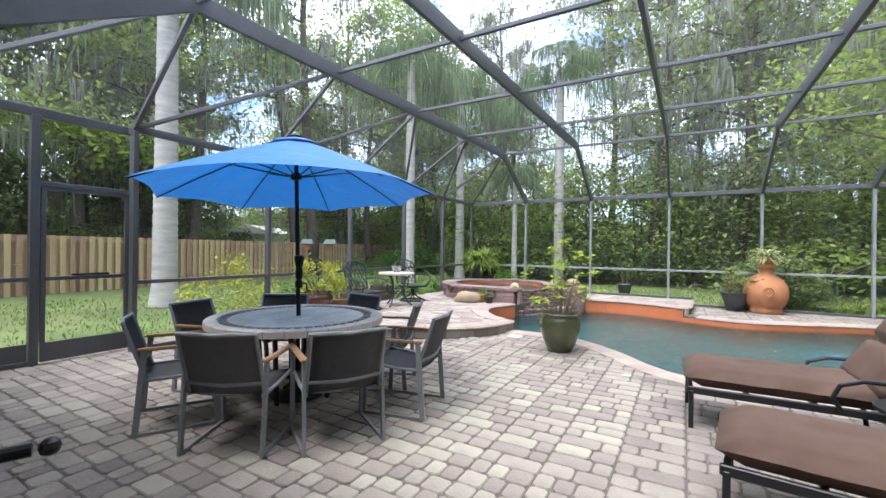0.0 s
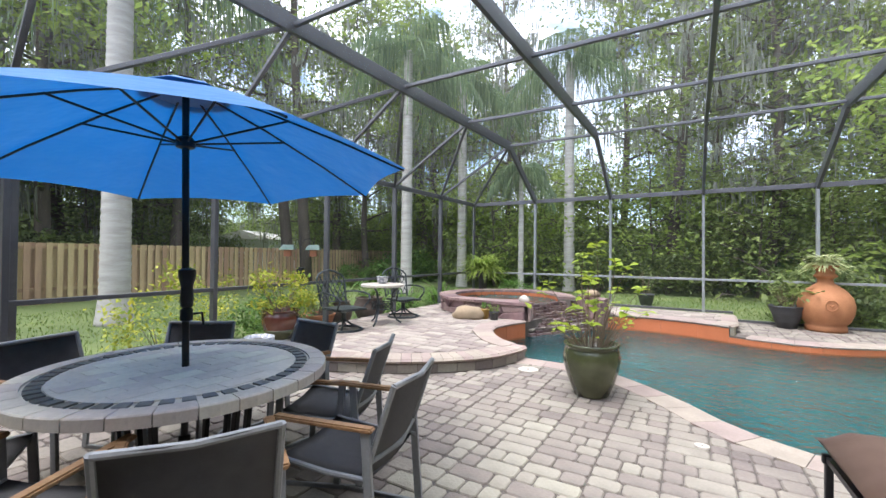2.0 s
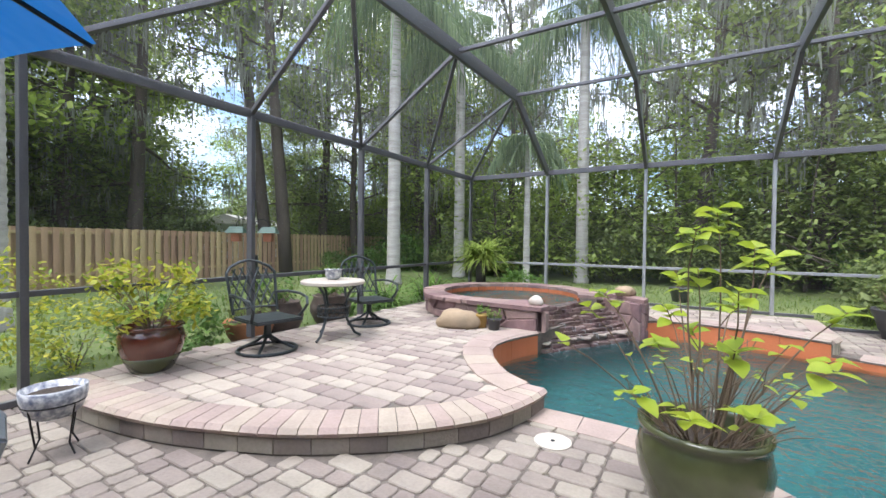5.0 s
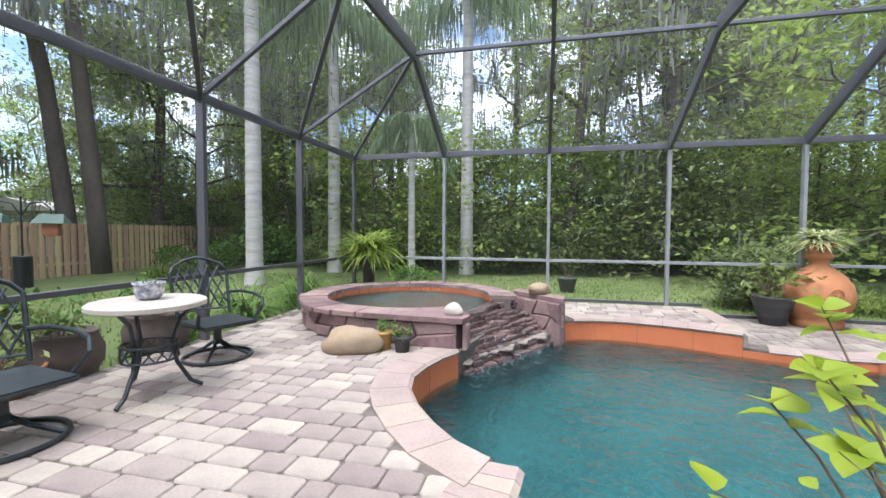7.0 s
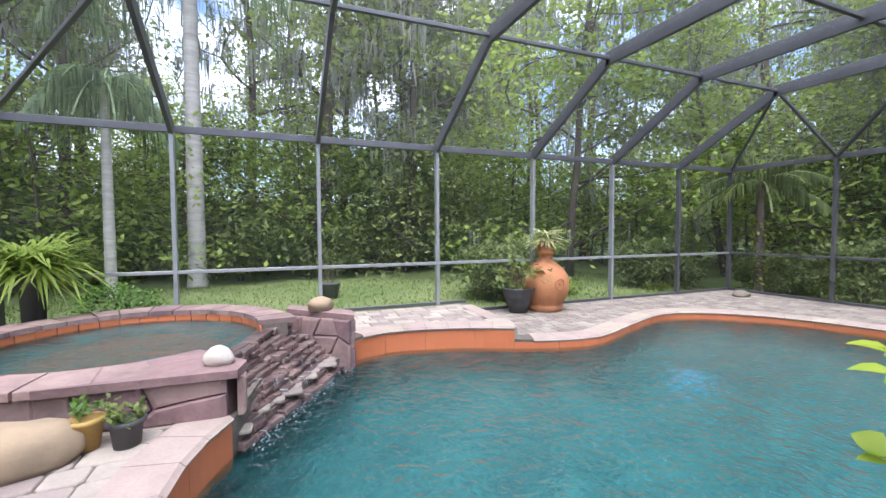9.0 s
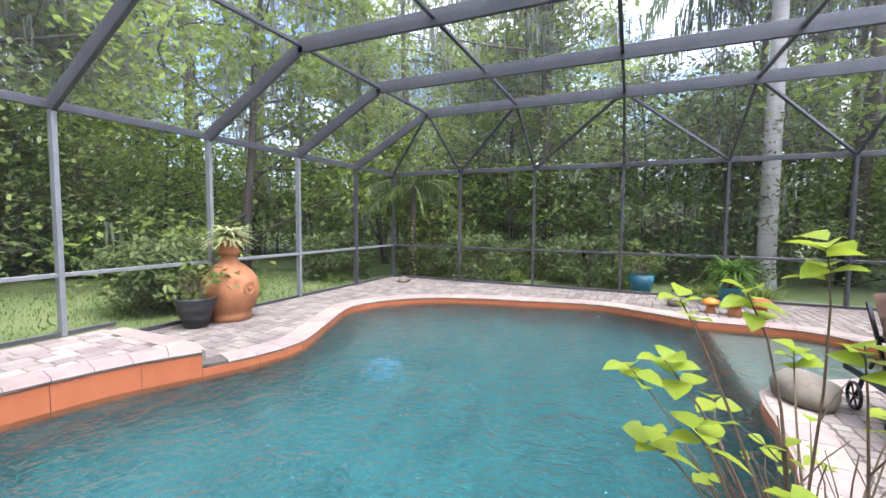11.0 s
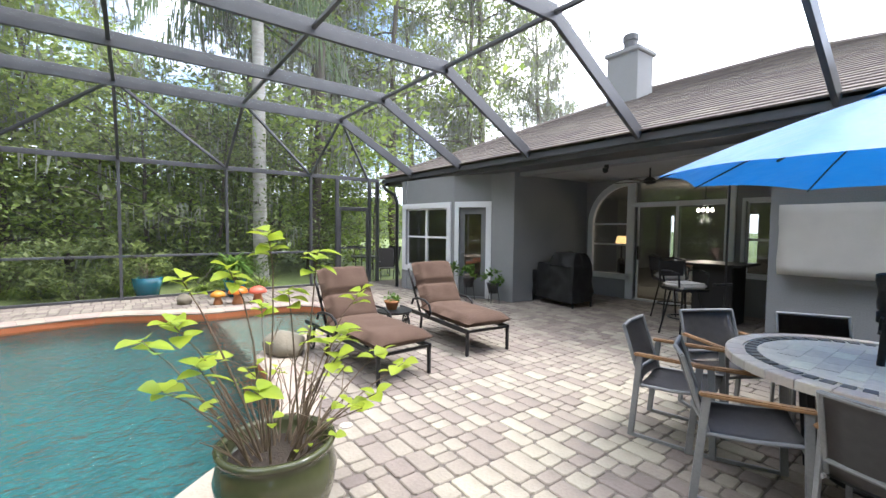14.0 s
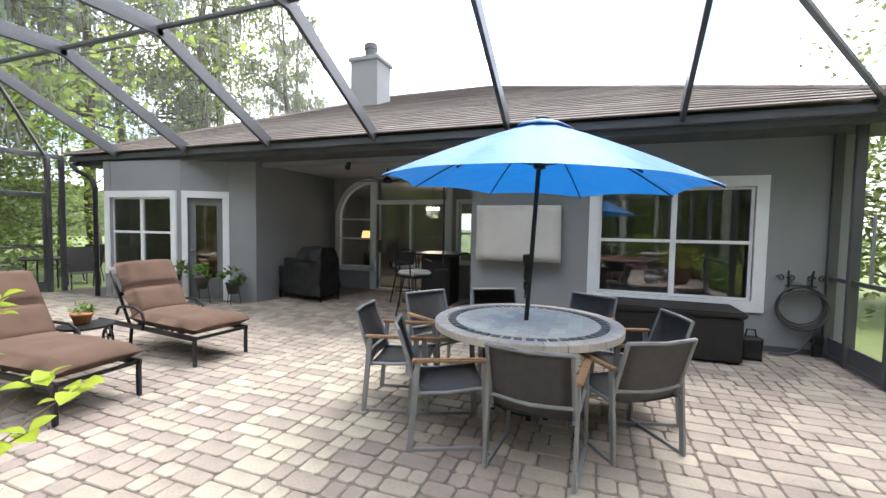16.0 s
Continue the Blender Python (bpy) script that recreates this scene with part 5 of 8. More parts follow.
part("field_tiles", tiles, M_TABLETILE, top)
part("field_border", lathe([(0.30, 0.731), (0.598, 0.731), (0.598, 0.7385), (0.0001, 0.7385)], 64), M_TABLETILE, top)
for k in range(4):
    a = k * math.pi / 2 + 0.5
    c, s = math.cos(a), math.sin(a)
    for off in (-0.07, 0.07):
        part("leg", bar((0.30 * c - off * s, 0.30 * s + off * c, 0.0), (0.36 * c - off * s, 0.36 * s + off * c, 0.69), 0.04, 0.03, 0.004), M_BLACK, table)
    part("cross_bar", bar((0.04 * c, 0.04 * s, 0.655), (0.66 * c, 0.66 * s, 0.655), 0.04, 0.05, 0.004), M_BLACK, table)
    part("stretcher", bar((0.05 * c, 0.05 * s, 0.16), (0.31 * c, 0.31 * s, 0.16), 0.03, 0.03, 0.004), M_BLACK, table)
foot = thing("umbrella_base", "heavy round black umbrella base under the table", "umbrella base", (*TABLE, 0))
part("disc", lathe([(0.24, 0.0), (0.245, 0.015), (0.22, 0.04), (0.08, 0.07), (0.034, 0.10), (0.032, 0.34), (0.026, 0.345)], 28), M_BLACK, foot, "", True)

umb = thing("patio_umbrella", "open bright blue canvas patio umbrella on a black pole", "umbrella", (*TABLE, 0))
LEAN = Matrix.Rotation(radians(2.2), 4, Vector((-math.sin(radians(168)), math.cos(radians(168)), 0)))
tip_of = lambda a, r, z: LEAN @ Vector((r * math.cos(a), r * math.sin(a), z))
part("pole", tube([(0, 0, 0.06), (0, 0, 0.74), LEAN @ Vector((0, 0, 2.40))], 0.0195, 14), M_BLACK, umb)
part("tilt_collar", lathe([(0.022, 1.08), (0.032, 1.09), (0.036, 1.13), (0.030, 1.2), (0.045, 1.26), (0.045, 1.30), (0.022, 1.31)], 18), M_BLACK, umb)
cr = part("crank", lathe([(0.022, 1.0), (0.034, 1.01), (0.034, 1.07), (0.022, 1.08)], 16), M_BLACK, umb)
part("crank_handle", tube([(0.0, 0.03, 1.04), (0.0, 0.09, 1.04), (0.0, 0.10, 0.97), (0.0, 0.14, 0.96)], 0.008, 8), M_BLACK, cr)
hubm = lathe([(0.022, 2.02), (0.05, 2.03), (0.055, 2.07), (0.04, 2.09), (0.022, 2.10)], 18)
bmesh.ops.transform(hubm, matrix=LEAN, verts=hubm.verts[:])
part("hub", hubm, M_BLACK, umb)
RIB0, RIM_R, RIM_Z, TOP_Z = radians(32), 1.315, 1.885, 2.405
bm = bmesh.new()
grid = []
NU, NV = 9, 8
for k in range(8):
    a0 = RIB0 + k * math.pi / 4
    for u in range(NU):
        f = u / NU
        a = a0 + f * math.pi / 4
        sag = 4 * f * (1 - f)
        col = []
        for v in range(NV + 1):
            g = v / NV
            chord = 1 - sag * (1 - math.cos(math.pi / 8)) * 1.35
            r = 0.05 + (RIM_R - 0.05) * g * chord
            z = TOP_Z - (TOP_Z - RIM_Z) * (0.80 * g + 0.20 * g * g) + 0.025 * sag * g * g
            col.append(bm.verts.new(tip_of(a, r, z)))
        grid.append(col)
n = len(grid)
for i in range(n):
    for v in range(NV):
        bm.faces.new((grid[i][v], grid[(i + 1) % n][v], grid[(i + 1) % n][v + 1], grid[i][v + 1]))
M_BLUE2 = bpy.data.materials.new("blue_canvas_lit_through")
M_BLUE2.use_nodes = True
bn, bl = M_BLUE2.node_tree.nodes, M_BLUE2.node_tree.links
bp = bn["Principled BSDF"]
bp.inputs["Base Color"].default_value = (0.016, 0.17, 0.46, 1)
bp.inputs["Roughness"].default_value = 0.45
bp.inputs["Sheen Weight"].default_value = 0.25
btr = bn.new("ShaderNodeBsdfTranslucent")
btr.inputs["Color"].default_value = (0.006, 0.20, 0.66, 1)
bmx = bn.new("ShaderNodeMixShader")
bmx.inputs[0].default_value = 0.22
bnz = bn.new("ShaderNodeTexNoise")
bnz.inputs["Scale"].default_value, bnz.inputs["Detail"].default_value = 3.5, 3
bbp = bn.new("ShaderNodeBump")
bbp.inputs["Strength"].default_value, bbp.inputs["Distance"].default_value = 0.6, 0.04
btc = bn.new("ShaderNodeTexCoord")
bl.new(btc.outputs["Object"], bnz.inputs["Vector"])
bl.new(bnz.outputs["Fac"], bbp.inputs["Height"])
bl.new(bbp.outputs["Normal"], bp.inputs["Normal"])
bl.new(bp.outputs[0], bmx.inputs[1])
bl.new(btr.outputs[0], bmx.inputs[2])
bl.new(bmx.outputs[0], bn["Material Output"].inputs["Surface"])
can = part("canopy", bm, M_BLUE2, umb, "bright blue canvas canopy", True)
vent = lathe([(0.26, 2.35), (0.20, 2.385), (0.06, 2.43), (0.0001, 2.44)], 8)
bmesh.ops.transform(vent, matrix=LEAN, verts=vent.verts[:])
part("vent", vent, M_BLUE2, can, "", True)
fin = lathe([(0.055, 2.43), (0.06, 2.445), (0.03, 2.46), (0.0001, 2.465)], 14)
bmesh.ops.transform(fin, matrix=LEAN, verts=fin.verts[:])
part("finial", fin, M_BLACK, umb)
for k in range(8):
    a = RIB0 + k * math.pi / 4
    z_at = lambda g: TOP_Z - (TOP_Z - RIM_Z) * (0.80 * g + 0.20 * g * g) - 0.012
    rb = part("rib", tube([tip_of(a, 0.05 + (RIM_R - 0.06) * g, z_at(g)) for g in (0.0, 0.35, 0.7, 1.0)], 0.007, 6), M_BLACK, umb)
    part("strut", tube([tip_of(a, 0.05, 2.06), tip_of(a, 0.05 + (RIM_R - 0.05) * 0.45, z_at(0.45))], 0.007, 6), M_BLACK, rb)


def dining_chair():
    c = thing("dining_chair", "grey metal patio armchair with dark sling and teak arms", "chair", (0, 0, 0), 0, "chairs round the patio table")
    for s in (-1, 1):
        x = 0.275 * s
        part("leg", bar((x, -0.26, 0.0), (x, -0.21, 0.615), 0.022, 0.042, 0.003, (0, 1, 0)), M_GREYMETAL, c)
        part("leg", bar((x, 0.27, 0.0), (x, 0.24, 0.615), 0.022, 0.042, 0.003, (0, 1, 0)), M_GREYMETAL, c)
        part("runner", box((x - 0.011, -0.245, 0.0), (x + 0.011, 0.255, 0.024), 0.003), M_GREYMETAL, c)
        part("armrest", box((x - 0.024, -0.25, 0.615), (x + 0.024, 0.27, 0.638), 0.007), M_TEAK, c, "teak armrest")
        part("seat_rail", tube([(x * 0.95, -0.24, 0.395), (x * 0.95, 0.0, 0.40), (x * 0.95, 0.26, 0.43)], 0.013, 8), M_GREYMETAL, c)
        part("back_post", tube([(x * 0.93, -0.19, 0.38), (x * 0.93, -0.258, 0.58), (x * 0.93, -0.338, 0.825)], 0.014, 8), M_GREYMETAL, c)
    part("back_rail", tube([(-0.255, -0.337, 0.82), (0, -0.369, 0.815), (0.255, -0.337, 0.82)], 0.014, 8), M_GREYMETAL, c)
    part("back_rail", tube([(-0.255, -0.225, 0.475), (0, -0.262, 0.465), (0.255, -0.225, 0.475)], 0.014, 8), M_GREYMETAL, c)
    part("stretcher", bar((-0.26, 0.24, 0.40), (0.26, 0.24, 0.40), 0.02, 0.02), M_GREYMETAL, c)
    bm = bmesh.new()
    rows = []
    for j in range(9):
        f = j / 8
        y, z = -0.195 - 0.145 * f, 0.40 + 0.425 * f
        rows.append([bm.verts.new((x, y - 0.036 * (1 - (x / 0.25) ** 2), z)) for x in (-0.25, -0.17, -0.08, 0, 0.08, 0.17, 0.25)])
    for a, b in zip(rows, rows[1:]):
        for i in range(6):
            bm.faces.new((a[i], a[i + 1], b[i + 1], b[i]))
    bmesh.ops.solidify(bm, geom=bm.faces[:], thickness=0.006)
    part("backrest", bm, M_SLING, c, "dark woven sling back", True)
    bm = bmesh.new()
    rows = []
    for j in range(7):
        f = j / 6
        rows.append([bm.verts.new((x, -0.22 + 0.48 * f, 0.40 + 0.035 * f * f - 0.02 * (1 - (x / 0.25) ** 2))) for x in (-0.255, -0.17, -0.08, 0, 0.08, 0.17, 0.255)])
    for a, b in zip(rows, rows[1:]):
        for i in range(6):
            bm.faces.new((a[i], a[i + 1], b[i + 1], b[i]))
    bmesh.ops.solidify(bm, geom=bm.faces[:], thickness=0.008)
    part("seat", bm, M_SLING, c, "dark woven sling seat", True)
    return c


first = None
for ang, r, tw in ((-65, 0.93, 4), (-25, 1.0, -6), (17, 1.07, -4), (56, 0.86, -31), (105, 0.86, -20), (155, 0.85, -30), (195, 0.90, 3), (-113, 0.95, -6)):
    a = radians(ang)
    m = pose(TABLE[0] + r * math.cos(a), TABLE[1] + r * math.sin(a), 0, 0, 0, ang + 90 + tw)
    if first is None:
        first = dining_chair()
        first.matrix_world = m
    else:
        copy_thing(first, m)


# ---- loungers ----
def soft_cushion(L, W, T, n=3):
    """A quilted cushion lying in x, split by shallow seams into n pads."""
    bm = bmesh.new()
    nx, ny = 10 * n, 12
    tops, bots = [], []
    for i in range(nx + 1):
        rt, rb = [], []
        for j in range(ny + 1):
            u, v = i / nx, j / ny
            ex = min(u, 1 - u) * L
            ey = min(v, 1 - v) * W
            e = min(1, min(ex, ey) / 0.06)
            h = T * (0.55 + 0.45 * math.sqrt(max(0, 1 - (1 - e) ** 2)))
            s = abs((u * n) % 1 - 0.5) * 2
            seam = 1 - 0.34 * max(0, (s - 0.72) / 0.28) ** 1.5 if 0.05 < u < 0.95 and n > 1 else 1
            h *= 0.80 + 0.26 * math.sin(math.pi * v) ** 0.7
            w = 0.010 * noise.noise((u * 7, v * 5, L)) + 0.005 * noise.noise((u * 19, v * 11, L + 3))
            rt.append(bm.verts.new((u * L, (v - 0.5) * W, h * seam + w)))
            rb.append(bm.verts.new((u * L, (v - 0.5) * W, T * 0.45 * (1 - min(1, e * 1.4)))))
        tops.append(rt)
        bots.append(rb)
    for i in range(nx):
        for j in range(ny):
            bm.faces.new((tops[i][j], tops[i + 1][j], tops[i + 1][j + 1], tops[i][j + 1]))
            bm.faces.new((bots[i][j], bots[i][j + 1], bots[i + 1][j + 1], bots[i + 1][j]))
    for i in range(nx):
        bm.faces.new((tops[i][0], bots[i][0], bots[i + 1][0], tops[i + 1][0]))
        bm.faces.new((tops[i][ny], tops[i + 1][ny], bots[i + 1][ny], bots[i][ny]))
    for j in range(ny):
        bm.faces.new((tops[0][j], tops[0][j + 1], bots[0][j + 1], bots[0][j]))
        bm.faces.new((tops[nx][j], bots[nx][j], bots[nx][j + 1], tops[nx][j + 1]))
    bmesh.ops.recalc_face_normals(bm, faces=bm.faces[:])
    return bm


def lounger(x, y, turn, label):
    """Foot end at the origin, head towards +x."""
    t = thing("sun_lounger", label, "lounger", (x, y, 0), turn, "loungers by the pool")
    H = 0.30
    for s in (-1, 1):
        yy = 0.31 * s
        part("side_rail", bar((0.0, yy, H), (1.92, yy, H), 0.03, 0.055, 0.006), M_BLACK, t)
        part("leg", bar((0.03, yy, 0), (0.03, yy, H), 0.035, 0.035, 0.005), M_BLACK, t)
        part("leg", bar((1.25, yy, 0.0), (1.2, yy, H), 0.03, 0.03, 0.005), M_BLACK, t)
        part("armrest", tube([(0.92, yy * 1.12, H), (0.86, yy * 1.15, H + 0.10), (0.90, yy * 1.15, H + 0.19), (1.02, yy * 1.15, H + 0.235), (1.25, yy * 1.13, H + 0.235), (1.40, yy * 1.12, H + 0.2), (1.46, yy * 1.1, H + 0.12)], 0.016, 8), M_BLACK, t)
        wh = part("wheel", tube([(1.62 + 0.11 * math.cos(k * math.pi / 10), yy * 1.16, 0.125 + 0.11 * math.sin(k * math.pi / 10)) for k in range(20)], 0.014, 7, True), M_BLACK, t)
        sp = bmesh.new()
        for k in range(3):
            a = k * math.pi / 3
            bm_tube(sp, [(1.62 - 0.1 * math.cos(a), yy * 1.16, 0.125 - 0.1 * math.sin(a)), (1.62 + 0.1 * math.cos(a), yy * 1.16, 0.125 + 0.1 * math.sin(a))], 0.008, 6)
        part("spokes", sp, M_BLACK, wh)
        part("wheel_strut", bar((1.62, yy * 1.1, 0.125), (1.62, yy, H), 0.025, 0.025), M_BLACK, t)
    for xx in (0.03, 0.4, 0.8, 1.2):
        part("cross_bar", bar((xx, -0.31, H), (xx, 0.31, H), 0.03, 0.03), M_BLACK, t)
    sc = part("seat_cushion", soft_cushion(1.24, 0.67, 0.16, 1), M_CUSHION, t, "brown padded seat cushion", True)
    sc.matrix_basis = pose(-0.02, 0, H + 0.03)
    bk = part("back_cushion", soft_cushion(0.74, 0.67, 0.20, 2), M_CUSHION, t, "brown padded back cushion", True)
    bk.matrix_basis = pose(1.20, 0, H + 0.05, 0, -58, 0)
    part("back_frame", bar((1.30, -0.28, H), (1.70, -0.28, H + 0.62), 0.025, 0.025), M_BLACK, t)
    part("back_frame", bar((1.30, 0.28, H), (1.70, 0.28, H + 0.62), 0.025, 0.025), M_BLACK, t)
    part("back_slat", bar((1.52, -0.28, H + 0.35), (1.52, 0.28, H + 0.35), 0.025, 0.05), M_BLACK, t)
    return t


lounger(0.21, 4.36, 2, "brown cushioned sun lounger beside the pool edge")
lounger(0.39, 3.04, -6, "brown cushioned sun lounger on the open terrace")
side = thing("side_table", "small round black metal side table between loungers", "table", (1.45, 3.78, 0))
part("tabletop", lathe([(0.23, 0.43), (0.235, 0.44), (0.235, 0.455), (0.0001, 0.46)], 28), M_BLACK, side)
for k in range(3):
    a = k * 2.094
    part("leg", tube([(0.18 * math.cos(a), 0.18 * math.sin(a), 0.43), (0.10 * math.cos(a), 0.10 * math.sin(a), 0.22), (0.2 * math.cos(a), 0.2 * math.sin(a), 0.0)], 0.009, 7), M_BLACK, side)


# ---- pots and plants ----
def leafy(name, label, at, pot_profile, pot_mat, soil_z, soil_r, stems, leaf_mesh, pot_label="", leaf_z=None, category="potted plant", group="", size=1.0):
    t = thing(name, label, category, at, 0, group)
    p = part("pot", lathe(pot_profile, 44), pot_mat, t, pot_label, True)
    if soil_r:
        part("soil", lathe([(soil_r, soil_z - 0.02), (soil_r, soil_z), (0.0001, soil_z + 0.015)], 30), M_SOIL, t)
    if stems is not None:
        tagged(part("twigs", stems, M_STEM, t), kind="stuff")
    if leaf_mesh is not None:
        o = tagged(new("foliage", leaf_mesh), kind="stuff")
        o.parent = t
        o.matrix_basis = pose(0, 0, leaf_z if leaf_z is not None else soil_z) @ Matrix.Scale(size, 4)
    return t


def big_leaf(bm, base, direction, L, W, rng):
    """A broad pointed leaf with a folded midrib and a drooping tip."""
    d = Vector(direction).normalized()
    s = d.cross(Vector((0, 0, 1)))
    s = (s.normalized() if s.length > 1e-3 else Vector((1, 0, 0)))
    s = (s + Vector((0, 0, rng.uniform(-0.45, 0.45)))).normalized()
    up = s.cross(d).normalized()
    prof = [(0.0, 0.05), (0.18, 0.62), (0.42, 1.0), (0.68, 0.78), (0.88, 0.36), (1.0, 0.02)]
    mid, lft, rgt = [], [], []
    for f, w in prof:
        c = Vector(base) + d * L * f - Vector((0, 0, 1)) * L * 0.28 * f * f
        mid.append(bm.verts.new(c))
        lft.append(bm.verts.new(c + s * W * w * 0.5 + up * W * w * 0.13))
        rgt.append(bm.verts.new(c - s * W * w * 0.5 + up * W * w * 0.13))
    for i in range(5):
        bm.faces.new((mid[i], lft[i], lft[i + 1], mid[i + 1]))
        bm.faces.new((rgt[i], mid[i], mid[i + 1], rgt[i + 1]))


def leaf_in(leaves):
    leaves.append(bmesh.new())
    return leaves[-1]


def leggy_plant(seed, tips, z0, leaf=0.13, twigs=26):
    """Canes from the pot to leafy tips, with bare side twigs; tips: offset from the pot's axis, height, number of leaves."""
    rng = random.Random(seed)
    st, lv = [], []

    def cane(end, n_leaves, size, r):
        a = math.atan2(end.y, end.x)
        b = Vector((rng.uniform(0.05, 0.13) * math.cos(a), rng.uniform(0.05, 0.13) * math.sin(a), z0 - 0.04))
        rise = end.z - b.z
        side = Vector((-math.sin(a), math.cos(a), 0)) * rng.uniform(-0.05, 0.05)
        mid = b.lerp(end, 0.5) + side + Vector((0, 0, 0.10 * rise))
        q = [b, b.lerp(mid, 0.5) + Vector((0, 0, 0.04 * rise)), mid, mid.lerp(end, 0.5) + Vector((0, 0, 0.03 * rise)) + side * 0.4, end]
        c = tube(q, r, 6, False, 0.0022)
        st.append(c)
        turn = rng.uniform(0, 6.28)
        for j in range(n_leaves):
            f = 0.30 * (j / max(1, n_leaves)) ** 1.3
            aa = turn + j * 2.4
            big_leaf(leaf_in(lv), end.lerp(mid, f), (math.cos(aa), math.sin(aa), rng.uniform(0.05, 0.75) - f), size * rng.uniform(0.75, 1.2), size * rng.uniform(0.62, 0.9), rng)
        for j in range(rng.randint(1, 2)):
            p = b.lerp(mid, rng.uniform(0.35, 1))
            aa = a + rng.uniform(-1.6, 1.6)
            e = p + Vector((0.12 * math.cos(aa), 0.12 * math.sin(aa), rng.uniform(0.05, 0.2)))
            bm_tube(c, [p, p.lerp(e, 0.5) + Vector((0, 0, 0.012)), e], 0.003, 5, r_end=0.0014)
            if rng.random() < 0.35:
                big_leaf(leaf_in(lv), e, (math.cos(aa), math.sin(aa), 0.3), size * 0.5, size * 0.4, rng)

    for x, y, z, n in tips:
        cane(Vector((x, y, z)), n, leaf, rng.uniform(0.005, 0.0075))
    for k in range(twigs):
        a = rng.uniform(0, 6.28)
        h = rng.uniform(0.12, 0.55)
        o = rng.uniform(0.12, 0.42)
        cane(Vector((o * math.cos(a), o * math.sin(a), z0 + h)), rng.choice((0, 0, 0, 1, 2, 3)), leaf * 0.6, rng.uniform(0.0035, 0.0055))
    return st, lv


TIPS = ((0.04, 0.02, 1.53, 9), (-0.04, -0.19, 1.43, 8), (0.20, 0.17, 1.35, 8), (0.30, 0.36, 1.30, 6), (-0.12, 0.43, 1.17, 7), (-0.17, 0.35, 1.00, 6), (-0.05, 0.46, 0.88, 5),
        (0.09, -0.49, 1.20, 6), (0.13, -0.66, 0.82, 6), (-0.05, -0.68, 0.78, 5), (-0.20, 0.13, 0.86, 6), (0.09, -0.41, 0.97, 6), (-0.03, -0.05, 1.25, 6),
        (-0.62, -0.15, 0.86, 2), (-0.50, -0.10, 1.04, 4), (-0.42, -0.12, 1.12, 5), (-0.26, -0.40, 0.74, 5), (0.48, -0.05, 1.10, 6), (0.38, -0.32, 0.92, 5), (0.50, 0.20, 0.85, 4), (0.15, 0.52, 1.05, 5))
st_, lv_ = leggy_plant(4, TIPS, 0.44, 0.104)
leafy("potted_shrub", "leggy lime-green shrub in a glossy olive glazed pot", (-1.29, 6.03, 0),
      [(0.15, 0.0), (0.168, 0.01), (0.225, 0.15), (0.268, 0.29), (0.282, 0.38), (0.262, 0.465), (0.248, 0.485), (0.272, 0.50), (0.276, 0.522), (0.25, 0.53), (0.232, 0.505), (0.225, 0.44)],
      M_OLIVE, 0.44, 0.228, None, None, "olive green glazed pot", 0.0)
leggy = bpy.data.objects["potted_shrub"]
for b_ in st_:
    part("stem", b_, M_STEM, leggy)
for b_ in lv_:
    part("leaf", b_, M_LIME, leggy, "", True)


def twiggy(seed, n, h, r, z0):
    rng = random.Random(seed)
    bm = bmesh.new()
    for k in range(n):
        a = rng.uniform(0, 6.28)
        e = Vector((r * rng.uniform(0.3, 1) * math.cos(a), r * rng.uniform(0.3, 1) * math.sin(a), z0 + h * rng.uniform(0.5, 1)))
        b = Vector((0.05 * math.cos(a), 0.05 * math.sin(a), z0 - 0.03))
        bm_tube(bm, [b, b.lerp(e, 0.5) + Vector((0, 0, 0.06)), e], 0.007, 5, r_end=0.002)
    return bm


SH_POT = shrub_mesh(41, 0.52, 0.78, 900, 0.095, M_YELLOW)
leafy("potted_shrub", "yellow-green variegated shrub in a brown glazed pot", (-5.56, 5.62, UP),
      [(0.17, 0.0), (0.19, 0.01), (0.25, 0.12), (0.30, 0.26), (0.315, 0.36), (0.29, 0.44), (0.27, 0.455), (0.31, 0.475), (0.315, 0.495), (0.285, 0.5), (0.265, 0.47), (0.26, 0.43)],
      M_BROWNGLAZE, 0.43, 0.262, twiggy(3, 26, 0.6, 0.5, 0.43), SH_POT, "brown glazed pot with an olive foot", 0.42)
bpy.data.objects["potted_shrub.001"].scale = (0.84, 0.84, 0.84)
gl = lathe([(0.172, 0.0), (0.192, 0.008), (0.254, 0.12), (0.272, 0.17)], 44)
part("foot_glaze", gl, M_OLIVE, bpy.data.objects["potted_shrub.001"], "olive glazed foot", True)
leafy("potted_shrub", "green shrub in a wide clay bowl outside the screen", (-6.75, 7.4, -0.12),
      [(0.2, 0.0), (0.28, 0.12), (0.34, 0.3), (0.36, 0.34), (0.33, 0.345), (0.31, 0.30)], M_CLAY, 0.3, 0.31, twiggy(5, 12, 0.4, 0.3, 0.3), shrub_mesh(42, 0.42, 0.6, 500, 0.09, M_LEAF_OAK), "", 0.3)
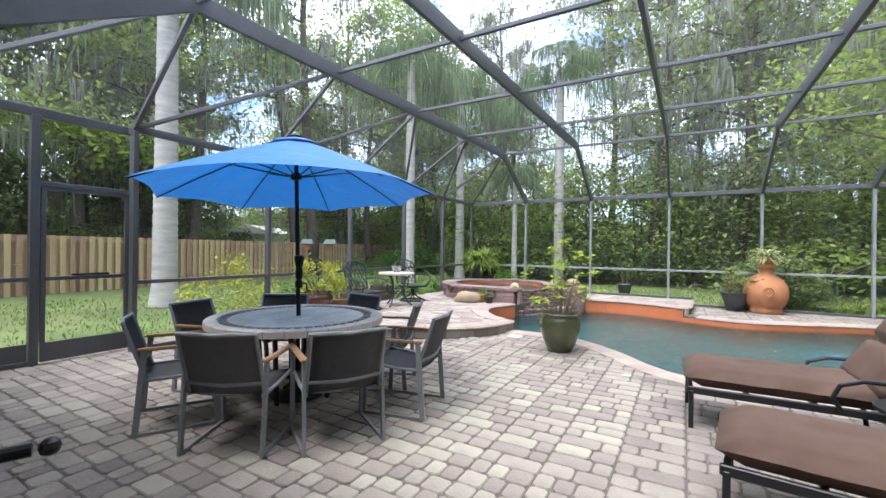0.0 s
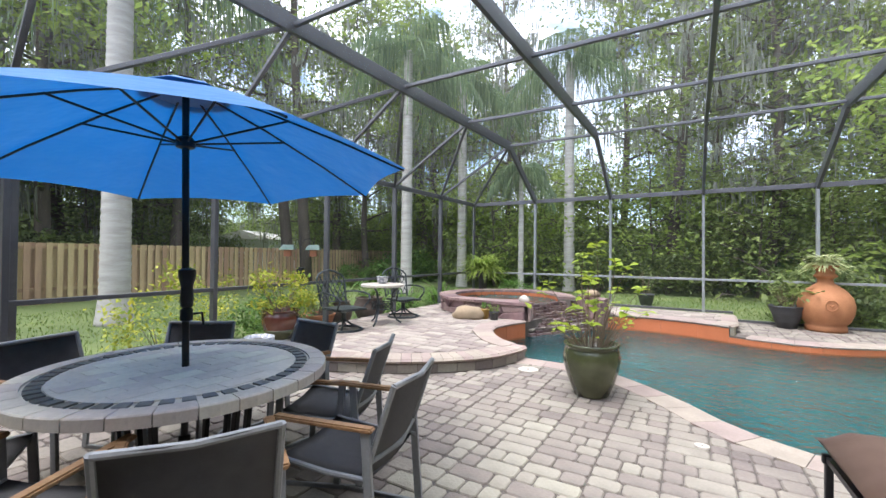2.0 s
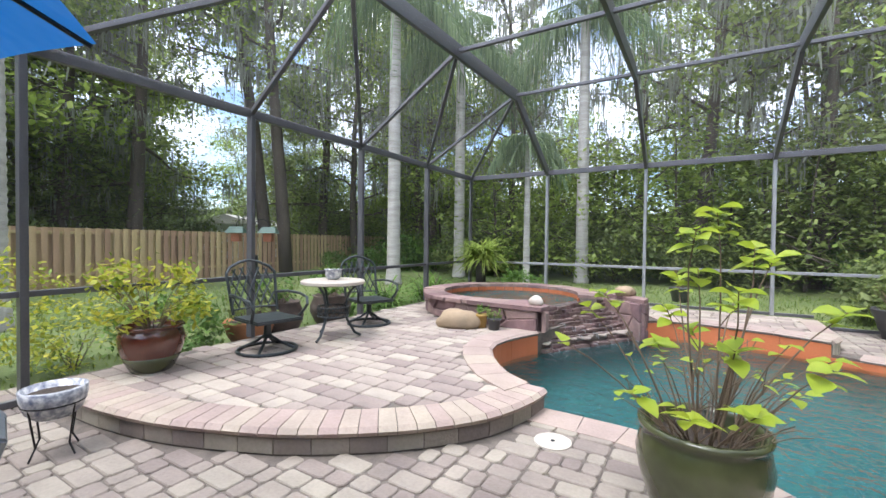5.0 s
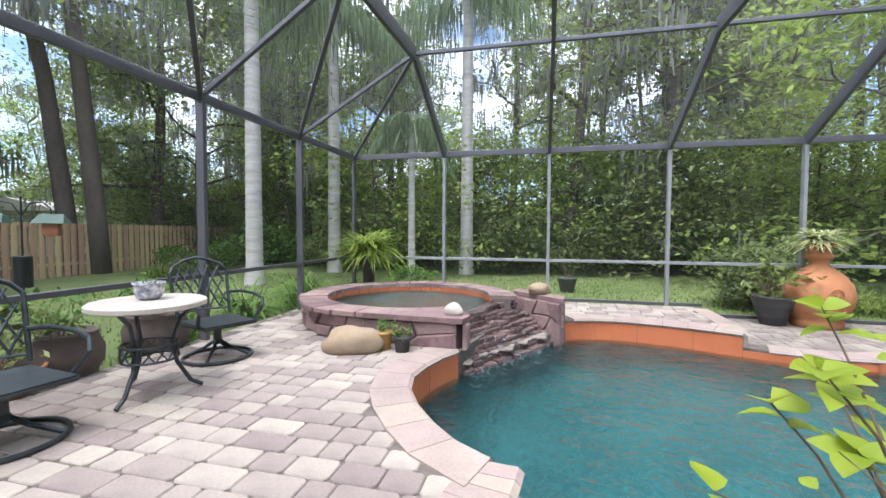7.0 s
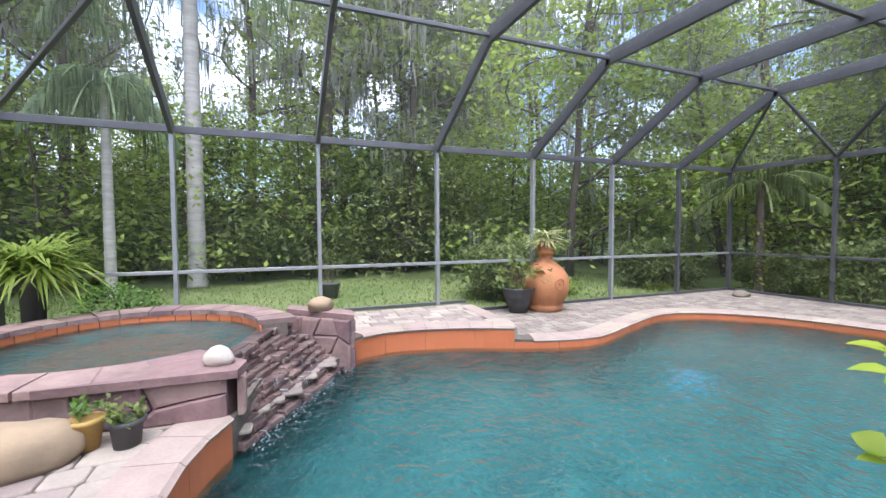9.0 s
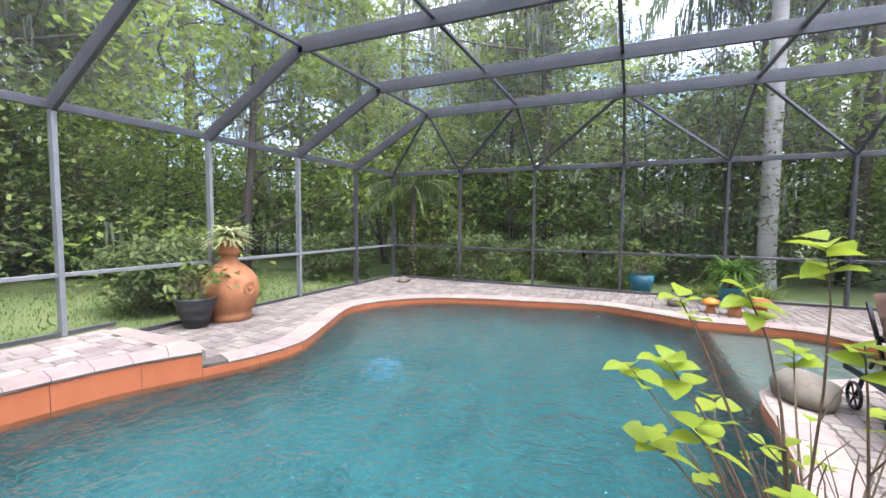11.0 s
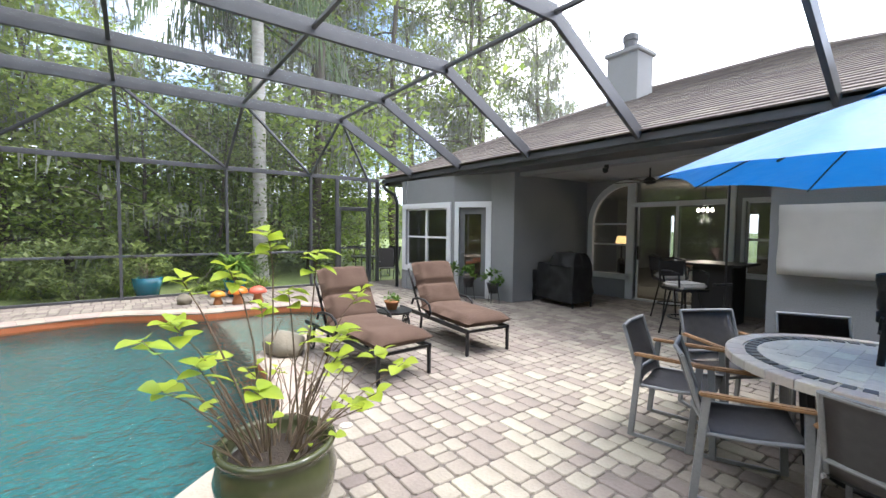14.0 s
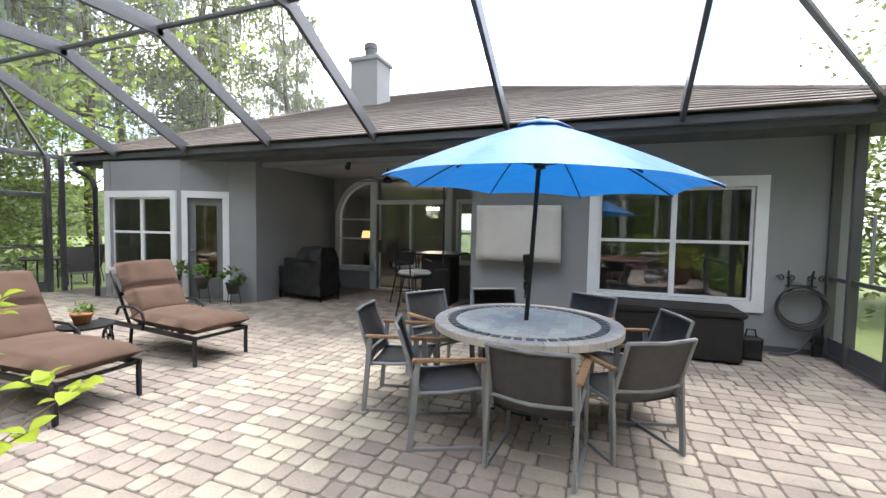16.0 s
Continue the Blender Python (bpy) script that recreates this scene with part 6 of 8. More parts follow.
# planter on a wire stand at the foot of the step
stand = leafy("wire_plant_stand", "patterned ceramic bowl on a black wire stand", (-4.78, 4.72, 0),
              [(0.10, 0.24), (0.14, 0.28), (0.165, 0.36), (0.17, 0.42), (0.155, 0.425), (0.145, 0.38)], M_BLUEWHITE, 0.38, 0.146, None, None, "white bowl with dark pattern", category="plant stand")
for k in range(4):
    a = k * math.pi / 2 + 0.4
    part("leg", tube([(0.15 * math.cos(a), 0.15 * math.sin(a), 0.33), (0.13 * math.cos(a), 0.13 * math.sin(a), 0.2), (0.11 * math.cos(a), 0.11 * math.sin(a), 0.08), (0.15 * math.cos(a), 0.15 * math.sin(a), 0.006)], 0.006, 6), M_BLACK, stand)
part("ring", tube([(0.155 * math.cos(k * 0.3142), 0.155 * math.sin(k * 0.3142), 0.33) for k in range(20)], 0.006, 6, True), M_BLACK, stand)

leafy("small_pot", "small clay pot with a succulent on the side table", (1.48, 3.80, 0.46), [(0.06, 0.0), (0.09, 0.09), (0.10, 0.095), (0.10, 0.12), (0.08, 0.12)],
      M_CLAY, 0.10, 0.085, None, shrub_mesh(62, 0.09, 0.10, 90, 0.06, M_FERN), "", 0.10)

# ---- bistro corner ----
bt = thing("bistro_table", "small round tiled bistro table on curved metal legs", "table", (-5.15, 7.45, UP), 20)
part("tabletop", lathe([(0.0001, 0.66), (0.36, 0.66), (0.385, 0.67), (0.385, 0.70), (0.37, 0.71), (0.0001, 0.712)], 40), M_CREAM, bt, "cream mosaic top")
for k in range(3):
    a = k * 2.094 + 0.4
    c, s = math.cos(a), math.sin(a)
    part("leg", tube([(r * c, r * s, z) for r, z in ((0.30, 0.66), (0.20, 0.56), (0.15, 0.40), (0.17, 0.22), (0.26, 0.06), (0.34, 0.012))], 0.016, 8), M_BRONZECAST, bt)
for z in (0.27, 0.38):
    part("ring", tube([(0.185 * math.cos(k * 0.3142), 0.185 * math.sin(k * 0.3142), z) for k in range(20)], 0.009, 6, True), M_BRONZECAST, bt)
for k in range(14):
    a0, a1 = k * math.pi / 7, (k + 1) * math.pi / 7
    for a, b in ((a0, a1), (a1, a0)):
        part("lattice_bar", tube([(0.185 * math.cos(a), 0.185 * math.sin(a), 0.27), (0.185 * math.cos((a + b) / 2), 0.185 * math.sin((a + b) / 2), 0.325), (0.185 * math.cos(b), 0.185 * math.sin(b), 0.38)], 0.006, 5), M_BRONZECAST, bt)
leafy("table_planter", "small blue and white ceramic bowl on the bistro table", (-5.18, 7.48, UP + 0.713),
      [(0.06, 0.0), (0.085, 0.02), (0.10, 0.07), (0.098, 0.115), (0.11, 0.12), (0.11, 0.13), (0.09, 0.13), (0.085, 0.1)], M_BLUEWHITE, 0.1, 0.086, None, shrub_mesh(43, 0.06, 0.08, 60, 0.04, M_FERN), "", 0.1)


def swivel_chair(x, y, turn):
    """Cast chair with lattice back; front towards +y."""
    t = thing("swivel_chair", "dark cast aluminium swivel chair with lattice back", "chair", (x, y, UP), turn, "bistro chairs")
    part("base_ring", tube([(0.30 * math.cos(k * 0.2094), 0.30 * math.sin(k * 0.2094), 0.017) for k in range(30)], 0.017, 8, True), M_BRONZECAST, t)
    for k in range(4):
        a = k * math.pi / 2 + 0.78
        part("base_arm", tube([(0.02 * math.cos(a), 0.02 * math.sin(a), 0.17), (0.12 * math.cos(a), 0.12 * math.sin(a), 0.10), (0.29 * math.cos(a), 0.29 * math.sin(a), 0.022)], 0.016, 7), M_BRONZECAST, t)
    part("column", lathe([(0.06, 0.14), (0.04, 0.18), (0.035, 0.28), (0.11, 0.30), (0.11, 0.33)], 18), M_BRONZECAST, t)
    st = part("seat", box((-0.26, -0.25, 0.33), (0.26, 0.28, 0.365), 0.012), M_BRONZECAST, t)
    lat = bmesh.new()
    back = lambda u, v: Vector((u * (0.25 + 0.03 * v), -0.25 - 0.13 * v - 0.05 * (1 - u * u), 0.38 + 0.50 * v + 0.05 * (1 - u * u) * v))
    for k in range(-4, 6):
        for sgn in (-1, 1):
            pts = []
            for i in range(9):
                v = 0.12 + 0.80 * i / 8
                u = (k / 3.0) + sgn * (v - 0.5) * 0.95
                if -0.96 < u < 0.96:
                    pts.append(back(u, v))
            if len(pts) > 1:
                bm_tube(lat, pts, 0.009, 5)
    part("lattice", lat, M_BRONZECAST, t)
    fr = [back(-1, 0.0), back(-1, 0.5), back(-1, 0.88), back(-0.8, 0.98), back(-0.4, 1.03), back(0, 1.06), back(0.4, 1.03), back(0.8, 0.98), back(1, 0.88), back(1, 0.5), back(1, 0.0)]
    part("back_frame", tube(fr, 0.017, 8), M_BRONZECAST, t)
    part("back_rail", tube([back(u / 4, 0.1) for u in range(-4, 5)], 0.011, 6), M_BRONZECAST, t)
    for s in (-1, 1):
        part("armrest", tube([back(s, 0.42), (0.31 * s, -0.12, 0.61), (0.33 * s, 0.1, 0.60), (0.32 * s, 0.25, 0.57), (0.30 * s, 0.29, 0.50), (0.29 * s, 0.25, 0.44), (0.265 * s, 0.18, 0.36)], 0.016, 8), M_BRONZECAST, t)
    return t


swivel_chair(-5.28, 6.62, -98)
swivel_chair(-5.35, 8.35, -112)


# ---- spa, waterfall, stones ----
def rough_stone(name, size, material, parent=None, seed=1, flat=0.0, sub=3):
    bm = bmesh.new()
    bmesh.ops.create_icosphere(bm, subdivisions=sub, radius=1)
    for v in bm.verts:
        n = 1 + 0.22 * noise.noise(v.co * 1.3 + Vector((seed * 3.1, 0, 0))) + 0.07 * noise.noise(v.co * 4 + Vector((seed, 5, 0)))
        c = v.co * n
        c.z = max(c.z, -0.55)
        v.co = Vector((c.x * size[0], c.y * size[1], (c.z + 0.55) / 1.55 * size[2]))
    return part(name, bm, material, parent, "", True)


spa = thing("spa", "round raised spa clad in purple-brown flagstone", "hot tub", (0, 0, 0), 0, "", "structure")
cx, cy = SPA_C
GAP0, GAP1 = radians(-62), radians(6)          # where the spa spills over the falls
part("core", wedge(SPA_IN + 0.005, SPA_R - 0.05, GAP1, GAP0 + 2 * math.pi, UP - 0.1, SPA_Z - 0.05, 48), M_MORTAR, spa).matrix_basis = pose(cx, cy, 0)
bas = bmesh.new()
rings = [[bas.verts.new((cx + r * math.cos(k * math.pi / 32), cy + r * math.sin(k * math.pi / 32), z)) for k in range(64)] for r, z in ((SPA_IN, SPA_Z - 0.10), (SPA_IN, 0.10), (0.85, 0.08), (0.8, -0.25), (0.02, -0.28))]
for A, B in zip(rings, rings[1:]):
    for k in range(64):
        bas.faces.new((A[k], A[(k + 1) % 64], B[(k + 1) % 64], B[k]))
bas.faces.new(rings[-1])
part("basin", bas, M_PLASTER, spa, "", True)
bm = bmesh.new()
for k in range(40):
    a0, a1 = k * math.pi / 20 + 0.004, (k + 1) * math.pi / 20 - 0.004
    if a0 > GAP0 + 2 * math.pi or a1 < GAP1:
        continue
    b2 = wedge(SPA_IN - 0.018, SPA_IN, a0, a1, SPA_Z - 0.18, SPA_Z - 0.055, 1)
    me = mesh_of("tile", b2, M_TILE)
    o = new("tile", me)
    o.parent = spa
    o.matrix_world = pose(cx, cy, 0)
part("water", flat_sheet([Vector((cx + (SPA_IN - 0.01) * math.cos(k * math.pi / 32), cy + (SPA_IN - 0.01) * math.sin(k * math.pi / 32), 0)) for k in range(64)], SPA_Z - 0.12), M_WATER, spa, "still teal spa water").visible_shadow = False
srng = random.Random(9)
a = GAP1
while a < GAP0 + 2 * math.pi - 0.05:
    w = srng.uniform(0.16, 0.26)
    a1 = min(a + w, GAP0 + 2 * math.pi)
    b2 = wedge(SPA_IN - 0.03, SPA_R + 0.04 + srng.uniform(-0.02, 0.03), a + 0.006, a1 - 0.006, SPA_Z - 0.055, SPA_Z + srng.uniform(-0.004, 0.006))
    o = new("rim_stone", mesh_of("rim_stone", b2, M_STONE))
    o.parent = spa
    o.matrix_world = pose(cx, cy, 0)
    a = a1


def clad(place, L, z0, z1, parent, seed, rows=2, size=0.24):
    """Irregular flagstones bedded on an upright face; place(s, z, out) gives the world point."""
    rng = random.Random(seed)
    cols = max(2, int(L / size))
    pts = {}
    for i in range(cols + 1):
        for j in range(rows + 1):
            js = 0 if i in (0, cols) else rng.uniform(-0.33, 0.33) * L / cols
            jz = 0 if j in (0, rows) else rng.uniform(-0.36, 0.36) * (z1 - z0) / rows
            pts[i, j] = (i * L / cols + js, z0 + j * (z1 - z0) / rows + jz)
    done = set()
    for i in range(cols):
        for j in range(rows):
            if (i, j) in done:
                continue
            poly = [pts[i, j], pts[i + 1, j], pts[i + 1, j + 1], pts[i, j + 1]]
            r = rng.random()
            if r < 0.22 and j + 1 < rows and (i, j + 1) not in done:
                poly = [pts[i, j], pts[i + 1, j], pts[i + 1, j + 1], pts[i + 1, j + 2], pts[i, j + 2], pts[i, j + 1]]
                done.add((i, j + 1))
            elif r < 0.42 and i + 1 < cols and (i + 1, j) not in done:
                poly = [pts[i, j], pts[i + 1, j], pts[i + 2, j], pts[i + 2, j + 1], pts[i + 1, j + 1], pts[i, j + 1]]
                done.add((i + 1, j))
            mx, mz = sum(p[0] for p in poly) / len(poly), sum(p[1] for p in poly) / len(poly)
            depth = rng.uniform(0.03, 0.06)
            bm = bmesh.new()
            lay = []
            for k, d in ((0.95, 0.0), (0.95, depth * 0.7), (0.82, depth)):
                lay.append([bm.verts.new(place(mx + (p[0] - mx) * k, mz + (p[1] - mz) * k, d)) for p in poly])
            m = len(poly)
            for A, B in zip(lay, lay[1:]):
                for q in range(m):
                    bm.faces.new((A[q], A[(q + 1) % m], B[(q + 1) % m], B[q]))
            bm.faces.new(lay[-1])
            bmesh.ops.recalc_face_normals(bm, faces=bm.faces[:])
            part("flagstone", bm, M_STONE, parent)


def on_spa(s, z, d):
    a = radians(150) + s / SPA_R
    r = SPA_R - 0.05 + d
    return Vector((cx + r * math.cos(a), cy + r * math.sin(a), z))


clad(on_spa, SPA_R * radians(118), UP, SPA_Z - 0.05, spa, 3)
# stone shoulders and the fanned steps of the falls
falls = thing("waterfall", "stepped waterfall of dark wet stone slabs from the spa", "waterfall", (0, 0, 0), 0, "", "structure")
M_WET = mat("wet_dark_stone", (0.15, 0.098, 0.092), (0.085, 0.058, 0.056), 5, 0.3, 0, 0.8, 25, island=0.25, objrand=0.3)
spa_pt = lambda deg, r: Vector((cx + r * math.cos(radians(deg)), cy + r * math.sin(radians(deg)), 0))
left_poly = [spa_pt(-96, SPA_R - 0.05), FALL_A + Vector((-0.05, 0.0, 0)), FALL_A + Vector((0.02, 0.14, 0)), spa_pt(-52, SPA_IN + 0.02), spa_pt(-64, SPA_IN + 0.02), spa_pt(-80, SPA_IN + 0.02), spa_pt(-96, SPA_IN + 0.02)]
part("shoulder", slab(left_poly, WATER - 0.3, SPA_Z - 0.06), M_WET, falls)
part("shoulder_cap", slab([spa_pt(-92, SPA_R + 0.03), FALL_A + Vector((0.02, -0.07, 0)), FALL_A + Vector((0.07, 0.16, 0)), spa_pt(-50, SPA_IN - 0.02), spa_pt(-58, SPA_IN - 0.03), spa_pt(-72, SPA_IN - 0.03), spa_pt(-92, SPA_IN - 0.02)], SPA_Z - 0.058, SPA_Z - 0.002), M_STONE, falls)
w0 = spa_pt(-93, SPA_R - 0.05)
w1 = FALL_A + Vector((-0.04, -0.01, 0))
wd = (w1 - w0).normalized()
wn_ = Vector((wd.y, -wd.x, 0))
clad(lambda q, z, d: w0 + wd * q + wn_ * d + Vector((0, 0, z)), (w1 - w0).length, UP, SPA_Z - 0.06, falls, 8, 2, 0.26)
clad(lambda q, z, d: w1 + Vector((0.05, q, z)) + Vector((d, 0, 0)), 0.16, UP - 0.02, SPA_Z - 0.06, falls, 9, 1, 0.2)
right_poly = [FALL_B + Vector((0.03, -0.12, 0)), FALL_B + Vector((0.06, 0.22, 0)), FALL_C + Vector((0.05, 0.42, 0)), FALL_C + Vector((0.02, 0.12, 0))]
part("shoulder", slab(right_poly, WATER - 0.3, SPA_Z - 0.06), M_WET, falls)
part("shoulder_cap", slab([p + Vector((0.03, -0.03, 0)) for p in right_poly[:2]] + [p + Vector((-0.02, 0.04, 0)) for p in right_poly[2:]], SPA_Z - 0.058, SPA_Z - 0.002), M_STONE, falls)
r0, r1 = right_poly[0], right_poly[1]
clad(lambda q, z, d: r0 + (r1 - r0).normalized() * q + Vector((d, 0, z)), (r1 - r0).length, WATER, SPA_Z - 0.06, falls, 6, 3, 0.2)
q0, q1 = right_poly[3], right_poly[0]
qd = (q1 - q0).normalized()
clad(lambda q, z, d: q0 + qd * q + Vector((qd.y, -qd.x, 0)) * d + Vector((0, 0, z)), (q1 - q0).length, WATER - 0.08, SPA_Z - 0.06, falls, 7, 3, 0.22)
frng = random.Random(21)
ROWS = 10


def fall_row(f):
    """Ends of one step of the fan: f is 0 at the water and 1 at the spa."""
    return FALL_A + Vector((0.04 - 0.12 * f, 0.04 + 0.56 * f, 0)), FALL_B.lerp(FALL_C, f)


for row in range(ROWS):
    f = row / (ROWS - 1)
    a_, b_ = fall_row(f)
    z = WATER - 0.02 + (SPA_Z - 0.14 - WATER) * f
    d_ = (b_ - a_).normalized()
    n_ = Vector((d_.y, -d_.x, 0))
    m_ = Matrix((d_, n_, Vector((0, 0, 1)))).transposed().to_4x4()
    m_.translation = a_
    part("bed", box((0.0, -0.5 + 0.36 * f, WATER - 0.04), ((b_ - a_).length, -0.03, z + 0.02), 0, m_), M_WET, falls)
    q, L_ = 0.0, (b_ - a_).length
    while q < L_ - 0.04:
        w = min(frng.uniform(0.12, 0.34), L_ - q)
        h = frng.uniform(0.045, 0.07)
        bm = box((q, -0.30 + 0.14 * f, z), (q + w * 0.97, frng.uniform(-0.03, 0.035), z + h), 0, m_)
        for v in bm.verts:
            v.co += Vector((frng.uniform(-0.016, 0.016), frng.uniform(-0.016, 0.016), frng.uniform(-0.010, 0.010)))
        bmesh.ops.bevel(bm, geom=bm.edges[:], offset=0.007, segments=1, affect="EDGES")
        part("slab", bm, M_WET, falls)
        q += w
wrng = random.Random(2)
veil = bmesh.new()
for k in range(20):
    row = wrng.choice((0, 0, 0, 0, 1, 2, 3, 4, 5, 6, 7))
    f = row / (ROWS - 1)
    a_, b_ = fall_row(f)
    d_ = (b_ - a_).normalized()
    n_ = Vector((d_.y, -d_.x, 0))
    p = a_.lerp(b_, wrng.uniform(0.03, 0.95)) + Vector((0, 0, WATER - 0.02 + (SPA_Z - 0.14 - WATER) * f + 0.055))
    w = wrng.uniform(0.006, 0.016)
    h = wrng.uniform(0.04, 0.09)
    pts = [p - n_ * 0.05, p - n_ * 0.05 + d_ * w, p + n_ * 0.035 + d_ * w, p + n_ * 0.035, p + n_ * 0.05 + d_ * w * 0.8 - Vector((0, 0, h)), p + n_ * 0.05 + d_ * w * 0.2 - Vector((0, 0, h))]
    v = [veil.verts.new(x) for x in pts]
    veil.faces.new((v[0], v[1], v[2], v[3]))
    veil.faces.new((v[3], v[2], v[4], v[5]))
part("falling_water", veil, mat("white_water", (0.40, 0.43, 0.45), (0.30, 0.34, 0.36), 30, 0.25, 0, 0.6, 80), falls, "thin white threads of falling water")
foam = bmesh.new()
for k in range(150):
    p = FALL_A.lerp(FALL_B, wrng.uniform(0.02, 0.98)) + Vector((0.84, -0.54, 0)) * (abs(wrng.gauss(0, 0.07)) + 0.03) + Vector((0, 0, WATER + 0.002))
    bmesh.ops.create_icosphere(foam, subdivisions=1, radius=wrng.uniform(0.003, 0.009), matrix=Matrix.Translation(p) @ Matrix.Diagonal((1, 1, 0.4, 1)))
part("foam", foam, bpy.data.materials["white_water"], falls, "white froth where the falls meet the pool")

b1 = rough_stone("boulder", (0.34, 0.24, 0.26), M_BOULDER, None, 3)
b1.matrix_world = pose(-4.17, 8.93, UP - 0.01, 0, 0, 20)
tagged(b1, "rounded tan sandstone boulder against the spa wall", "rock")
cap = rough_stone("capstone", (0.17, 0.13, 0.17), M_BOULDER, None, 8)
cap.matrix_world = pose(-2.30, 11.22, 0.495, 0, 0, 40)
tagged(cap, "pale blocky stone on the spa wall", "rock")
r1 = rough_stone("rock", (0.27, 0.22, 0.28), M_ROCKGREY, None, 5)
r1.matrix_world = pose(1.86, 5.10, 0.0, 0, 0, 20)
tagged(r1, "round grey-brown rock on the pool edge", "rock")
r2 = rough_stone("rock", (0.22, 0.16, 0.13), M_ROCKGREY, None, 6)
r2.matrix_world = pose(6.7, 11.95, 0.0)
tagged(r2, "low rock by the far corner of the terrace", "rock")
r3 = rough_stone("rock", (0.16, 0.14, 0.2), M_ROCKGREY, None, 7)
r3.matrix_world = pose(6.25, 5.75, 0.0)
tagged(r3, "small rock planted with succulents at the pool edge", "rock")
fr = rough_stone("frog_figure", (0.10, 0.08, 0.13), M_CREAM, None, 12)
fr.matrix_world = pose(-3.2, 9.36, 0.497)
tagged(fr, "small white ceramic ornament on the spa rim", "ornament")
leafy("small_pot", "small yellow pot with a succulent by the boulder", (-3.87, 9.02, UP), [(0.06, 0), (0.085, 0.16), (0.095, 0.165), (0.095, 0.19), (0.075, 0.19)],
      mat("ochre_pot", (0.42, 0.27, 0.075), (0.34, 0.21, 0.06), 6, 0.6), 0.17, 0.08, None, shrub_mesh(44, 0.07, 0.12, 70, 0.06, M_FERN), "", 0.17, group="small pots by the spa")
leafy("small_pot", "small dark pot with a bushy succulent by the spa", (-3.66, 8.98, UP), [(0.07, 0), (0.085, 0.13), (0.10, 0.14), (0.10, 0.165), (0.08, 0.165)],
      M_GREYPOT, 0.15, 0.085, None, shrub_mesh(45, 0.10, 0.17, 130, 0.06, M_LEAF_OAK), "", 0.14, group="small pots by the spa")
leafy("staghorn_fern", "big staghorn fern in a pot on a pedestal behind the spa", (-5.45, 12.25, UP), [(0.1, 0), (0.12, 0.6), (0.2, 0.65), (0.24, 0.82), (0.2, 0.82)],
      M_GREYPOT, 0.79, 0.2, None, shrub_mesh(46, 0.9, 1.0, 330, 0.95, M_LEAF_SPRING, True), "", 0.80)

# ---- far terrace ----
leafy("clay_urn", "tall round terracotta urn with a spider plant on top", (1.83, 12.37, 0),
      [(0.30, 0.0), (0.315, 0.01), (0.315, 0.10), (0.295, 0.12), (0.36, 0.20), (0.42, 0.36), (0.432, 0.50), (0.40, 0.65), (0.31, 0.78), (0.19, 0.88), (0.125, 0.93), (0.115, 1.0), (0.16, 1.04), (0.185, 1.055), (0.165, 1.09), (0.135, 1.13), (0.15, 1.20), (0.20, 1.25), (0.205, 1.27), (0.18, 1.275), (0.16, 1.24)],
      M_CLAY, 1.25, 0.16, None, shrub_mesh(47, 0.4, 0.3, 240, 0.46, leaf_mat("spider_leaf", (0.34, 0.40, 0.14), (0.68, 0.68, 0.42), 0.5, 0.35), True), "round terracotta urn", 1.25)
urn = bpy.data.objects["clay_urn"]
emb = bmesh.new()
bm_tube(emb, [(0.09 * math.cos(k * 0.4), -0.428, 0.52 + 0.10 * math.sin(k * 0.4)) for k in range(16)], 0.012, 6, True)
bm_tube(emb, [(-0.03, -0.435, 0.54), (0, -0.44, 0.50), (0.03, -0.435, 0.54)], 0.012, 6)
part("medallion", emb, M_CLAY, urn, "raised round medallion")
leafy("potted_plant", "leggy flowering plant in a ribbed dark grey pot", (1.24, 12.36, 0),
      [(0.16, 0.0), (0.19, 0.12), (0.20, 0.125), (0.205, 0.14), (0.235, 0.26), (0.245, 0.265), (0.25, 0.30), (0.29, 0.41), (0.305, 0.43), (0.30, 0.45), (0.27, 0.44), (0.25, 0.38)], M_GREYPOT, 0.39, 0.25,
      twiggy(9, 20, 0.5, 0.42, 0.38), shrub_mesh(48, 0.48, 0.5, 320, 0.13, M_LEAF_OAK), "", 0.40)
leafy("potted_plant", "thin dry plant in a dark pot out on the lawn", (-1.62, 16.05, -0.12), [(0.16, 0), (0.24, 0.34), (0.26, 0.36), (0.22, 0.37)], M_GREYPOT, 0.33, 0.21,
      twiggy(10, 10, 0.9, 0.3, 0.33), shrub_mesh(49, 0.3, 0.7, 60, 0.09, M_LEAF_OAK), "", 0.4)

# ---- right side ----
leafy("potted_plant", "ponytail palm with arching leaves in a teal glazed pot", (6.75, 4.75, 0), [(0.14, 0), (0.2, 0.16), (0.23, 0.34), (0.24, 0.37), (0.2, 0.37)], M_BLUEPOT, 0.34, 0.2,
      tube([(0, 0, 0.33), (0.01, 0, 0.62)], 0.05, 8, r_end=0.03), shrub_mesh(50, 0.6, 0.9, 200, 0.7, M_FERN, True), "teal glazed pot", 0.6)
leafy("potted_shrub", "round leafed green shrub in a blue glazed pot", (7.9, 6.3, -0.1), [(0.2, 0), (0.26, 0.3), (0.3, 0.5), (0.27, 0.5)], M_BLUEPOT, 0.46, 0.26,
      twiggy(12, 14, 0.5, 0.4, 0.46), shrub_mesh(51, 0.5, 0.75, 600, 0.1, M_LEAF_OAK), "blue glazed pot", 0.45)


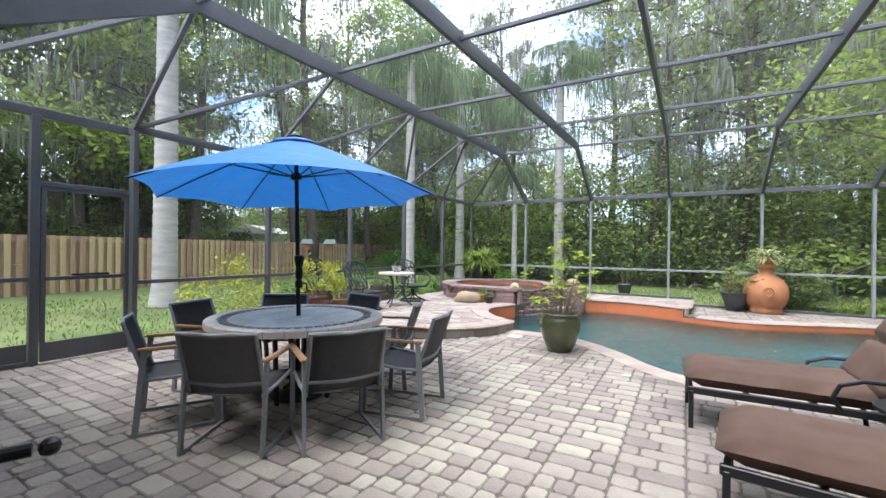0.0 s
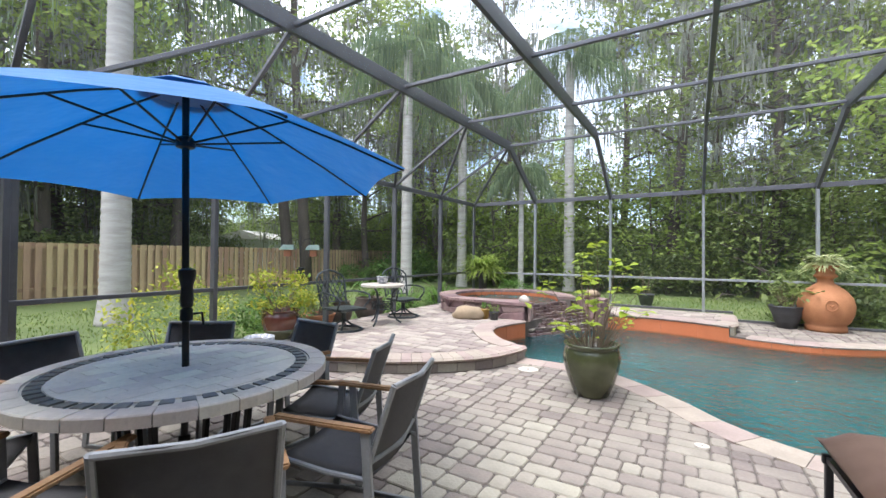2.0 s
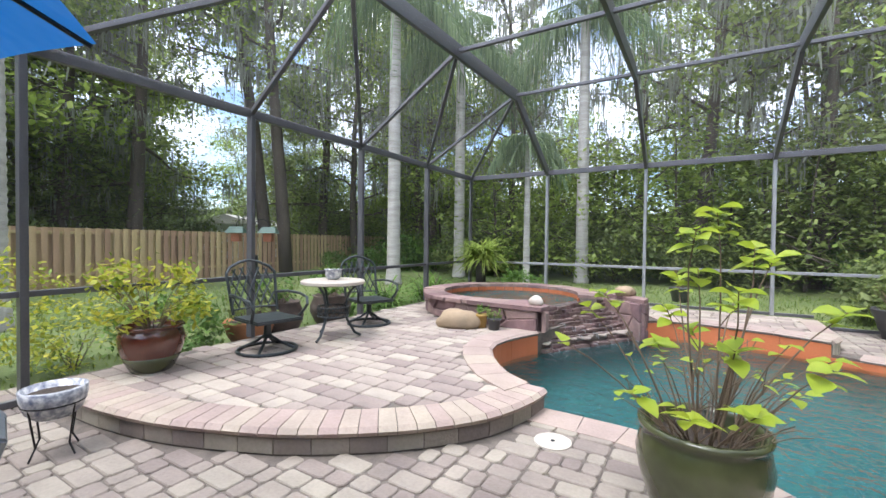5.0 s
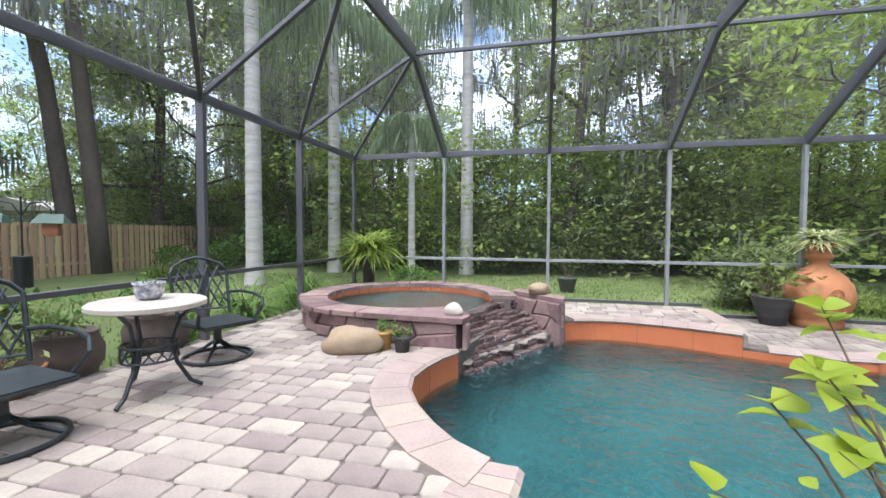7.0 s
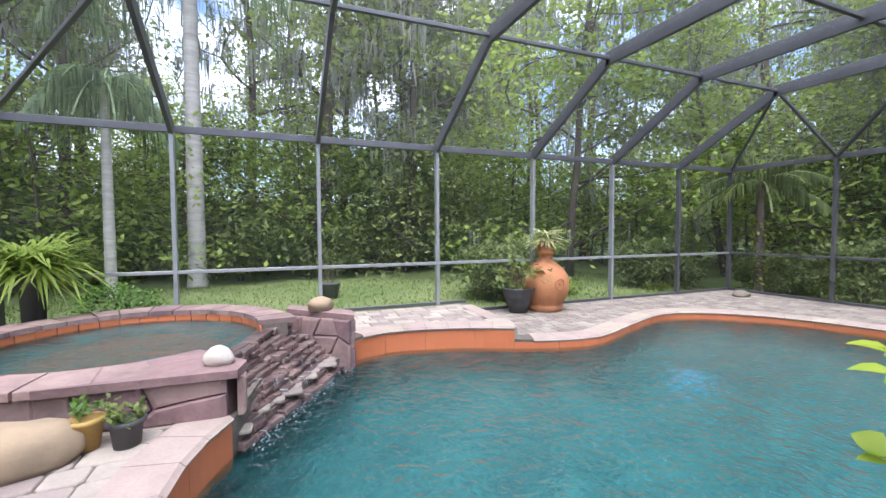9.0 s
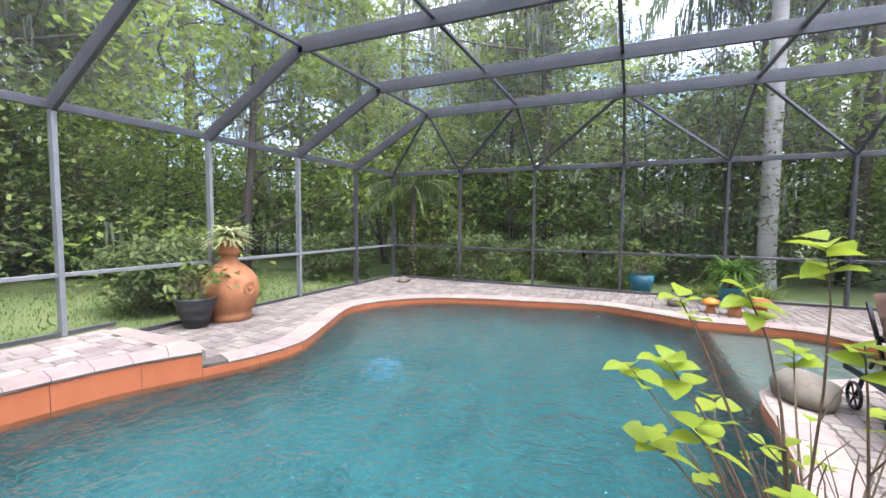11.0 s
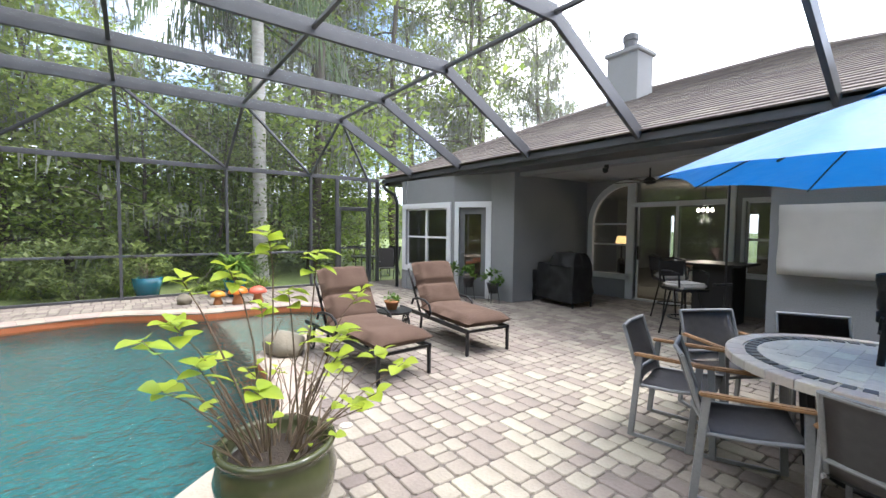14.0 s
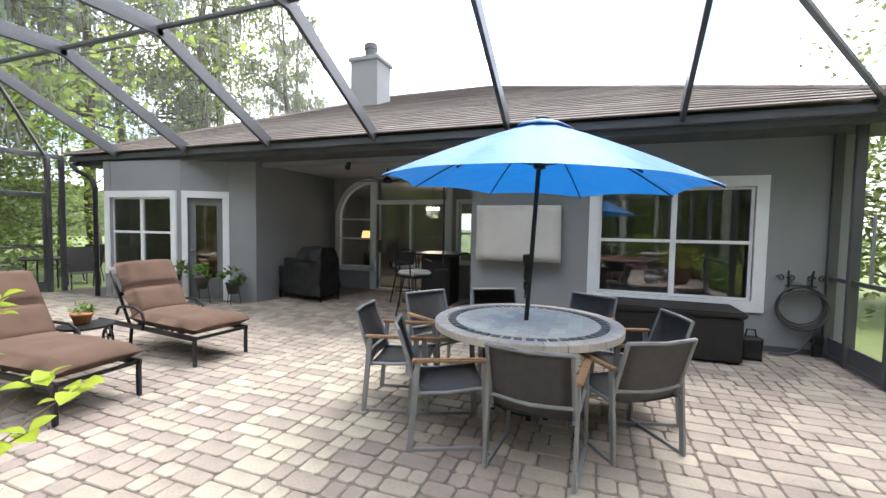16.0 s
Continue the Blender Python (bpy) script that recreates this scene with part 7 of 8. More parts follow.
def toadstool(x, y, s, cap_material, label):
    t = thing("toadstool_ornament", label, "ornament", (x, y, 0), 0, "toadstool ornaments")
    t.scale = (s, s, s)
    part("stalk", lathe([(0.10, 0), (0.11, 0.02), (0.08, 0.12), (0.075, 0.2)], 20), M_CLAY, t, "", True)
    part("cap", lathe([(0.06, 0.19), (0.17, 0.2), (0.18, 0.22), (0.15, 0.28), (0.08, 0.33), (0.0001, 0.345)], 24), cap_material, t, "", True)


toadstool(5.72, 4.88, 1.05, mat("orange_glaze", (0.62, 0.19, 0.02), (0.55, 0.15, 0.015), 6, 0.3), "orange glazed toadstool ornament on the terrace")
toadstool(5.68, 4.52, 1.0, mat("coral_glaze", (0.62, 0.13, 0.08), (0.5, 0.1, 0.06), 6, 0.3), "coral red toadstool ornament on the terrace")
toadstool(5.85, 5.22, 0.8, mat("amber_glaze", (0.6, 0.27, 0.03), (0.5, 0.2, 0.02), 6, 0.3), "small amber toadstool ornament on the terrace")

for x, y, h, lab in ((3.45, 0.78, 0.5, "trailing plant in a dark pot on a wire stand"), (2.98, 0.50, 0.40, "small leafy plant in a pot on a wire stand"), (3.92, 0.98, 0.55, "variegated plant in a dark pot beside the door")):
    p = leafy("potted_plant", lab, (x, y, 0), [(0.09, h - 0.2), (0.13, h), (0.14, h + 0.01), (0.11, h + 0.01)], M_GREYPOT, h - 0.01, 0.11, None, shrub_mesh(int(x * 10), 0.2, 0.28, 220, 0.09, M_FERN), "", h - 0.03, group="pots by the back door")
    for k in range(3):
        a = k * 2.094
        part("leg", tube([(0.1 * math.cos(a), 0.1 * math.sin(a), h - 0.12), (0.14 * math.cos(a), 0.14 * math.sin(a), 0.0)], 0.007, 6), M_BLACK, p)

# ---- along the house ----
def puffy_box(lo, hi, seed, amt=0.025, cuts=9, taper=0.0):
    bm = bmesh.new()
    bm_box(bm, lo, hi)
    bmesh.ops.subdivide_edges(bm, edges=bm.edges[:], cuts=cuts, use_grid_fill=True)
    c = Vector([(a + b) / 2 for a, b in zip(lo, hi)])
    for v in bm.verts:
        n = noise.noise(v.co * 4 + Vector((seed, 0, 0))) + 0.5 * noise.noise(v.co * 9 + Vector((0, seed, 0)))
        d = (v.co - c)
        d.z *= 0.4
        v.co += d.normalized() * n * amt
        if v.co.z <= lo[2] + 0.02:
            v.co.z = max(v.co.z, lo[2])
        f = max(0.0, (v.co.z - lo[2]) / (hi[2] - lo[2]))
        v.co.y = c.y + (v.co.y - c.y) * (1 - taper * f * f)
        v.co.x = c.x + (v.co.x - c.x) * (1 - 0.4 * taper * f * f)
    return bm


gr = thing("gas_grill", "gas grill under a wrinkled black vinyl cover", "grill", (1.95, -0.62, 0), -8)
part("cover", puffy_box((-0.42, -0.3, 0.10), (0.62, 0.3, 0.84), 2, 0.05, 15, 0.18), M_COVER, gr, "", True)
part("hood_cover", puffy_box((-0.40, -0.27, 0.80), (0.25, 0.27, 1.08), 5, 0.05, 13, 0.45), M_COVER, gr, "", True)
part("shelf_cover", puffy_box((0.55, -0.28, 0.12), (0.80, 0.28, 0.66), 7, 0.05, 13, 0.12), M_COVER, gr, "", True)
for px, py in ((-0.4, -0.25), (-0.4, 0.25), (0.74, -0.25), (0.74, 0.25)):
    part("leg", bar((px, py, 0), (px, py, 0.2), 0.03), M_BLACK, gr)
tv = thing("outdoor_tv", "wall television under a beige canvas cover", "television", (-2.36, 0.0, 0))
part("cover", puffy_box((-0.64, 0.06, 1.03), (0.64, 0.20, 1.88), 3, 0.012, 7), M_TVCOVER, tv, "", True)
part("bracket", box((-0.15, 0.0, 1.3), (0.15, 0.08, 1.6), 0.005), M_BLACK, tv)
part("tray", box((-0.55, 0.06, 0.98), (0.2, 0.16, 1.03), 0.005), M_GREYMETAL, tv)
chest = thing("deck_box", "long dark resin storage chest under the window", "storage box", (-4.42, 0.62, 0))
part("body", box((-0.68, -0.32, 0.03), (0.68, 0.32, 0.54), 0.015), M_RESIN, chest)
part("lid", box((-0.71, -0.34, 0.54), (0.71, 0.35, 0.61), 0.02), M_RESIN, chest)
part("latch", box((-0.08, 0.32, 0.46), (0.08, 0.345, 0.54), 0.006), M_BLACK, chest)
for k in range(5):
    part("panel_groove", box((-0.62 + k * 0.25, 0.318, 0.08), (-0.40 + k * 0.25, 0.327, 0.46), 0.004), M_RESIN, chest)
for px in (-0.6, 0.6):
    part("foot", box((px - 0.06, -0.28, 0), (px + 0.06, 0.28, 0.03)), M_RESIN, chest)
bag = thing("tool_bag", "small black bag standing beside the storage chest", "bag", (-5.28, 0.55, 0))
part("body", puffy_box((-0.10, -0.09, 0.0), (0.10, 0.09, 0.27), 4, 0.02, 5), M_COVER, bag, "", True)
part("strap", tube([(-0.06, 0, 0.26), (-0.04, 0, 0.36), (0.04, 0, 0.36), (0.06, 0, 0.26)], 0.01, 6), M_COVER, bag)
reel = thing("hose_hanger", "scrolled black iron hose hanger with a coiled grey hose", "hose hanger", (-5.93, 0.0, 0))
hook = bmesh.new()
for s in (-1, 1):
    bm_tube(hook, [(0.12 * s, 0.02, 0.78), (0.12 * s, 0.02, 0.98), (0.13 * s, 0.03, 1.06)], 0.011, 6)
    for off in (0.05, 0.16):
        sc = [(s * (off + 0.05 + 0.045 * (1 - k / 14) * math.cos(k * 0.75)), 0.04, 0.96 + 0.045 * (1 - k / 14) * math.sin(k * 0.75)) for k in range(13)]
        bm_tube(hook, sc, 0.008, 6)
for z in (0.80, 0.86):
    bm_tube(hook, [(-0.16, 0.03, z), (0, 0.15, z + 0.02), (0.16, 0.03, z)], 0.009, 6)
part("hanger", hook, M_BLACK, reel)
hose = bmesh.new()
for k in range(5):
    rr = 0.235 + 0.011 * (k % 3)
    bm_tube(hose, [(rr * math.sin(i * 0.2094) * (1 + 0.02 * k), 0.05 + 0.022 * k, 0.62 + rr * math.cos(i * 0.2094) * 1.02 - 0.012 * k) for i in range(30)], 0.012, 7, True)
part("hose", hose, M_GREYPOT, reel, "coiled grey hose")
part("hose_tail", tube([(-0.2, 0.1, 0.5), (-0.12, 0.1, 0.25), (0.0, 0.12, 0.06), (0.15, 0.2, 0.013), (0.35, 0.22, 0.013)], 0.012, 7), M_GREYPOT, reel)
faucet = thing("hose_tap", "black outdoor tap and timer at the wall foot", "tap", (-6.1, 0.10, 0))
part("body", lathe([(0.05, 0.0), (0.05, 0.14), (0.03, 0.16), (0.03, 0.26)], 14), M_BLACK, faucet)
part("timer", box((-0.06, -0.05, 0.16), (0.06, 0.05, 0.27), 0.015), M_BLACK, faucet)

# porch bar set
bar_t = thing("bar_table", "tall dark wicker bar table in the porch", "table", (-0.55, -1.35, 0))
part("tabletop", box((-0.45, -0.45, 0.98), (0.45, 0.45, 1.02), 0.01), M_BLACK, bar_t)
part("body", box((-0.3, -0.3, 0.0), (0.3, 0.3, 0.98), 0.02), M_RESIN, bar_t)


def bar_stool(x, y, turn):
    t = thing("bar_stool", "dark metal swivel bar stool with a tan seat cushion", "bar stool", (x, y, 0), turn, "porch bar stools")
    for sx in (-1, 1):
        for sy in (-1, 1):
            part("leg", tube([(0.12 * sx, 0.12 * sy, 0.68), (0.22 * sx, 0.22 * sy, 0.0)], 0.014, 7), M_BLACK, t)
        part("armrest", tube([(0.22 * sx, -0.2, 0.95), (0.25 * sx, 0.0, 0.97), (0.24 * sx, 0.18, 0.94), (0.22 * sx, 0.18, 0.74)], 0.014, 7), M_BLACK, t)
    part("foot_ring", tube([(0.2 * math.cos(k * 0.3142), 0.2 * math.sin(k * 0.3142), 0.28) for k in range(20)], 0.012, 6, True), M_BLACK, t)
    part("seat_cushion", box((-0.21, -0.2, 0.72), (0.21, 0.22, 0.80), 0.03), M_TVCOVER, t, "tan seat cushion")
    part("seat_frame", box((-0.22, -0.22, 0.68), (0.22, 0.23, 0.72), 0.01), M_BLACK, t)
    part("backrest", tube([(-0.22, -0.21, 0.70), (-0.22, -0.28, 1.1), (0, -0.31, 1.14), (0.22, -0.28, 1.1), (0.22, -0.21, 0.70)], 0.016, 7), M_BLACK, t)
    part("back_sling", box((-0.2, -0.285, 0.86), (0.2, -0.265, 1.09), 0.006), M_RESIN, t)


bar_stool(0.05, -0.95, 140)
bar_stool(-0.62, 0.10, 62)
torch = thing("garden_torch", "slim black garden torch pole with a side handle", "torch", (-1.27, 0.47, 0))
part("pole", tube([(0, 0, 0.02), (0, 0, 1.1), (0, 0, 2.15)], 0.014, 8), M_BLACK, torch)
part("base", lathe([(0.17, 0.0), (0.17, 0.012), (0.03, 0.03), (0.018, 0.06)], 24), M_BLACK, torch)
part("handle", tube([(-0.03, -0.12, 0.865), (0, 0, 0.865), (0.05, 0.135, 0.865)], 0.017, 10), M_BLACK, torch)
part("knob", lathe([(0.008, -0.022), (0.02, -0.014), (0.024, 0.0), (0.02, 0.014), (0.008, 0.022)], 14, (0.064, 0.165, 0.865)), M_BLACK, torch)
fan = thing("ceiling_fan", "dark ceiling fan on the porch ceiling", "ceiling fan", (0.55, -1.1, 0))
part("rod", tube([(0, 0, 2.70), (0, 0, 2.52)], 0.015, 8), M_BLACK, fan)
part("motor", lathe([(0.03, 2.40), (0.10, 2.42), (0.11, 2.48), (0.05, 2.53)], 20), M_BLACK, fan)
for k in range(5):
    part("blade", box((0.12, -0.06, 2.45), (0.62, 0.06, 2.457), 0.003, pose(0, 0, 0, 0, 0, k * 72 + 10)), M_BLACK, fan)
fl = thing("flood_light", "small dark flood light fixed under the eave", "lamp", (0.72, 0.0, 0))
part("mount", lathe([(0.04, 2.60), (0.04, 2.66)], 12, (0, 0.05, 0)), M_BLACK, fl)
part("lamp_head", lathe([(0.02, 2.52), (0.045, 2.54), (0.05, 2.60), (0.02, 2.61)], 14, (0, 0.08, 0)), M_BLACK, fl)
lamp = thing("table_lamp", "lit table lamp with a warm shade inside the house", "lamp", (2.38, -3.4, -0.05))
M_SHADE = bpy.data.materials.new("lit_lamp_shade")
M_SHADE.use_nodes = True
M_SHADE.node_tree.nodes["Principled BSDF"].inputs["Base Color"].default_value = (0.8, 0.6, 0.35, 1)
M_SHADE.node_tree.nodes["Principled BSDF"].inputs["Emission Color"].default_value = (1.0, 0.55, 0.2, 1)
M_SHADE.node_tree.nodes["Principled BSDF"].inputs["Emission Strength"].default_value = 1.3
part("shade", lathe([(0.16, 1.22), (0.11, 1.45)], 24), M_SHADE, lamp, "glowing warm lampshade")
part("base", lathe([(0.09, 0.0), (0.09, 0.85), (0.02, 0.9), (0.02, 1.25)], 16), M_RESIN, lamp)
copy_thing(lamp, pose(5.1, -1.6, -0.25))
M_BULB = bpy.data.materials.new("lit_bulb")
M_BULB.use_nodes = True
M_BULB.node_tree.nodes["Principled BSDF"].inputs["Emission Color"].default_value = (1.0, 0.86, 0.66, 1)
M_BULB.node_tree.nodes["Principled BSDF"].inputs["Emission Strength"].default_value = 14.0
chan = thing("chandelier", "dark bar chandelier with four lit bulbs inside the house", "chandelier", (1.1, -5.0, 0))
part("rod", tube([(0, 0, 2.76), (0, 0, 2.16)], 0.01, 6), M_BLACK, chan)
part("bar", bar((-0.2, 0, 2.15), (0.2, 0, 2.15), 0.03), M_BLACK, chan)
for k in range(4):
    part("bulb", lathe([(0.008, 2.03), (0.03, 2.05), (0.034, 2.08), (0.015, 2.13)], 12, (-0.165 + 0.11 * k, 0, 0)), M_BULB, chan, "glowing warm bulb")
glow = new("chandelier_light", bpy.data.lights.new("chandelier_light", "POINT"))
glow.data.energy, glow.data.color, glow.data.shadow_soft_size = 22.0, (1.0, 0.86, 0.66), 0.2
glow.location = (1.1, -5.0, 1.95)

# pool details
for x, y, z, lab in ((-2.14, 6.56, 0.006, "round cream skimmer lid set in the paving"), (-0.35, 5.26, 0.006, "small round drain cover in the paving")):
    d = thing("skimmer_lid", lab, "drain cover", (x, y, z))
    r = 0.125 if x < -1 else 0.05
    part("lid", lathe([(r, -0.01), (r, 0.002), (r * 0.9, 0.004), (r * 0.88, 0.002), (0.0001, 0.003)], 28), M_CREAM, d)
    part("finger_hole", lathe([(r * 0.12, 0.003), (r * 0.12, 0.0055), (0.0001, 0.0055)], 12), M_BLACK, d)

# furniture outside by the right screen
def sling_chair(x, y, turn):
    t = thing("garden_chair", "dark high-backed sling garden chair outside the screen", "chair", (x, y, -0.10), turn, "garden chairs")
    for s in (-1, 1):
        part("frame", tube([(0.27 * s, 0.25, 0), (0.27 * s, 0.24, 0.4), (0.27 * s, -0.2, 0.38), (0.27 * s, -0.38, 1.0)], 0.014, 7), M_BLACK, t)
        part("leg", tube([(0.27 * s, -0.3, 0), (0.27 * s, -0.15, 0.62), (0.27 * s, 0.24, 0.6)], 0.014, 7), M_BLACK, t)
    part("seat", box((-0.26, -0.2, 0.385), (0.26, 0.24, 0.40), 0.004), M_RESIN, t)
    part("backrest", box((-0.26, -0.01, 0.0), (0.26, 0.008, 0.62), 0.004, pose(0, -0.2, 0.4, 16, 0, 0)), M_RESIN, t)


sling_chair(8.1, 0.15, 75)
sling_chair(9.3, -0.55, 20)
gt = thing("garden_table", "dark metal garden table outside the screen", "table", (9.1, 0.35, -0.1))
part("tabletop", lathe([(0.5, 0.68), (0.52, 0.69), (0.52, 0.71), (0.0001, 0.715)], 30), M_BLACK, gt)
for k in range(4):
    a = k * math.pi / 2
    part("leg", tube([(0.4 * math.cos(a), 0.4 * math.sin(a), 0.69), (0.42 * math.cos(a), 0.42 * math.sin(a), 0)], 0.018, 7), M_BLACK, gt)
# end stone of the raised terrace where the far step meets the pool
endst = part("end_stone", box((-0.05, -0.06, -0.06), (0.05, 0.10, UP - 0.004), 0.02), M_COPING, upper)
endst.matrix_world = pose(0.215, 10.84, 0, 0, 0, -22)

# bird feeders on the lawn, and pots outside the screen
feeder = thing("bird_feeder_pole", "black shepherd hook pole with a squirrel baffle and bird feeders", "bird feeder", (-9.5, 9.32, -0.12), 35)
part("pole", tube([(0, 0, 0), (0, 0, 1.0), (0, 0, 2.0)], 0.013, 8), M_BLACK, feeder)
part("baffle", lathe([(0.105, 0.70), (0.11, 0.70), (0.11, 1.14), (0.10, 1.15), (0.012, 1.155)], 24), M_BLACK, feeder, "black cylindrical squirrel baffle")
M_CEDAR = mat("red_cedar", (0.36, 0.13, 0.06), (0.28, 0.10, 0.05), 6, 0.7, 0, 0.3)
M_GREENTIN = mat("green_roof_tin", (0.05, 0.10, 0.075), (0.07, 0.12, 0.09), 6, 0.5)
for s in (-1, 1):
    part("hook", tube([(0, 0, 1.72), (0.10 * s, 0, 1.90), (0.24 * s, 0, 1.93), (0.33 * s, 0, 1.84), (0.34 * s, 0, 1.76)], 0.009, 7), M_BLACK, feeder)
    fd = part("feeder", box((0.34 * s - 0.09, -0.07, 1.44), (0.34 * s + 0.09, 0.07, 1.63), 0.008), M_CEDAR, feeder, "cedar hanging feeder")
    rf = bmesh.new()
    rv = [rf.verts.new(p) for p in ((0.34 * s - 0.19, -0.15, 1.62), (0.34 * s + 0.19, -0.15, 1.62), (0.34 * s + 0.19, 0.15, 1.62), (0.34 * s - 0.19, 0.15, 1.62), (0.34 * s - 0.14, 0, 1.76), (0.34 * s + 0.14, 0, 1.76))]
    for f in ((0, 1, 5, 4), (2, 3, 4, 5), (0, 4, 3), (1, 2, 5), (3, 2, 1, 0)):
        rf.faces.new([rv[k] for k in f])
    part("feeder_roof", rf, M_GREENTIN, fd, "green feeder roof")
M_DARKCLAY = mat("weathered_dark_clay", (0.12, 0.085, 0.065), (0.07, 0.055, 0.045), 5, 0.8, 0, 0.4, 40, spots=0.3)
for x_, y_ in ((-6.75, 8.95), (-6.8, 7.95)):
    leafy("potted_shrub", "sparse green plant in a round dark clay pot outside the screen", (x_, y_, -0.12), [(0.17, 0.0), (0.26, 0.08), (0.34, 0.24), (0.35, 0.36), (0.29, 0.50), (0.31, 0.53), (0.28, 0.54), (0.25, 0.46)],
          M_DARKCLAY, 0.46, 0.25, twiggy(14, 12, 0.4, 0.3, 0.46), shrub_mesh(61, 0.36, 0.42, 260, 0.09, M_FERN), "", 0.48, group="clay pots outside the screen")

# ---- paving pieces ----
def paver_geo(lx, ly, h=0.022, ch=0.007):
    x, y, c = lx / 2, ly / 2, 0.021
    ring = lambda d, z: [(-x + c, -y + d, z), (x - c, -y + d, z), (x - d, -y + c, z), (x - d, y - c, z), (x - c, y - d, z), (-x + c, y - d, z), (-x + d, y - c, z), (-x + d, -y + c, z)]
    v = ring(0, -h) + ring(0, -ch) + ring(ch, 0)
    f = [(o + k, o + (k + 1) % 8, o + 8 + (k + 1) % 8, o + 8 + k) for o in (0, 8) for k in range(8)]
    f.append(tuple(range(16, 24)))
    return v, f


def courses(area, width, lengths, rng):
    """Plain courses along x: rectangles x, y, lx, ly, size key."""
    x0, y0, x1, y1 = area
    c = y0
    while c < y1:
        s = x0 - rng.uniform(0, 0.2)
        while s < x1:
            k = int(rng.integers(0, len(lengths)))
            yield s + lengths[k] / 2, c + width / 2, lengths[k], width, k
            s += lengths[k]
        c += width


def strips(area, rng):
    """Strips along y with an unbroken joint on either side, each row split into two or three stones."""
    x0, y0, x1, y1 = area
    splits = ((0.16, 0.24), (0.24, 0.16), (0.20, 0.20), (0.12, 0.28), (0.28, 0.12), (0.12, 0.12, 0.16), (0.16, 0.12, 0.12))
    c = x0
    while c < x1:
        s = y0 - rng.uniform(0, 0.15)
        while s < y1:
            h = (0.14, 0.16, 0.16)[int(rng.integers(0, 3))]
            u = c
            for w in splits[int(rng.integers(0, len(splits)))]:
                yield u + w / 2, s + h / 2, w, h, (round(w, 2), h)
                u += w
            s += h
        c += 0.40


def pave(rects, ok, z, gap, material, parent, near, rng, wobble=0.01):
    """Courses of paving stones; those in the plan stretch near are pieces of their own, the rest one mesh."""
    shared = {}
    verts, faces, pieces = [], [], 0
    for cx, cy, wx, wy, k in rects:
        if not ok(cx, cy):
            continue
        lx, ly = wx - gap, wy - gap
        dz = z + rng.normal(0, 0.0012)
        turn = rng.normal(0, wobble)
        tx, ty = rng.normal(0, 0.004, 2)
        if pieces < 300 and near[0] < cx < near[2] and near[1] < cy < near[3]:
            if k not in shared:
                v, f = paver_geo(lx, ly)
                shared[k] = mesh_np("paver", v, f, material)
            o = new("paver", shared[k])
            o.parent = parent
            o.matrix_world = Matrix.Translation((cx, cy, dz)) @ Euler((tx, ty, turn)).to_matrix().to_4x4()
            pieces += 1
        else:
            v, f = paver_geo(lx * rng.uniform(0.97, 1.0), ly * rng.uniform(0.97, 1.0))
            cs, sn = math.cos(turn), math.sin(turn)
            b = len(verts)
            verts += [(cx + cs * p[0] - sn * p[1], cy + sn * p[0] + cs * p[1], dz + p[2] + p[0] * ty + p[1] * tx) for p in v]
            faces += [tuple(i + b for i in q) for q in f]
    o = new("paving", mesh_np("paving", verts, faces, material))
    o.parent = parent
    tagged(o, kind="stuff")


def ok_lower(x, y):
    if inside(x, y, TERRACE) or not inside(x, y, DECK):
        return False
    if inside(x, y, POOL):
        return False
    if x > 0.2 or y < 9:
        if edge_distance(x, y, POOL) < 0.24:
            return False
    if y < 0.08 and x < -1.6:
        return False
    if x > 3.3 and y < 1.05 and y < 0.25 + (x - 3.35) * 0.67 + 0.1:
        return False
    return edge_distance(x, y, STEP, False) > 0.07


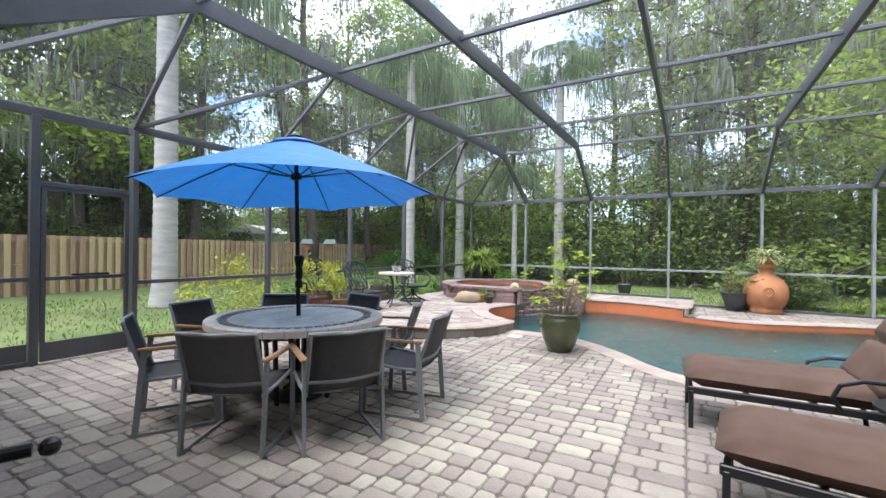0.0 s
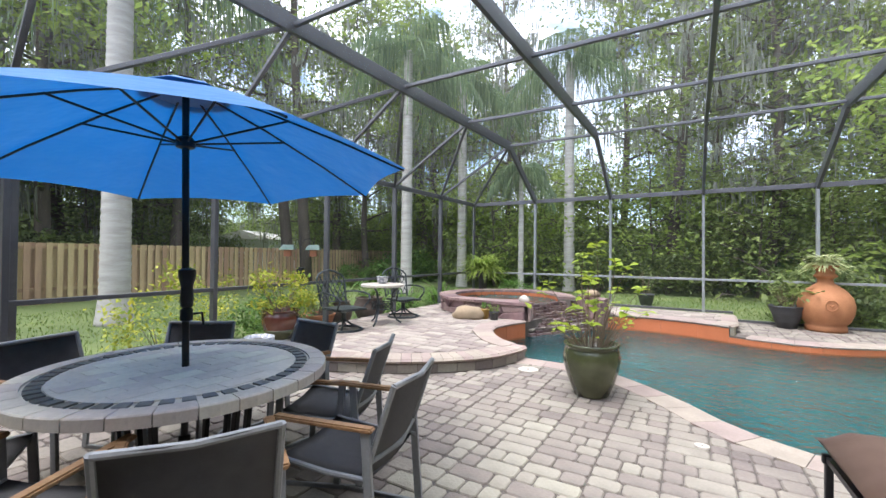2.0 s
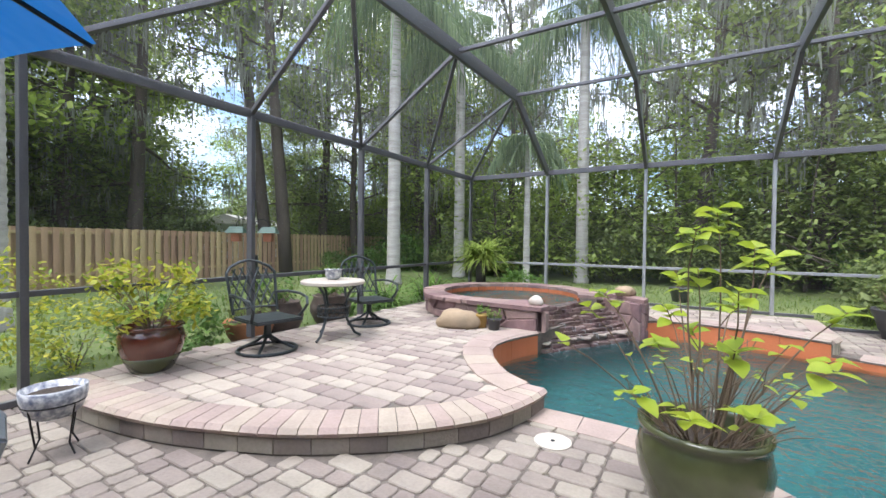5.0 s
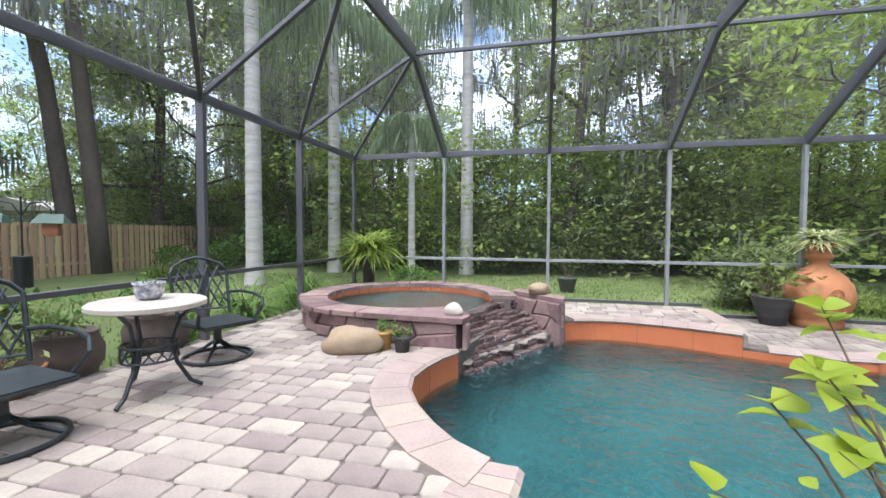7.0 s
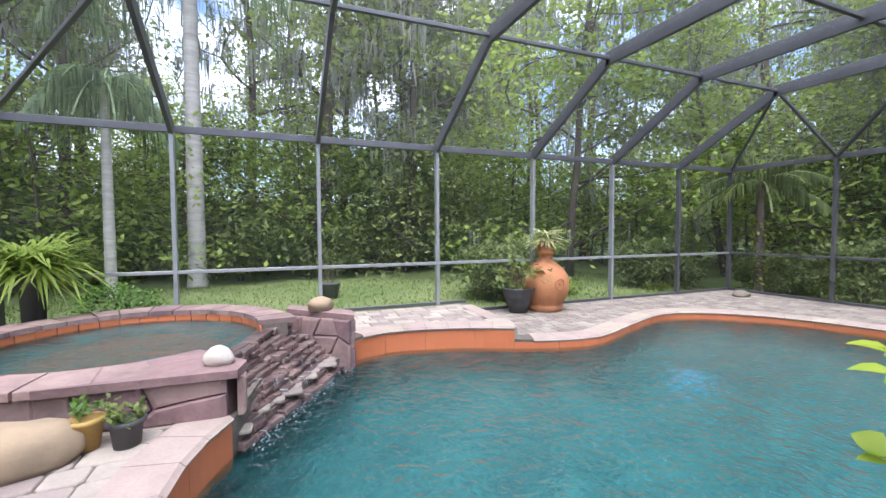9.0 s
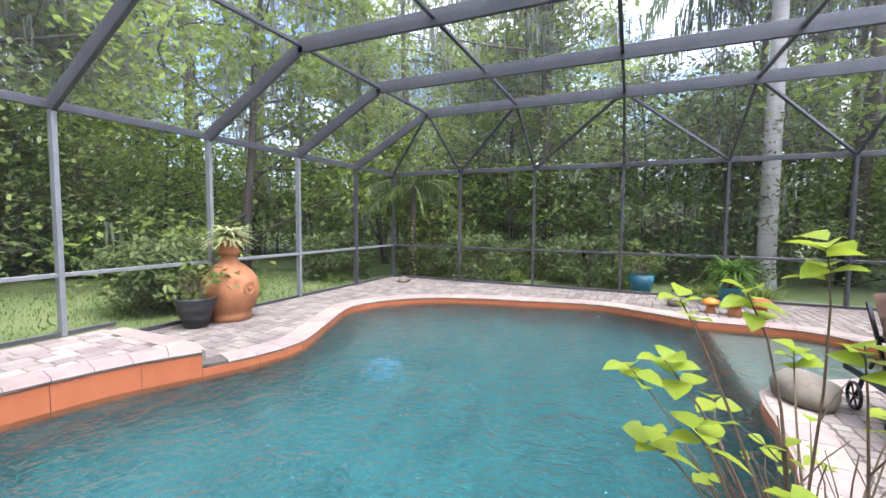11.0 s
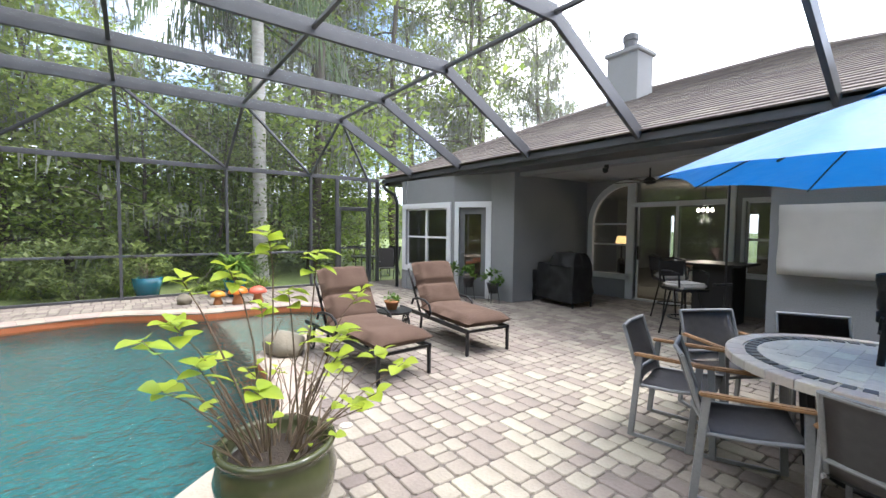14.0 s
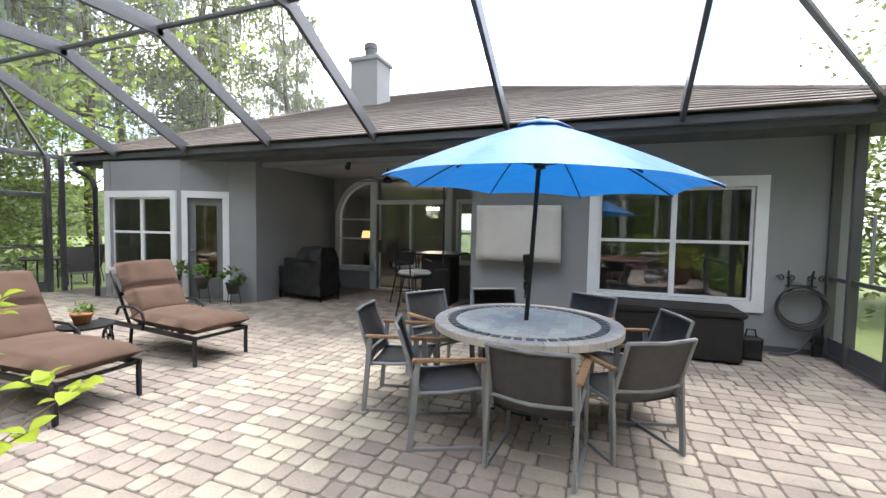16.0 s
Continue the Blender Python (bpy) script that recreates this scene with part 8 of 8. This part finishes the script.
def ok_upper(x, y):
    if not inside(x, y, TERRACE) or edge_distance(x, y, POOL) < 0.25 or edge_distance(x, y, STEP, False) < 0.24:
        return False
    if edge_distance(x, y, FARSTEP, False) < 0.18 or x < XL + 0.08 or y > YF - 0.05:
        return False
    return math.hypot(x - SPA_C[0], y - SPA_C[1]) > SPA_R - 0.05


rng_low, rng_up = np.random.default_rng(5), np.random.default_rng(6)
pave(strips((-6.58, -2.4, XR, YF), rng_low), ok_lower, 0.0, 0.008, M_PAVER, lower, (-2.0, 0.6, 0.5, 5.0), rng_low, 0.018)
pave(courses((XL, 4.9, 0.4, YF), 0.185, (0.16, 0.21, 0.26, 0.33), rng_up), ok_upper, UP, 0.006, M_PAVER2, upper, (-4.6, 5.3, -2.6, 8.6), rng_up, 0.012)

# edging stones
coping(POOL[:i_far + 1], 0.004, 0.30, 0.045, 0.02, 0.33, M_COPING, lower, away_from_pool)
coping(pool_up[:k_b + 1], UP + 0.010, 0.30, 0.05, 0.02, 0.30, M_COPING, upper, away_from_pool)
coping(pool_up[k_a:] + [POOL[0]], UP + 0.010, 0.30, 0.05, 0.02, 0.30, M_COPING, upper, away_from_pool)
coping(STEP, UP + 0.004, 0.28, 0.055, 0.03, 0.125, M_COPING, upper, into_terrace, "step_stone")
coping(FARSTEP, UP + 0.005, 0.24, 0.05, 0.03, 0.3, M_COPING, upper, into_terrace, "step_stone")
st = along(STEP, 0.24)
for k in range(len(st) - 1):
    (a, ta), (b, tb) = st[k], st[k + 1]
    bm = bmesh.new()
    rows = []
    for p, t, e in ((a, ta, 0.004), (b, tb, -0.004)):
        nrm = into_terrace(p, t)
        rows.append([bm.verts.new(p + t * e + nrm * o + Vector((0, 0, z))) for o, z in ((-0.012, 0.0), (-0.014, 0.1), (0.03, 0.105), (0.03, 0.0))])
    for i in range(4):
        bm.faces.new((rows[0][i], rows[0][(i + 1) % 4], rows[1][(i + 1) % 4], rows[1][i]))
    bm.faces.new(rows[0][::-1])
    bm.faces.new(rows[1])
    bmesh.ops.recalc_face_normals(bm, faces=bm.faces[:])
    part("riser_stone", bm, M_PAVER, upper)
